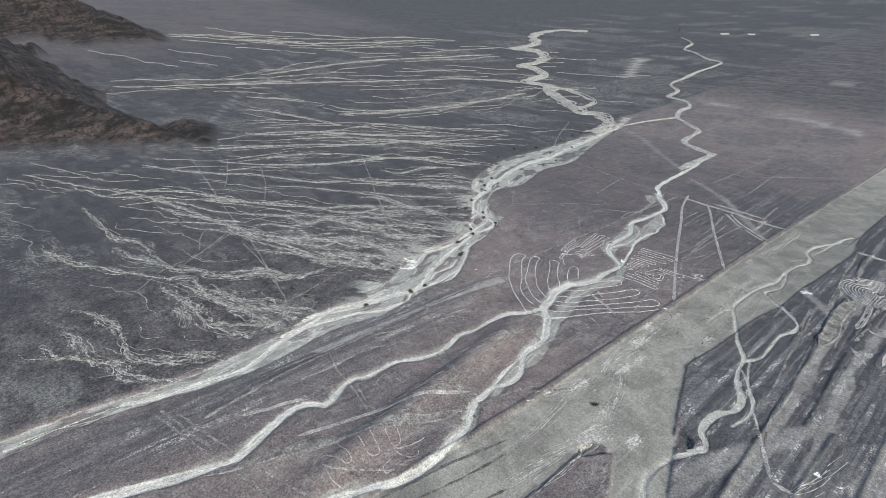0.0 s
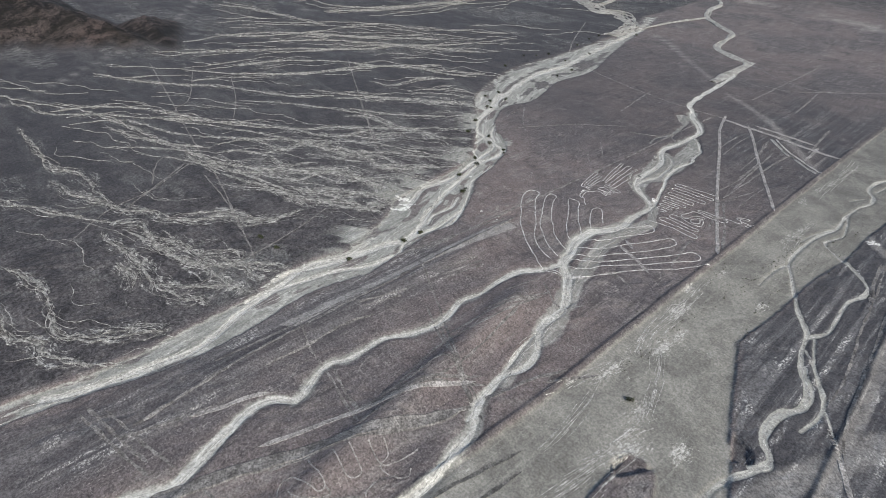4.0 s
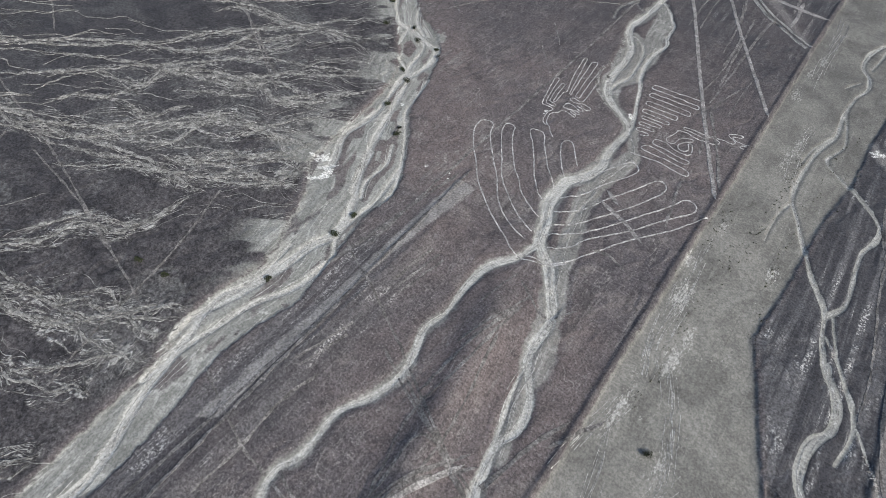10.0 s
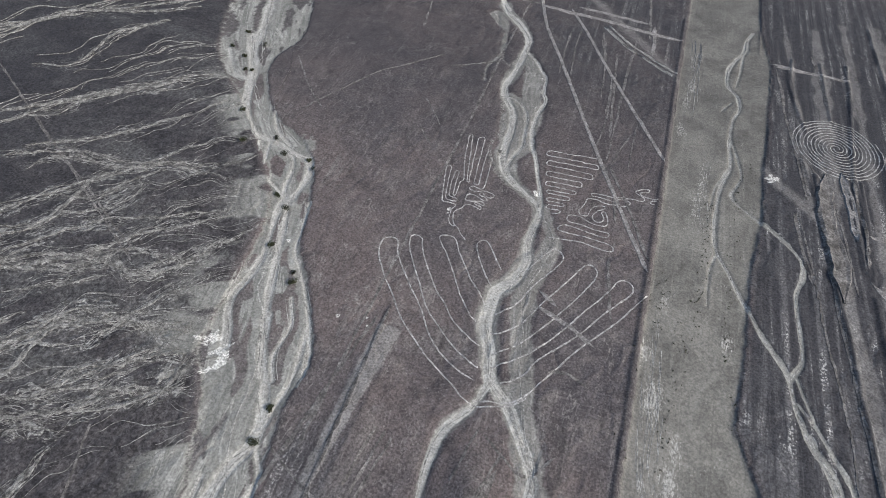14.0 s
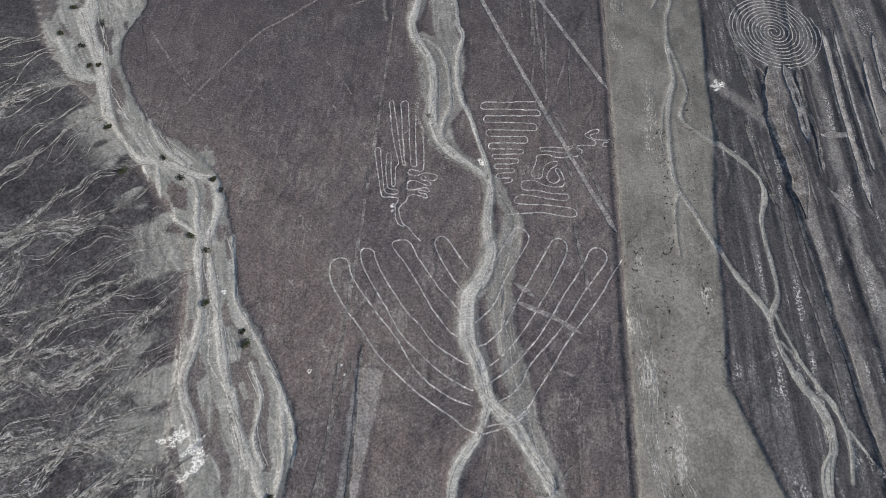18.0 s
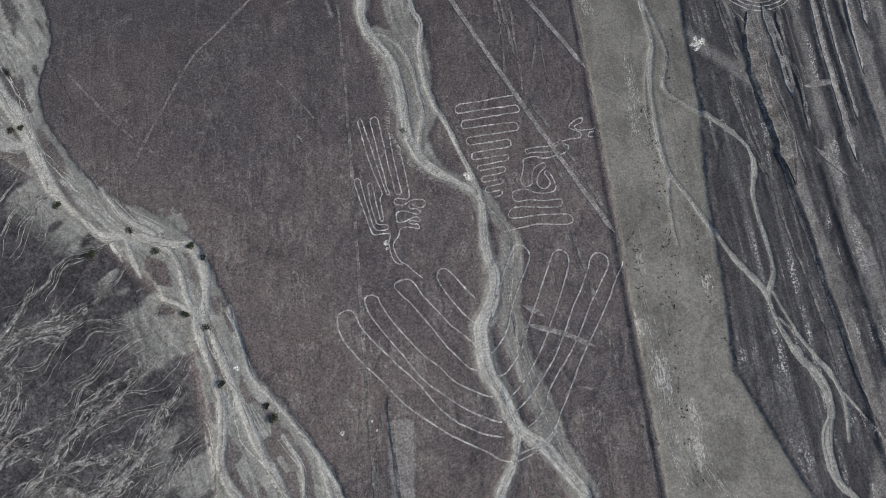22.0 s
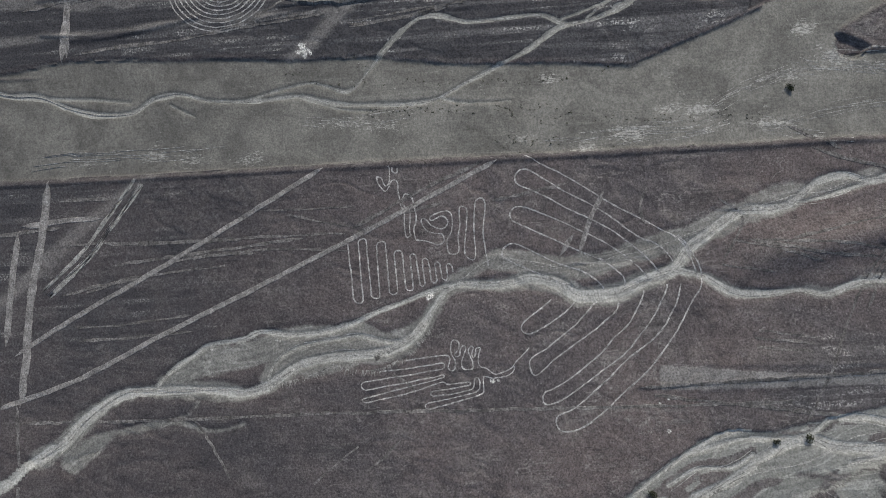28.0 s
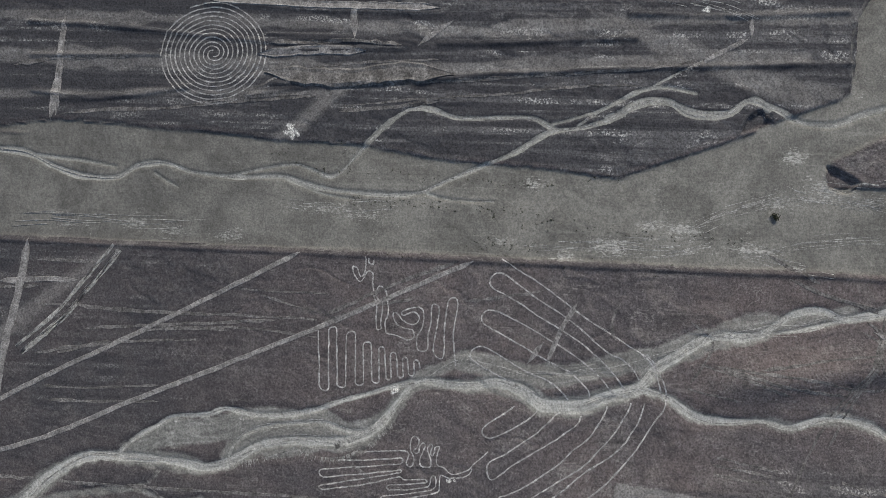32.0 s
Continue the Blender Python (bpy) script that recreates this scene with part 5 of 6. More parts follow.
Z -= 1.0 * step(main_in, -1.2, 1.6) + 0.5 * step(main_ch, -0.8, 0.8) * (main_in > 0)
Z -= 0.45 * step(mid_in, -0.9, 0.9) + 0.5 * step(mid_soft, -1.5, 1.5)
Z -= 0.5 * step(side_in, -0.8, 0.8)
Z -= 1.05 * step(flat_in, -1.5, 1.3)
Z += ridge - 2.2 * pits
hill = np.zeros(GX.shape)
for (ax, ay, ah), (bx, by, bh), slope in [((-941, -254, 123), (-557, -24, 14), 0.5), ((-1198, -350, 162), (-941, -254, 123), 0.5), ((-610, 12, 20), (-518, 4, 6), 0.42), ((-1756, 22, 124), (-1519, 155, 63), 0.42)]:
    dx, dy = bx - ax, by - ay
    t = np.clip(((GX - ax) * dx + (GY - ay) * dy) / (dx * dx + dy * dy), 0, 1)
    d = np.hypot(GX - ax - t * dx, GY - ay - t * dy)
    d = d * (0.75 + 0.5 * fbm(GX, GY, 0.012, 4, 77)) 
    hill = np.maximum(hill, ah + (bh - ah) * t - d * slope)
gully = np.abs(fbm(GX + 40 * WAVE, GY, 0.02, 4, 78) - 0.5)
hill_h = hill * (0.8 + 0.9 * gully) + np.where(hill > 4, (fbm(GX, GY, 0.06, 4, 79) - 0.5) * np.minimum(hill, 30) * 0.5, 0)
Z = Z + np.maximum(hill_h, 0)
rock = step(hill, 0, 6)

braid = fbm(RUN[..., 0] * 0.3, RUN[..., 1], 0.16, 3, 61)
sand = np.maximum.reduce([
    np.maximum(0.40 * step(main_in, -0.6, 0.9), step(main_ch + 0.7 * JIT, -0.35, 0.35) * step(main_in, -1.6, 0.0)),
    step(mid_in + 0.8 * JIT, -0.05, 0.85), 0.31 * step(mid_soft + 2.0 * JIT, -0.9, 1.8), 0.62 * step(side_in + 0.6 * JIT, -0.3, 0.6)])
isle = inside(P_LOOP_IN)
islands = np.maximum(0.8 * step(braid, 0.54, 0.60), isle) * (main_in > 1.0) * step(main_ch, -0.2, -0.7)
sand = sand * (1 - 0.6 * islands)
flat = step(flat_in, -0.5, 0.5) * (1 - rock)
cleared = np.clip(np.maximum.reduce([0.85 * step(clear_in, -0.4, 0.4), 0.12 * step(trap_in, -0.8, 0.8), 0.5 * step(faint, -1.5, 2.0), 0.5 * step(band_x, -0.5, 0.9)]), 0, 1)
west = np.interp(GY, [p[1] for p in MAIN_WEST[::-1]], [p[0] for p in MAIN_WEST[::-1]])
apron = step(west - GX, 42, 3) * (GX < west + 1) * step(GX, 60, -60) * (main_in < 0) * step(fbm(GX * 0.83 + GY * 0.56 + 6 * WAVE, 2.4 * (GY * 0.83 - GX * 0.56) + 9 * WAVE, 0.035, 3, 64), 0.40, 0.54) * step(GY, -130, -60) * step(GY, 170, 110)
sand = np.maximum(sand, 0.38 * apron)
lobe_x, lobe_y = P_LOBE[0]
sand = np.maximum(sand, 0.34 * step(np.hypot(GX - lobe_x, GY - lobe_y) + 8 * JIT, 7.5, 4.5))
GUIDES = (RILL_U1, RILL_U2, RILL_U3, RILL_U4, RILL_U5, RILL_U6, RILL_U7, RILL_U8, RILL_U9, RILL_U10, RILL_U11, RILL_U12, RILL_U13, RILL_U14, RILL_R1, RILL_R2, RILL_R3, RILL_R4, RILL_R5, RILL_R6, RILL_R7, RILL_R8, RILL_R9, RILL_R10, RILL_R11, RILL_R12, RILL_R13, RILL_R14, RILL_Q1, RILL_Q2, RILL_Q3, RILL_Q4, RILL_Q5, RILL_Q6, RILL_Q7, RILL_Q8, RILL_Q10, RILL_Q11, RILL_S1, RILL_S2, RILL_S3, RILL_S4, RILL_S5, RILL_S6, RILL_S7, RILL_S8, RILL_S9, RILL_S10, RILL_S11, RILL_S71, RILL_S72, RILL_S73, RILL_S74, RILL_S75, RILL_S76, RILL_S77, RILL_S78, RILL_S79, RILL_S80, RILL_S81, RILL_S82, RILL_S83, RILL_Q91, RILL_Q92, RILL_Q93, RILL_Q94, RILL_Q95, RILL_Q97, RILL_Q98)
braided = np.zeros(GX.shape)
for k, g in enumerate(GUIDES):
    far = 1 + max(0, math.hypot(g[len(g) // 2][0], g[len(g) // 2][1]) - 220) / 500
    braided = np.maximum(braided, step(cover_of(g, [1.5 * far, 4.5 * far, 3.0 * far, 5.0 * far, 1.5 * far], ragged=0.8, seed=700 + k, gap=3 * far, flow=-12.0) + 5 * JIT, -1.5, 2.5))
wild = step(np.hypot(GX, GY), 200, 420) * step(fbm(GX * 0.35 - 0.2 * GY, GY, 0.022, 4, 65), 0.50, 0.62)
fan = step(west - GX, -3, 8) * (1 - 0.9 * step(west - GX, 700, 1300)) * (1 - rock) * (0.45 + 0.55 * np.maximum(braided, wild))
fan = np.maximum(fan, 0.42 * step(GX * 0.1 + GY, 700, 1000) * (1 - rock))
east = step(GX - np.interp(GY, [p[1] for p in FLAT_EAST], [p[0] for p in FLAT_EAST]), 0.0, 3.0) * step(GX, 700, 300) * step(GY, 420, 300)
east = np.maximum(east, 0.75 * step(GY, 150, 215) * step(GY, 430, 300) * step(GX, -32, -12) * step(GX, 50, 48) * (0.4 + 0.6 * step(WAVE, -0.1, 0.1)))
east = np.maximum(east, 0.6 * step(GX, -62, -55) * step(GX, -24, -33) * step(GY, -20, -50) * step(main_in, 0, -2))
white = np.full(GX.shape, 0.0)
for x, y, r, stretch in [(-40.1, 73.2, 1.1, 1), (-52.0, 8.9, 1.0, 1), (151, -23, 3.5, 0.7), (-96.1, -23.3, 5, 1.0), (-93.3, -15.4, 3, 1.6), (-104.4, -19.2, 3, 1), (98.9, 141.6, 3, 0.8), (-132.5, -160.2, 1.8, 1), (-50.7, 5.5, 1.0, 1), (-22, 187.2, 2, 0.4), (-19.8, 156.8, 1.6, 0.5), (-39.8, 70.9, 0.8, 1), (-99, 33.3, 2.5, 1), (-15, 130.9, 1.2, 0.6), (-5.3, 96.2, 2.5, 0.8), (-62.9, 6.1, 0.8, 1)]:
    white = np.maximum(white, step(np.hypot(GX - x, (GY - y) * stretch) + (JIT * 4 + WAVE * 2) * r, r * 0.9, r * 0.1))


def ground_height(x, y):
    i = np.clip(np.searchsorted(XS, x) - 1, 0, len(XS) - 2)
    j = np.clip(np.searchsorted(YS, y) - 1, 0, len(YS) - 2)
    u, v = (x - XS[i]) / (XS[i + 1] - XS[i]), (y - YS[j]) / (YS[j + 1] - YS[j])
    return (Z[i, j] * (1 - u) * (1 - v) + Z[i + 1, j] * u * (1 - v) + Z[i, j + 1] * (1 - u) * v + Z[i + 1, j + 1] * u * v)


VERTS = np.stack([GX, GY, Z], -1).reshape(-1, 3).astype(np.float32)
COVER = np.stack([sand, flat, cleared, east], -1).reshape(-1, 4).astype(np.float32)
salt = np.zeros(GX.shape)
for x, y, rx, ry, much in [(55.2, 12.1, 4, 9, 1.0), (63.2, -17.7, 2.5, 8, 0.9), (55.6, -43.3, 2, 10, 1.0), (93.1, -58.9, 4, 6, 1.0), (74, -53.1, 3, 7, 0.8), (80, 42.8, 3, 6, 0.8), (50.7, 29.1, 2.5, 7, 0.7), (55.8, 191.3, 3, 8, 0.8), (58.6, 208.3, 3, 8, 0.8), (58.1, 234, 3, 9, 0.7), (54.6, 167.4, 3, 7, 0.8), (67, 126.6, 2.5, 14, 0.8), (64.8, 112.9, 2.5, 10, 0.7), (100.8, -20, 4, 6, 0.6), (81.1, -70.8, 5, 8, 0.9), (64.2, -3, 2, 8, 0.7), (56.5, 56.2, 3, 8, 0.6)]:
    salt = np.maximum(salt, much * np.exp(-((GX - x) / rx) ** 2 - ((GY - y) / ry) ** 2))
# dark varnish in places; bank shade and northward light falloff painted in
varnish_shade = np.clip(np.maximum.reduce([0.95 * np.clip(banked, 0, 1), 0.72 * step(GY, 70, 200) * (0.2 + 0.8 * step(GY, 560, 300)), 0.85 * step(west - GX, -3, 8) * step(GX, -110, -300), 0.5 * step(GX, 140, 250)]) + 0.3 * WAVE, 0, 1)
SPREAD = np.stack([fan, white, rock, varnish_shade], -1).reshape(-1, 4).astype(np.float32)
FLOWING = np.concatenate([RUN.reshape(-1, 2), salt.reshape(-1, 1)], 1).astype(np.float32)
NY = len(YS)
ii, jj = np.meshgrid(np.arange(len(XS) - 1), np.arange(NY - 1), indexing="ij")
QUADS = np.stack([ii * NY + jj, (ii + 1) * NY + jj, (ii + 1) * NY + jj + 1, ii * NY + jj + 1], -1).reshape(-1, 4)
centre = lambda a: (0.25 * (a[:-1, :-1] + a[1:, :-1] + a[:-1, 1:] + a[1:, 1:])).ravel()
KIND = np.zeros(len(QUADS), np.int8)
KIND[centre(flat_in) > 0] = 4
KIND[centre(main_in) > 0] = 1
KIND[centre(mid_in) > 0] = 2
KIND[centre(side_in) > 0] = 3


def sheet(name, which, label, category):
    quads = QUADS[KIND == which]
    used, back = np.unique(quads, return_inverse=True)
    me = bpy.data.meshes.new(name)
    me.vertices.add(len(used))
    me.vertices.foreach_set("co", VERTS[used].ravel())
    me.loops.add(quads.size)
    me.loops.foreach_set("vertex_index", back.ravel().astype(np.int32))
    me.polygons.add(len(quads))
    me.polygons.foreach_set("loop_start", np.arange(0, quads.size, 4, dtype=np.int32))
    for key, data in (("cover", COVER), ("spread", SPREAD)):
        at = me.attributes.new(key, "FLOAT_COLOR", "POINT")
        at.data.foreach_set("color", data[used].ravel())
    at = me.attributes.new("run", "FLOAT_VECTOR", "POINT")
    at.data.foreach_set("vector", FLOWING[used].ravel())
    me.update(calc_edges=True)
    me.polygons.foreach_set("use_smooth", np.ones(len(quads), bool))
    me.materials.append(GROUND)
    return tagged(new(name, me), label, category, kind="structure")


sheet("ground", 0, "dark gravelly desert plain with pale rills", "ground")
sheet("river_bed_main", 1, "wide braided dry river bed of pale sand", "river bed")
sheet("river_bed_middle", 2, "winding dry river bed of pale silt", "river bed")
sheet("river_bed_side", 3, "narrow winding dry stream bed of sand", "river bed")
sheet("flat", 4, "level pale grey wash with salty streaks", "ground")


# ---- drawings and tracks ----


def part(name, me_or_bm, material, parent=None, label=""):
    if isinstance(me_or_bm, bmesh.types.BMesh):
        me = bpy.data.meshes.new(name)
        me_or_bm.to_mesh(me)
        me_or_bm.free()
    else:
        me = me_or_bm
    if not me.materials:
        me.materials.append(material)
    ob = new(name, me)
    if parent:
        ob.parent = parent
    if label:
        ob["label"] = label
    return ob


def ribbon(points, half, gap=0.8, closed=False, lift=0.09, berm=0.05, ragged=0.4, seed=0, curved=True, rate=0.8, washed=False):
    """A shallow cleared path laid on the ground with a low bank of stones along each side."""
    if curved:
        c = smooth(points, gap, closed)
    else:                                    # straight runs, corners rounded off
        q = np.array(points, float)
        runs = [q[:1]]
        for i in range(1, len(q) - 1):
            for p in (q[i - 1], q[i + 1]):
                v = p - q[i]
                runs.append((q[i] + v / np.hypot(*v) * min(0.8, 0.4 * np.hypot(*v)))[None])
        runs.append(q[-1:])
        q = np.vstack(runs)
        s = np.concatenate([[0], np.cumsum(np.hypot(*np.diff(q, axis=0).T))])
        t = np.arange(0, s[-1], gap)
        c = np.stack([np.interp(t, s, q[:, 0]), np.interp(t, s, q[:, 1])], 1)
    if closed:
        c = np.vstack([c, c[:1]])
    d = np.gradient(c, axis=0)
    d /= np.maximum(np.hypot(d[:, 0], d[:, 1]), 1e-6)[:, None]
    n = np.stack([-d[:, 1], d[:, 0]], 1)
    s = np.arange(len(c)) * gap
    wl = half * (1 + ragged * (2 * value_noise(s * rate, s * 0 + seed + 0.3, seed) - 1))
    wr = half * (1 + ragged * (2 * value_noise(s * rate, s * 0 + seed + 7.3, seed + 5) - 1))
    c = c + n * (0.12 * (2 * value_noise(s * 0.25, s * 0 + seed, seed + 2) - 1))[:, None]
    if not closed and half > 0.38:           # paths fade out towards their ends
        fade = np.clip(np.minimum(s, s[-1] - s) / (3.5 * half + 1.0), 0.12, 1)
        wl, wr = wl * fade, wr * fade
    if washed:                               # rivers have washed the path away where it meets them
        gone = sand[np.clip(np.searchsorted(XS, c[:, 0]), 0, len(XS) - 1), np.clip(np.searchsorted(YS, c[:, 1]), 0, len(YS) - 1)] > 0.33
        wl, wr, lift, berm = np.where(gone, 0.01, wl), np.where(gone, 0.01, wr), np.where(gone, -0.3, lift), np.where(gone, 0.0, berm)
    lift = lift + 0.14 * max(0.0, half - 0.5)
    rows = []
    for off, up in ((-wl * 1.25, -0.06), (-wl, lift + berm), (-wl * 0.6, lift), (wr * 0.6, lift), (wr, lift + berm), (wr * 1.25, -0.06)):
        q = c + n * np.asarray(off)[:, None]
        rows.append(np.column_stack([q, ground_height(q[:, 0], q[:, 1]) + up]))
    v = np.stack(rows, 1).reshape(-1, 3)
    k = len(rows)
    faces = [(i * k + j, (i + 1) * k + j, (i + 1) * k + j + 1, i * k + j + 1) for i in range(len(c) - 1) for j in range(k - 1)]
    me = bpy.data.meshes.new("path")
    me.from_pydata(v.tolist(), [], faces)
    return me


def thing(name, label, category, group="", at=(0, 0, 0)):
    ob = tagged(new(name), label, category, group)
    ob.location = at
    return ob


figure = thing("ground_drawing", "large line drawing of looping wings scraped into dark gravel", "geoglyph")
for k, pts in enumerate((P_GLYPH_F1, P_GLYPH_F2, P_GLYPH_F3, P_GLYPH_F4)):
    part("wing_loop", ribbon(pts, 0.25, seed=k), LINE, figure)
for k, pts in enumerate((P_GLYPH_G1, P_GLYPH_G2, P_GLYPH_G3, P_GLYPH_G4)):
    part("wing_loop", ribbon(pts, 0.25, seed=k + 10), LINE, figure)
part("comb_line", ribbon(P_GLYPH_COMB, 0.23, 0.6, seed=21, curved=False), LINE, figure, "meandering comb of parallel lines")
part("winding_line", ribbon(P_GLYPH_SQUIG, 0.22, 0.5, seed=22), LINE, figure)
part("neck_line", ribbon(P_GLYPH_NECK, 0.22, 0.5, seed=23), LINE, figure)
part("hook_line", ribbon(P_GLYPH_BIT, 0.3, 0.5, seed=24), LINE, figure)
part("comb_line", ribbon(P_GLYPH_COMB2, 0.21, 0.5, seed=25), LINE, figure)
part("comb_line", ribbon(P_GLYPH_COMB3, 0.21, 0.5, seed=26, curved=False), LINE, figure)

spiral = thing("spiral_drawing", "large double spiral of pale lines scraped into dark gravel", "geoglyph")
for arm in range(2):
    pts = []
    for k in range(0, 240):
        a = k / 240 * 2 * math.pi * 5.6
        r = 1.2 + 20.2 * k / 239
        pts.append((130.1 + r * math.cos(a + arm * math.pi), 176.9 + r * math.sin(a + arm * math.pi) * 1.1))
    part("spiral_arm", ribbon(pts, 0.22, 0.7, seed=60 + arm), LINE, spiral)

small = thing("small_drawing", "small faint drawing of wavy loops beside a stream", "geoglyph")
for k, pts in enumerate((P_GM1, P_GM2, P_GM3, P_GM4, P_GM5, P_GM6, P_GM7, P_GM8)):
    part("wavy_line", ribbon(pts, 0.2, 0.6, seed=70 + k), TRACK, small)

for k, (pts, hw, label) in enumerate((
        (P_ROAD_1, 0.85, "long straight cleared line with stony banks"),
        (P_ROAD_2, 0.85, "long straight cleared line with stony banks"),
        (P_ROAD_2B, 0.6, "faint straight cleared line"),
        (P_ROAD_3, 0.5, "narrow straight track across dark gravel"),
        (P_ROAD_4, 1.4, "straight cleared swath crossing other lines"),
        (P_ROAD_4B, 1.1, "straight cleared swath crossing other lines"), (P_ROAD_4C, 0.6, "faint pale furrow in dark gravel"), (P_ROAD_4D, 0.8, "faint pale furrow in dark gravel"),
        (P_ROAD_4E, 0.6, "faint pale furrow in dark gravel"), (P_ROAD_4F, 0.5, "faint pale furrow in dark gravel"), (P_ROAD_4G, 0.5, "faint pale furrow in dark gravel"),
        (P_ROAD_6, 1.0, "short straight cleared swath"),
        (P_SW1, 2.1, "broad straight cleared swath between two streams"),
        (P_TS16, 0.8, "straight pale track beside a winding stream"),
        (P_LINE_A, 0.6, "narrow straight track beside the river"),
        (P_LINE_B, 0.6, "narrow straight track beside the river"),
        (P_LINE_C, 0.6, "faint straight track running to the stream"),
        (P_LINE_D, 0.6, "faint straight track running to the stream"),
        (P_LINE_E, 0.5, "short faint track across the ridge"),
        (P_LINE_F, 0.5, "faint footpath between two streams"),
        (P_LINE_H, 0.45, "faint footpath between two streams"),
        (P_LINE_I, 0.6, "pale stony track beside a stream"),
        (P_TK1, 0.5, "faint straight track across the dark ridge"), (P_TK2, 0.5, "faint straight track across the dark ridge"),
        (P_TK3, 0.5, "faint straight track across the dark ridge"), (P_TK4, 0.5, "faint straight track across the dark ridge"),
        (P_TK5, 0.4, "faint footpath across the gravel ridge"), (P_TK6, 0.4, "faint track through the small drawing"),
        (P_TK7, 0.5, "faint footpath across the gravel ridge"), (P_TK8, 0.4, "faint footpath beside the stream"),
        (P_TK9, 0.5, "faint track leading to the stream"), (P_TK10, 0.5, "faint track beside the cleared trapezoid"),
        (P_TKA, 0.35, "thin old track over the alluvial fan"), (P_TKB, 0.35, "thin old track over the alluvial fan"), (P_TKC, 0.4, "thin old track over the alluvial fan"),
        (P_TL1, 0.35, "thin old furrow in dark gravel"), (P_TL2, 0.35, "thin old furrow in dark gravel"), (P_TL3, 0.3, "thin old furrow in dark gravel"),
        (P_TL4, 0.35, "thin old furrow in dark gravel"), (P_TL5, 0.4, "thin old furrow in dark gravel"), (P_TL6, 0.4, "thin old furrow in dark gravel"),
        (P_TL7, 0.9, "short pale swath in dark gravel"), (P_TL8, 0.3, "thin old furrow in dark gravel"), (P_TL9, 0.4, "thin old furrow in dark gravel"),
        (P_TS1, 0.8, "short scraped swath across the wing lines"), (P_TS2, 0.8, "short scraped swath across the wing lines"), (P_TS3, 0.6, "short scraped mark beside the wing lines"),
        (P_TS4, 0.4, "faint footpath over the dark ridge"), (P_TS5, 0.3, "faint footpath over the dark ridge"), (P_TS6, 0.6, "pale straight track beside the flat"),
        (P_TS7, 0.5, "short scraped mark across comb lines"), (P_TS8, 0.5, "faint straight line through the drawing"), (P_TS9, 0.5, "faint straight line beside the wing"),
        (P_TS10, 0.45, "faint footpath leaving the river"), (P_TS11, 0.4, "faint footpath over the dark ridge"), (P_TS12, 0.3, "thin winding footpath on dark gravel"),
        (P_TS13, 0.4, "thin winding footpath on dark gravel"), (P_TS14, 0.4, "faint rill beside the wide river bed"), (P_TS15, 0.4, "faint long track across dark gravel"),
        (P_EP1, 0.45, "thin pale line in combed dark gravel"), (P_EP2, 0.45, "thin pale line in combed dark gravel"),
        (P_EP3, 0.4, "thin pale line in combed dark gravel"), (P_EP4, 0.4, "thin pale line in combed dark gravel"), (P_EP5, 0.4, "thin pale line in combed dark gravel"),
        (P_FINE_A, 0.4, "thin pale line in combed dark gravel"), (P_FINE_B, 0.4, "thin pale line in combed dark gravel"), (P_FINE_C, 0.4, "thin pale line in combed dark gravel"),
        (P_FINE_D, 0.5, "thin pale line in combed dark gravel"), (P_FINE_E, 0.5, "thin pale line in combed dark gravel"), (P_FINE_F, 0.4, "thin pale line in combed dark gravel"),
        (P_FINE_G, 0.7, "thin pale line in combed dark gravel"), (P_FINE_H, 0.7, "thin pale line in combed dark gravel"),
        (P_CHALK_PAIR, 0.9, "short chalky swath across combed gravel"),
        (P_OLD_A, 0.4, "thin old track over the alluvial fan"), (P_OLD_B, 0.4, "thin old track over the alluvial fan"), (P_OLD_C, 0.4, "thin old track over the alluvial fan"),
        (P_OLD_D, 0.42, "faint winding path over the far fan"), (P_OLD_E, 0.42, "faint winding path over the far fan"), (P_OLD_F, 0.5, "thin old track over the alluvial fan"),
        (P_OLD_G, 0.5, "thin old track over the alluvial fan"),
        (P_THIN_A, 0.5, "faint straight line on the dark plain"), (P_THIN_B, 0.6, "faint straight line on the dark plain"), (P_THIN_C, 0.6, "faint straight line on the dark plain"),
        (P_THIN_D, 0.6, "short pale scratch on the dark plain"), (P_THIN_E, 0.6, "short pale scratch on the dark plain"), (P_THIN_F, 0.6, "short pale scratch on the dark plain"),
        (P_THIN_G, 0.5, "short pale scratch on the dark plain"), (P_THIN_H, 0.6, "faint path leaving the wide river"), (P_THIN_I, 0.5, "faint straight line on the dark plain"),
        (P_CROSS_A, 0.4, "straight footpath crossing both streams"), (P_CROSS_B, 0.4, "straight footpath crossing a stream"),
        (P_STROKE_A, 0.35, "short scraped stroke beside the trapezoid"), (P_STROKE_B, 0.35, "short scraped stroke beside the trapezoid"), (P_STROKE_C, 0.35, "short scraped stroke beside the trapezoid"),
        (P_STROKE_D, 0.35, "short scraped stroke beside the trapezoid"), (P_STROKE_E, 0.35, "short scraped stroke beside the trapezoid"),
        (P_CURL, 0.45, "winding footpath between two streams"), (P_LONG_A, 0.8, "long pale straight line to the stream"), (P_LONG_B, 0.5, "long faint line beside the trapezoid"),
        (P_LONG_C, 0.4, "long faint line beside the trapezoid"), (P_LONG_D, 0.4, "faint long track across dark gravel"), (P_LONG_E, 0.4, "faint long track across dark gravel"),
        (P_SIDE_LINE, 0.8, "pale stony track beside a stream"),
        (P_ER1, 1.1, "straight cleared swath across combed gravel"), (P_ER2, 1.2, "straight cleared swath across combed gravel"), (P_ER3, 0.9, "short cleared swath across combed gravel"))):
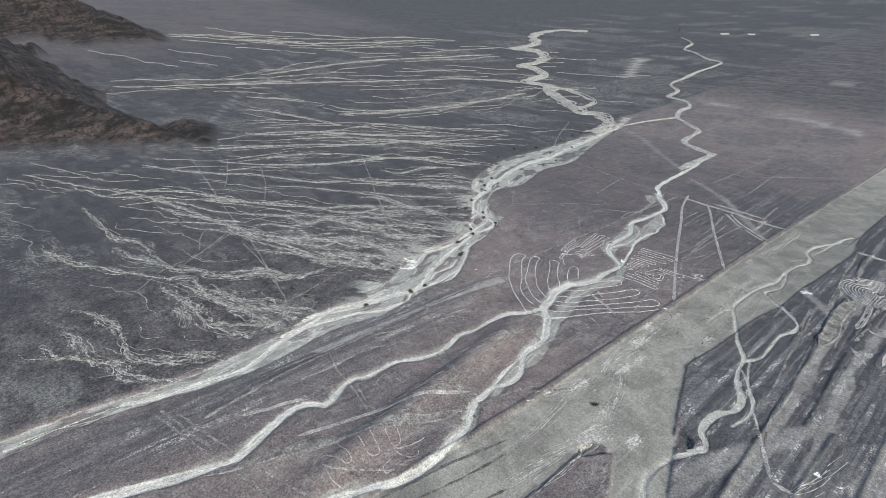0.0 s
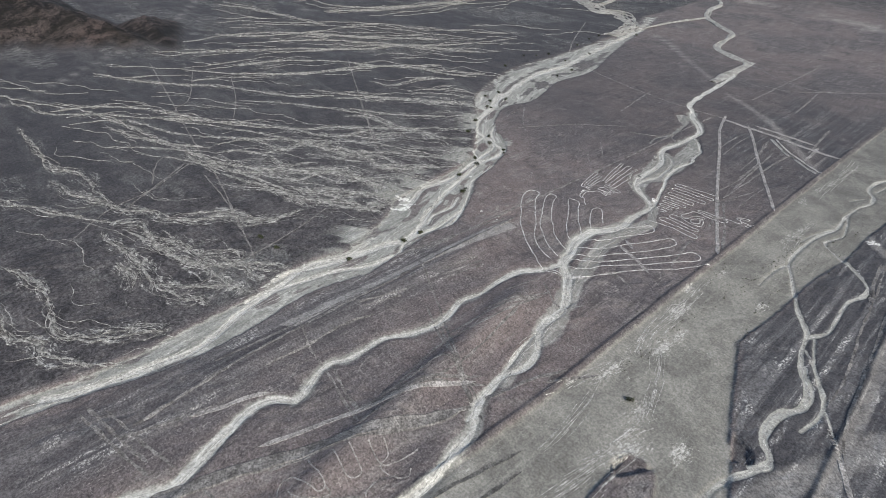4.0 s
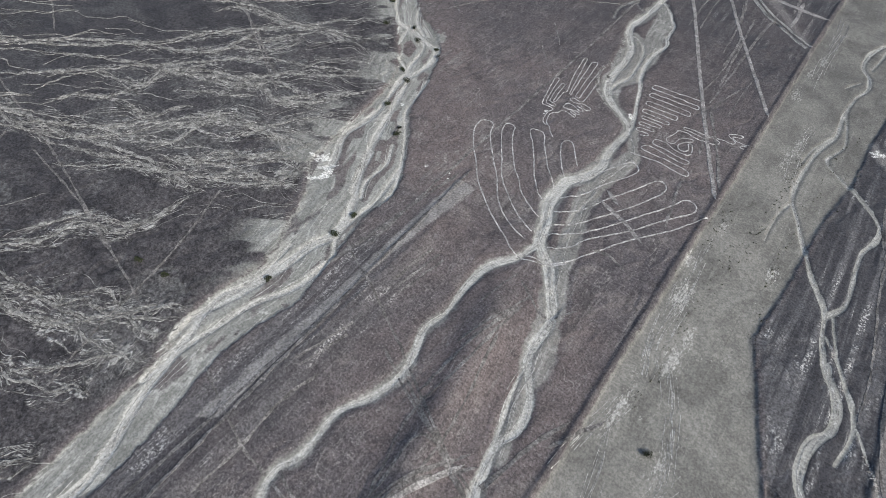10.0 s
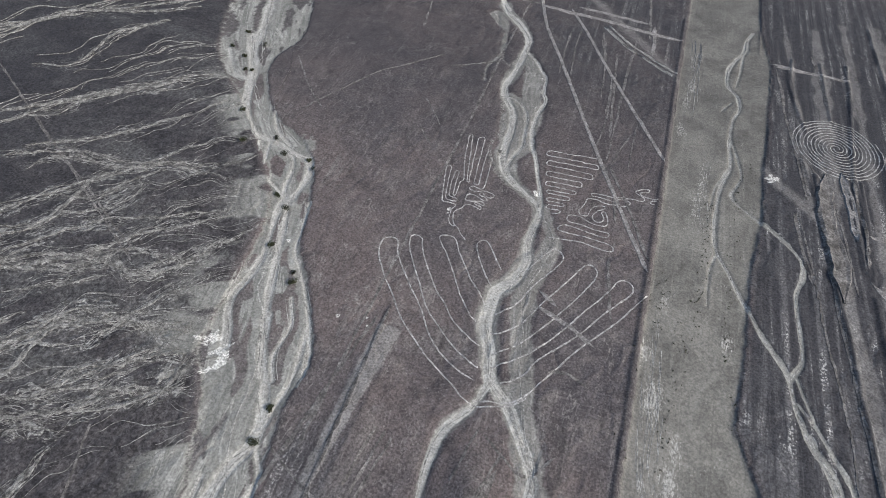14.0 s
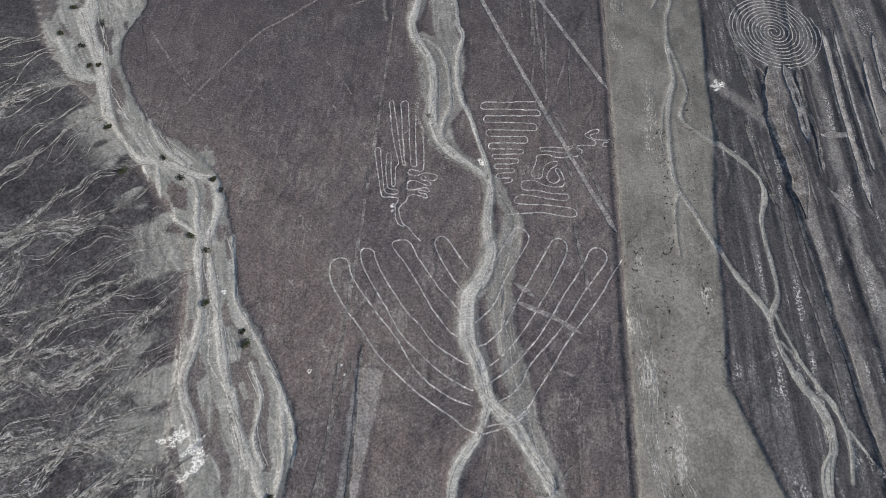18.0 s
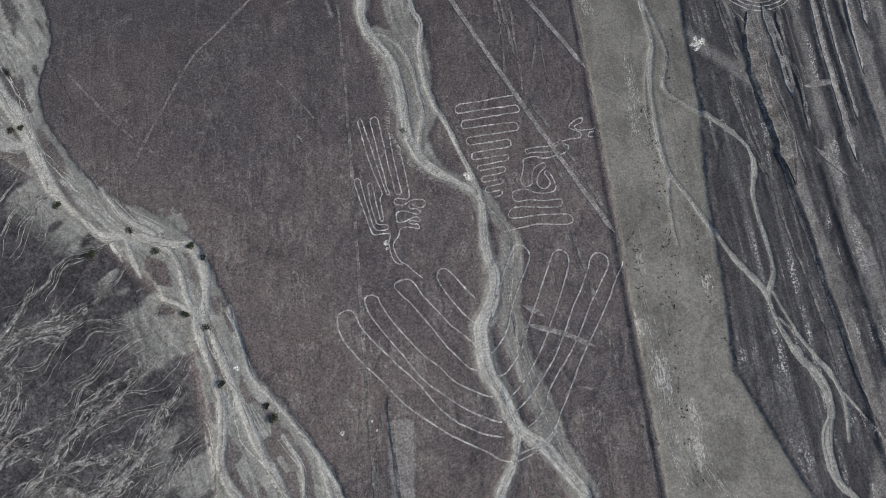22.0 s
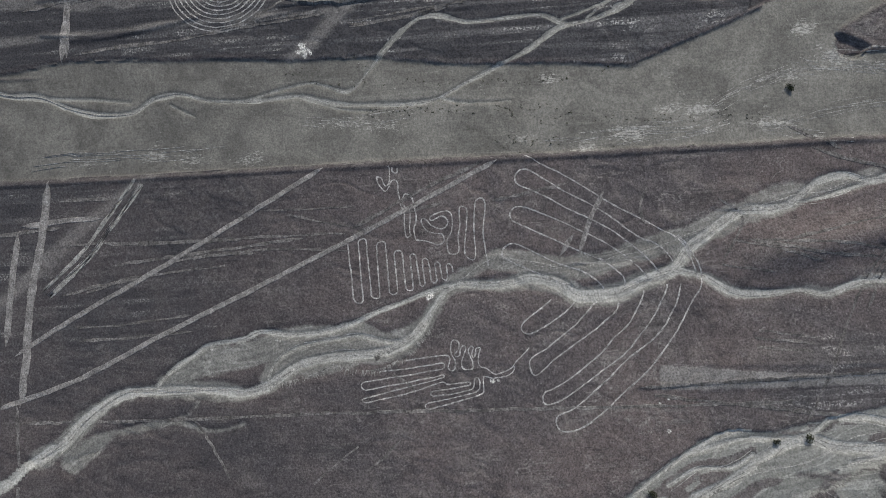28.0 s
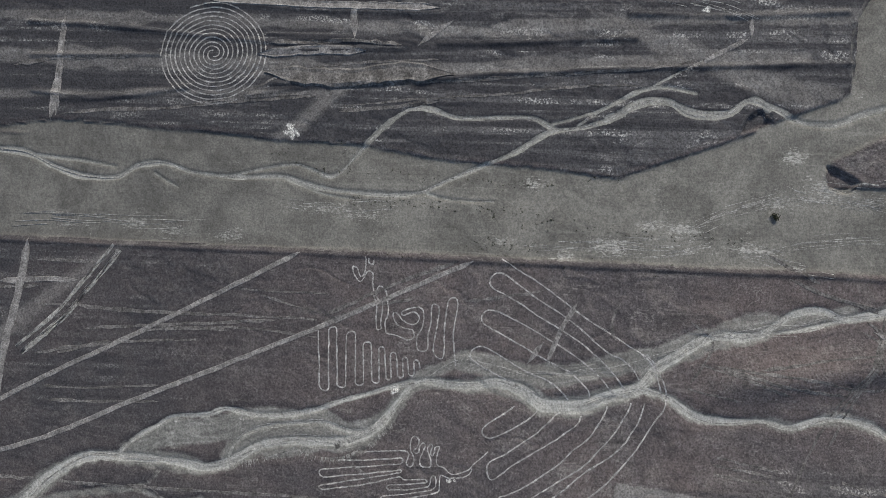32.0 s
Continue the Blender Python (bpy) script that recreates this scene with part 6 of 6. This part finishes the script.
    ob = part("cleared_line", ribbon(pts, hw, 0.7, seed=100 + k, berm=0.04, ragged=0.14 if hw > 0.75 else 0.75, rate=0.3, washed=True), TRACK if 0.75 < hw < 2.0 else OLD)
    tagged(ob, label, "track", "cleared lines")

for k, (pts, hw) in enumerate(((P_FU1, 0.5), (P_FU2, 0.4), (P_FU3, 0.4))):
    ob = part("furrow", ribbon(pts, hw, 0.7, seed=260 + k, berm=0.12, ragged=0.95, rate=0.25, washed=True), DARK)
    tagged(ob, "long low bank of dark gravel on the grey flat", "furrow", "furrows on the flat")

for k, (pts, hw, much) in enumerate(((P_BAND_A, 3.4, OLD), (P_BAND_B, 1.6, TRACK), (P_BAND_C, 1.5, TRACK), (P_BAND_D, 0.9, TRACK), (P_BAND_E, 0.9, TRACK), (P_BAND_F, 1.0, TRACK))):
    ob = part("gravel_band", ribbon(pts, hw, 0.7, seed=290 + k, berm=0.18, ragged=0.16, rate=0.3), much)
    tagged(ob, "long pale band of raked gravel with low banks", "gravel band", "bands of raked gravel")

# ---- rills of the alluvial fan ----


class Strips:
    """Many narrow ground-hugging strips in one mesh."""

    def __init__(self):
        self.v, self.f, self.n = [], [], 0

    def add(self, c, half, lift=0.07, levee=0.0):
        if len(c) < 3:
            return
        i = np.clip(np.searchsorted(XS, c[:, 0]), 0, len(XS) - 1)
        j = np.clip(np.searchsorted(YS, c[:, 1]), 0, len(YS) - 1)
        if (hill[i, j] > 0).any():
            return
        d = np.gradient(c, axis=0)
        d /= np.maximum(np.hypot(d[:, 0], d[:, 1]), 1e-6)[:, None]
        n = np.stack([-d[:, 1], d[:, 0]], 1) * np.asarray(half)[:, None]
        rows = []
        half = np.asarray(half)
        rim = np.minimum(half, 0.8) * 0.35
        shape = ((-1, -0.05, 0), (0, lift, 1), (1, -0.05, 0))
        if levee:                                # cobbles heaped along both sides
            shape = ((-1.5, -0.08, 0), (-0.9, levee, 1), (0, lift * 0.5, 0), (0.9, levee, 1), (1.5, -0.08, 0))
        for off, up, crest in shape:
            q = c + n * off
            far = np.maximum(np.hypot(q[:, 0], q[:, 1]) - 180, 0) * 0.0012
            rows.append(np.column_stack([q, ground_height(q[:, 0], q[:, 1]) + up + rim * crest + far * (abs(off) < 1) + far * 0.5]))
        k = len(rows)
        self.v.append(np.stack(rows, 1).reshape(-1, 3))
        i = np.arange(len(c) - 1)[:, None] * k + self.n
        self.f.append(np.concatenate([np.hstack([i + j, i + k + j, i + k + j + 1, i + j + 1]) for j in range(k - 1)]))
        self.n += len(c) * k

    def mesh(self, name):
        v, f = np.vstack(self.v), np.vstack(self.f)
        me = bpy.data.meshes.new(name)
        me.vertices.add(len(v))
        me.vertices.foreach_set("co", v.astype(np.float32).ravel())
        me.loops.add(f.size)
        me.loops.foreach_set("vertex_index", f.astype(np.int32).ravel())
        me.polygons.add(len(f))
        me.polygons.foreach_set("loop_start", np.arange(0, f.size, 4, dtype=np.int32))
        me.update(calc_edges=True)
        return me


strips = Strips()
rng = np.random.default_rng(5)
field_p, field_d = [], []
for k, g in enumerate(GUIDES):
    c = smooth(g, 0.9)
    d = np.gradient(c, axis=0)
    d /= np.hypot(d[:, 0], d[:, 1])[:, None]
    field_p.append(c[::10])
    field_d.append(d[::10])
    n = np.stack([-d[:, 1], d[:, 0]], 1)
    s = np.arange(len(c)) * 0.9
    far = 1 + max(0, np.hypot(*c.mean(0)) - 200) / 220
    for j in range(3 if k < 14 or far > 1.6 else 5):
        off = (value_noise(s / (8 + 3 * j) / far, s * 0 + k * 7 + j * 1.7, 400 + j) - 0.5) * (1.5 + 2.4 * j) * far
        off += (value_noise(s / 3.2 / far, s * 0 + k * 3 + j, 410 + j) - 0.5) * 1.6 * far + (value_noise(s / 1.7, s * 0 + k + j * 5, 415 + j) - 0.5) * 0.5
        w = (0.40, 0.26, 0.20, 0.18, 0.16)[j] * far ** 0.15 * (0.1 + 1.5 * value_noise(s / 6 / far, s * 0 + j, 420 + k))
        a = 0 if j < 1 else int(rng.uniform(0, 0.5) * len(c))
        e = len(c) if j < 2 else int(rng.uniform(0.5, 1.0) * len(c))
        run_in = np.arange(e - a)
        w = w[a:e] * np.clip(np.minimum(run_in, run_in[::-1]) / 14, 0, 1)
        strips.add((c + n * off[:, None])[a:e], w, levee=0.16 if j < 2 else 0.0)
field_p, field_d = np.vstack(field_p), np.vstack(field_d)
# lesser threads that follow the same slope, join and part
MANY = 420
pick = rng.integers(0, len(field_p), MANY)
at = field_p[pick] + rng.normal(0, 1, (MANY, 2)) * (6 + np.maximum(np.hypot(*field_p[pick].T) - 150, 0)[:, None] * 0.10)
by = rng.uniform(-70, 140, 150)
bank = np.stack([np.interp(by, [p[1] for p in MAIN_WEST[::-1]], [p[0] for p in MAIN_WEST[::-1]]) - rng.uniform(4, 60, 150), by], 1)
at = np.vstack([at, bank])
trail = [at.copy()]
for k in range(60):
    gap2 = ((at[:, None, :] - field_p[None]) ** 2).sum(-1)
    w = np.exp(-gap2 / (2 * 18.0 ** 2)) + 1e-9
    d = (w[..., None] * field_d[None]).sum(1)
    a = np.arctan2(d[:, 1], d[:, 0]) + (fbm(at[:, 0], at[:, 1], 0.11, 4, 33) - 0.5) * 3.4
    a = np.where(w.max(1) < 1e-6, radians(36) + (fbm(at[:, 0], at[:, 1], 0.05, 3, 35) - 0.5) * 2.5, a)
    at = at + np.stack([np.cos(a), np.sin(a)], 1) * (0.9 * (1 + np.maximum(np.hypot(at[:, 0], at[:, 1]) - 200, 0) / 220))[:, None]
    trail.append(at.copy())
trail = np.stack(trail, 1)
edge_x = np.array([p[0] for p in MAIN_WEST[::-1]])
edge_y = np.array([p[1] for p in MAIN_WEST[::-1]])
for c in trail:
    keep = c[:, 0] < np.interp(c[:, 1], edge_y, edge_x) + 3
    c = c[:int(np.argmin(keep)) if not keep.all() else len(c)][:rng.integers(16, 60)]
    far = 1 + max(0, np.hypot(*c.mean(0)) - 200) / 220 if len(c) else 1
    s = np.linspace(0, 1, len(c))
    strips.add(c, rng.uniform(0.10, 0.26) * far ** 0.15 * np.sin(np.pi * np.clip(s * 0.9 + 0.08, 0, 1)) ** 0.5 * (0.5 + value_noise(s * 9, s * 0 + c[0, 0] if len(c) else s, 44)))
rills = part("rills", strips.mesh("rills"), RILL)
tagged(rills, "braided rills of pale silt over dark gravel", "rill", kind="stuff")

# the rivers far upstream
for pts, wide, spread, many, label in (
        (P_MID_FAR, 1.0, 7, 5, "distant winding dry river bed of pale silt"),
        (P_MAIN_FAR, 1.0, 28, 14, "distant braided dry river bed of pale sand"),
        (P_MAIN_FAR_C, 0.8, 14, 6, "distant braided dry river bed of pale sand"),
        (P_LINK_FAR, 0.7, 4, 3, "distant dry stream bed of pale sand")):
    strips = Strips()
    c = smooth(pts, 4)
    d = np.gradient(c, axis=0)
    d /= np.hypot(d[:, 0], d[:, 1])[:, None]
    n = np.stack([-d[:, 1], d[:, 0]], 1)
    s = np.arange(len(c)) * 4.0
    for j in range(many):
        off = (value_noise(s / 60, s * 0 + j * 2.7, 540 + j) - 0.5) * spread + (value_noise(s / 22, s * 0 + j, 545 + j) - 0.5) * spread * 0.5
        strips.add(c + n * off[:, None], wide * (0.3 + 1.4 * value_noise(s / 35, s * 0 + j, 550)) * (1 + s * 0.0007), 0.5)
    tagged(part("river_bed_far", strips.mesh("river_bed_far"), BED), label, "river bed", kind="structure")

# threads of pale silt in the river beds
for name, label, many, wide, spread, guides in (
        ("main_threads", "braided threads of pale silt in the wide river bed", 2, 0.16, 6.0,
         (P_MM1, P_MM5, P_MM6, P_MM7, P_MM9, P_MM10, P_MM11, P_MM13, P_MM15, P_CH_E, P_MAIN_MID)),
        ("middle_threads", "fine threads of pale silt in the winding river bed", 3, 0.12, 3.4,
         (P_MID_MAIN, P_MID_UPPER, P_MID_LOOP, P_MID_BAND, P_MID_BAR, P_ARM_LEFT, P_ARM_RIGHT, P_ARM_RIGHT_B, P_ARM_SOFT, P_ARM_RIGHT_D)),
        ("side_threads", "fine threads of pale sand in the narrow stream bed", 2, 0.12, 1.2, (P_SIDE_MAIN, P_SIDE_UP, P_SIDE_LOW))):
    strips = Strips()
    for k, g in enumerate(guides):
        c = smooth(g, 1.0)
        d = np.gradient(c, axis=0)
        d /= np.hypot(d[:, 0], d[:, 1])[:, None]
        n = np.stack([-d[:, 1], d[:, 0]], 1)
        s = np.arange(len(c)) * 1.0
        for j in range(many):
            off = (value_noise(s / (16 + 4 * (j % 3)), s * 0 + k * 7 + j * 2.7, 500 + j) - 0.5) * spread * (0.7 + 0.25 * j)
            off += (value_noise(s / 5.0, s * 0 + k * 3 + j, 510 + j) - 0.5) * spread * 0.16
            w = wide * (1.7 if j == 0 else 1.0) * (0.2 + 1.5 * value_noise(s / 8, s * 0 + j, 520 + k))
            a = int(rng.uniform(0, 0.6) * len(c)) if j > 1 else 0
            e = min(len(c), a + int(rng.uniform(0.15, 0.6) * len(c))) if j > 1 else len(c)
            q = c + n * off[:, None]
            if name == "main_threads":
                keep = (q[:, 0] > np.interp(q[:, 1], edge_y, edge_x) - 1) & (q[:, 0] < np.interp(q[:, 1], [p[1] for p in MAIN_EAST[::-1]], [p[0] for p in MAIN_EAST[::-1]]) - 0.5)
                w = w * keep
            strips.add(q[a:e], w[a:e], 0.06)
    tagged(part(name, strips.mesh(name), THREAD), label, "river bed", kind="stuff")

# wheel marks brushed over the flat
strips = Strips()
for g in (P_TT1, P_TT2, P_TT3, P_TT4, P_TT5, P_TT6, P_TT8, P_TT9, P_TT10, P_TT11, P_TW1, P_TW2, P_TW3):
    c = smooth(g, 0.8)
    d = np.gradient(c, axis=0)
    d /= np.hypot(d[:, 0], d[:, 1])[:, None]
    n = np.stack([-d[:, 1], d[:, 0]], 1)
    s = np.arange(len(c))
    for j in range(14):
        a = int(rng.uniform(0, 0.8) * len(c))
        e = min(len(c), a + int(rng.uniform(0.1, 0.5) * len(c)))
        off = rng.normal(0, 1.6) + (value_noise(s / 20, s * 0 + j, 600) - 0.5) * 1.5
        strips.add((c + n * off[:, None])[a:e], (0.05 + 0.17 * value_noise(s / 3, s * 0 + j, 601))[a:e], 0.05)
for off in (-2.0, -1.4, 1.5, 2.1):          # chalk thrown up along an old road
    c = smooth(P_CHALK_ROAD, 0.7)
    d = np.gradient(c, axis=0)
    d /= np.hypot(d[:, 0], d[:, 1])[:, None]
    s = np.arange(len(c))
    for j in range(4):
        w = np.maximum(0, 0.6 * (value_noise(s / 6, s * 0 + j * 3 + off, 640) - 0.45)) * 1.6
        strips.add(c + np.stack([-d[:, 1], d[:, 0]], 1) * (off + rng.normal(0, 0.3)), w, 0.05)
tagged(part("wheel_marks", strips.mesh("wheel_marks"), THREAD), "pale wheel marks brushed across the grey flat", "wheel marks", kind="stuff")

# short gullies eaten into the river's bank
strips = Strips()
for pts, side, count in ((P_TEETH_A, -1, 120), (P_TEETH_B, -1, 60), (P_TEETH_C, 1, 40)):
    c = smooth(pts, 0.5)
    d = np.gradient(c, axis=0)
    d /= np.hypot(d[:, 0], d[:, 1])[:, None]
    for k in range(count):
        i = rng.integers(0, len(c))
        way = np.array([-d[i, 1], d[i, 0]]) * side + d[i] * rng.normal(0, 0.35)
        size = rng.uniform(0.6, 2.6) * (0.5 + value_noise(np.array([i * 0.05]), np.array([0.5]), 91)[0])
        t = np.linspace(-0.4, size, 7)[:, None]
        strips.add(c[i] + way * t + rng.normal(0, 0.05, (7, 2)), np.linspace(0.32, 0.05, 7))
teeth = part("bank_gullies", strips.mesh("bank_gullies"), RILL)
tagged(teeth, "short pale gullies along the eroded river bank", "gully", kind="stuff")

# ---- bushes ----


def bush(spread, tall, seed):
    rnd = random.Random(seed)
    ob = thing("bush", "dark scrubby desert bush rooted in pale sand", "bush", "bushes in the river bed")
    bm = bmesh.new()
    for k in range(5):
        a = k * 1.256 + rnd.random()
        tip = Vector((math.cos(a) * spread * 0.3, math.sin(a) * spread * 0.3, tall * 0.6))
        r = bmesh.ops.create_cone(bm, segments=5, radius1=0.09, radius2=0.03, depth=1.0, cap_ends=True)
        m = Matrix.Translation(tip / 2) @ tip.to_track_quat("Z", "Y").to_matrix().to_4x4() @ Matrix.Diagonal((1, 1, tip.length, 1))
        bmesh.ops.transform(bm, matrix=m, verts=r["verts"])
    part("trunk", bm, BARK, ob)
    v, f = [], []
    lobes = [(rnd.uniform(-0.5, 0.5) * spread * 0.7, rnd.uniform(-0.5, 0.5) * spread * 0.7, tall * rnd.uniform(0.4, 0.75), spread * rnd.uniform(0.2, 0.34)) for _ in range(7)]
    for k in range(260):
        lx, ly, lz, lr = rnd.choice(lobes)
        q = Vector((rnd.gauss(0, 1), rnd.gauss(0, 1), rnd.gauss(0, 0.7)))
        q = q.normalized() * lr * rnd.uniform(0.5, 1.1)
        c = Vector((lx, ly, max(0.15, lz + q.z))) + Vector((q.x, q.y, 0))
        s = rnd.uniform(0.14, 0.32)
        ax = Vector((rnd.gauss(0, 1), rnd.gauss(0, 1), rnd.gauss(0, 1))).normalized()
        bx = ax.orthogonal().normalized()
        base = len(v)
        v += [c + ax * s, c + bx * s * 0.6, c - ax * s, c - bx * s * 0.6]
        f.append((base, base + 1, base + 2, base + 3))
    me = bpy.data.meshes.new("crown")
    me.from_pydata([tuple(p) for p in v], [], f)
    part("crown", me, LEAF, ob)
    return ob


kinds = [bush(2.6, 1.6, 1), bush(3.2, 2.0, 2), bush(2.0, 1.3, 3), bush(3.6, 2.3, 4)]
BUSHES = [(-202.5, 155.8), (-189.7, 148.2), (-178.9, 137.9), (-185.2, 162.6), (-162.8, 103), (-136.3, 89.7), (-114, 81.6), (-150.2, 82.1), (-116.5, 55.5), (-108.9, 49.2), (-104, 28.5), (-88.9, 18.7), (-86.8, 14.5), (-126.4, 80.1), (-109.3, 76), (-68.6, -34.9), (-68, -46.6), (-72.3, -78.2), (-103.4, -100.5), (-116.5, -102.5), (69.2, -51.6)]
FAR_BUSHES = [(-183, 137), (-202, 172), (-250, 235), (-265, 280), (-258, 294), (-253, 308), (-258, 368), (-267, 404), (-269, 426), (-230, 352), (-227, 304), (-202, 281), (-198, 252), (-288, 521), (-262, 486), (-242, 469), (-960, 528), (-957, 559), (-954, 489), (-933, 657), (-951, 635), (-952, 586), (-960, 515), (-941, 511), (-936, 638), (-950, 643), (-947, 534), (-937, 617), (-950, 662), (-942, 593)] + [(-777, 479), (-783, 473), (-704, 568), (-770, 487), (-712, 566), (-712, 556), (-773, 476), (-759, 497), (-821, 399), (-734, 550), (-829, 369), (-800, 423), (-779, 468), (-704, 590), (-812, 1554), (-778, 1581), (-805, 1522), (-815, 1526), (-743, 1624), (-861, 1505), (-750, 1582), (-833, 1525), (-839, 1512), (-851, 1482), (-723, 1583), (-746, 1562), (-684, 827), (-556, 706), (-620, 765), (-596, 743)] + [(-648, 792), (-628, 776), (-624, 768), (-645, 793), (-927, 988), (-954, 1246), (-940, 1074), (-960, 1323), (-938, 1046), (-928, 991), (-955, 1213), (-920, 978), (-915, 1031), (-921, 1003), (-993, 279), (-984, 288), (-1010, 255), (-1018, 245), (-1306, 1364), (-1258, 1628), (-1354, 1306), (-1337, 1395), (-1309, 1359), (-1354, 1360)]
rnd = random.Random(8)
for k, (x, y) in enumerate(BUSHES + FAR_BUSHES):
    z = float(ground_height(np.array([x]), np.array([y]))[0]) - 0.05
    m = pose(x, y, z, 0, 0, rnd.uniform(0, 360)) 
    if k < 4:
        kinds[k].matrix_world = m
    else:
        copy_thing(kinds[rnd.randrange(4)], m)


def shrub_mesh(seed):
    rnd = random.Random(seed)
    v, f = [], []
    for k in range(16):
        c = Vector((rnd.gauss(0, 0.16), rnd.gauss(0, 0.16), rnd.uniform(0.05, 0.35)))
        s = rnd.uniform(0.08, 0.18)
        ax = Vector((rnd.gauss(0, 1), rnd.gauss(0, 1), rnd.gauss(0, 1))).normalized()
        bx = ax.orthogonal().normalized()
        base = len(v)
        v += [c + ax * s, c + bx * s * 0.7, c - ax * s, c - bx * s * 0.7]
        f.append((base, base + 1, base + 2, base + 3))
    return v, f


# knee-high shrubs dotted along the flat
v, f = [], []
rnd = random.Random(12)
rows = [(71.8, 118.5, 67.9, 39.9, 70), (65.6, 60.0, 58.6, -40.8, 70), (55.5, 69.9, 53.2, 39.8, 30), (84.8, 146.1, 79.8, 60.1, 40), (77.8, 60.1, 83.3, 4.7, 30), (49.0, 120.1, 47.6, -20.4, 40), (90.0, 151.3, 93.5, 90.6, 20)]
for x0, y0, x1, y1, n in rows:
    for k in range(n):
        t = rnd.random()
        x, y = x0 + (x1 - x0) * t + rnd.gauss(0, 1.3), y0 + (y1 - y0) * t
        z = float(ground_height(np.array([x]), np.array([y]))[0])
        size = rnd.uniform(0.5, 1.3)
        vv, ff = shrub_mesh(k % 7)
        f += [tuple(i + len(v) for i in q) for q in ff]
        v += [(p.x * size + x, p.y * size + y, p.z * size + z) for p in vv]
me = bpy.data.meshes.new("shrubs")
me.from_pydata(v, [], f)
tagged(part("shrubs", me, LEAF), "small dark shrubs dotted over the grey flat", "shrub", kind="stuff")

# ---- far off: lookout tower, sheds ----


def beam(bm, a, b, r):
    a, b = Vector(a), Vector(b)
    res = bmesh.ops.create_cube(bm, size=1.0)
    d = b - a
    m = Matrix.Translation((a + b) / 2) @ d.to_track_quat("Z", "Y").to_matrix().to_4x4() @ Matrix.Diagonal((r * 2, r * 2, d.length, 1))
    bmesh.ops.transform(bm, matrix=m, verts=res["verts"])


def box(x0, y0, z0, x1, y1, z1):
    bm = bmesh.new()
    res = bmesh.ops.create_cube(bm, size=1.0)
    bmesh.ops.transform(bm, matrix=Matrix.Translation(((x0 + x1) / 2, (y0 + y1) / 2, (z0 + z1) / 2)) @ Matrix.Diagonal((x1 - x0, y1 - y0, z1 - z0, 1)), verts=res["verts"])
    return bm


def on_ground(x, y):
    return (x, y, float(ground_height(np.array([x]), np.array([y]))[0]))


tower = thing("lookout_tower", "tall dark steel lookout tower on the plain", "tower", at=on_ground(*(-722, 1612)))
for sx in (-2.2, 2.2):
    for sy in (-2.2, 2.2):
        bm = bmesh.new()
        beam(bm, (sx, sy, -1), (sx * 0.8, sy * 0.8, 19), 0.35)
        part("leg", bm, STEEL, tower)
for z in (6, 12, 18):
    part("platform", box(-2.8, -2.8, z, 2.8, 2.8, z + 0.4), STEEL, tower)
    for k in range(4):
        bm = bmesh.new()
        c = [(-2, -2), (2, -2), (2, 2), (-2, 2)]
        beam(bm, (*c[k], z - 6), (*c[(k + 1) % 4], z), 0.15)
        part("brace", bm, STEEL, tower)
part("roof", box(-3.2, -3.2, 21.0, 3.2, 3.2, 21.5), STEEL, tower)
for sx in (-2.4, 2.4):
    for sy in (-2.4, 2.4):
        bm = bmesh.new()
        beam(bm, (sx, sy, 18), (sx, sy, 21.2), 0.15)
        part("post", bm, STEEL, tower)
for x, y, l in [(-595, 1651, 24), (-529, 1686, 18), (-384, 1774, 22)]:
    shed = thing("shed", "long low white shed beside the distant road", "building", "sheds by the road", at=on_ground(x, y))
    shed.rotation_euler[2] = radians(42)
    part("wall", box(-l / 2, -5, -2, l / 2, 5, 3), PLASTER, shed)
    part("roof", box(-l / 2 - 0.6, -5.6, 3, l / 2 + 0.6, 5.6, 3.4), PLASTER, shed)
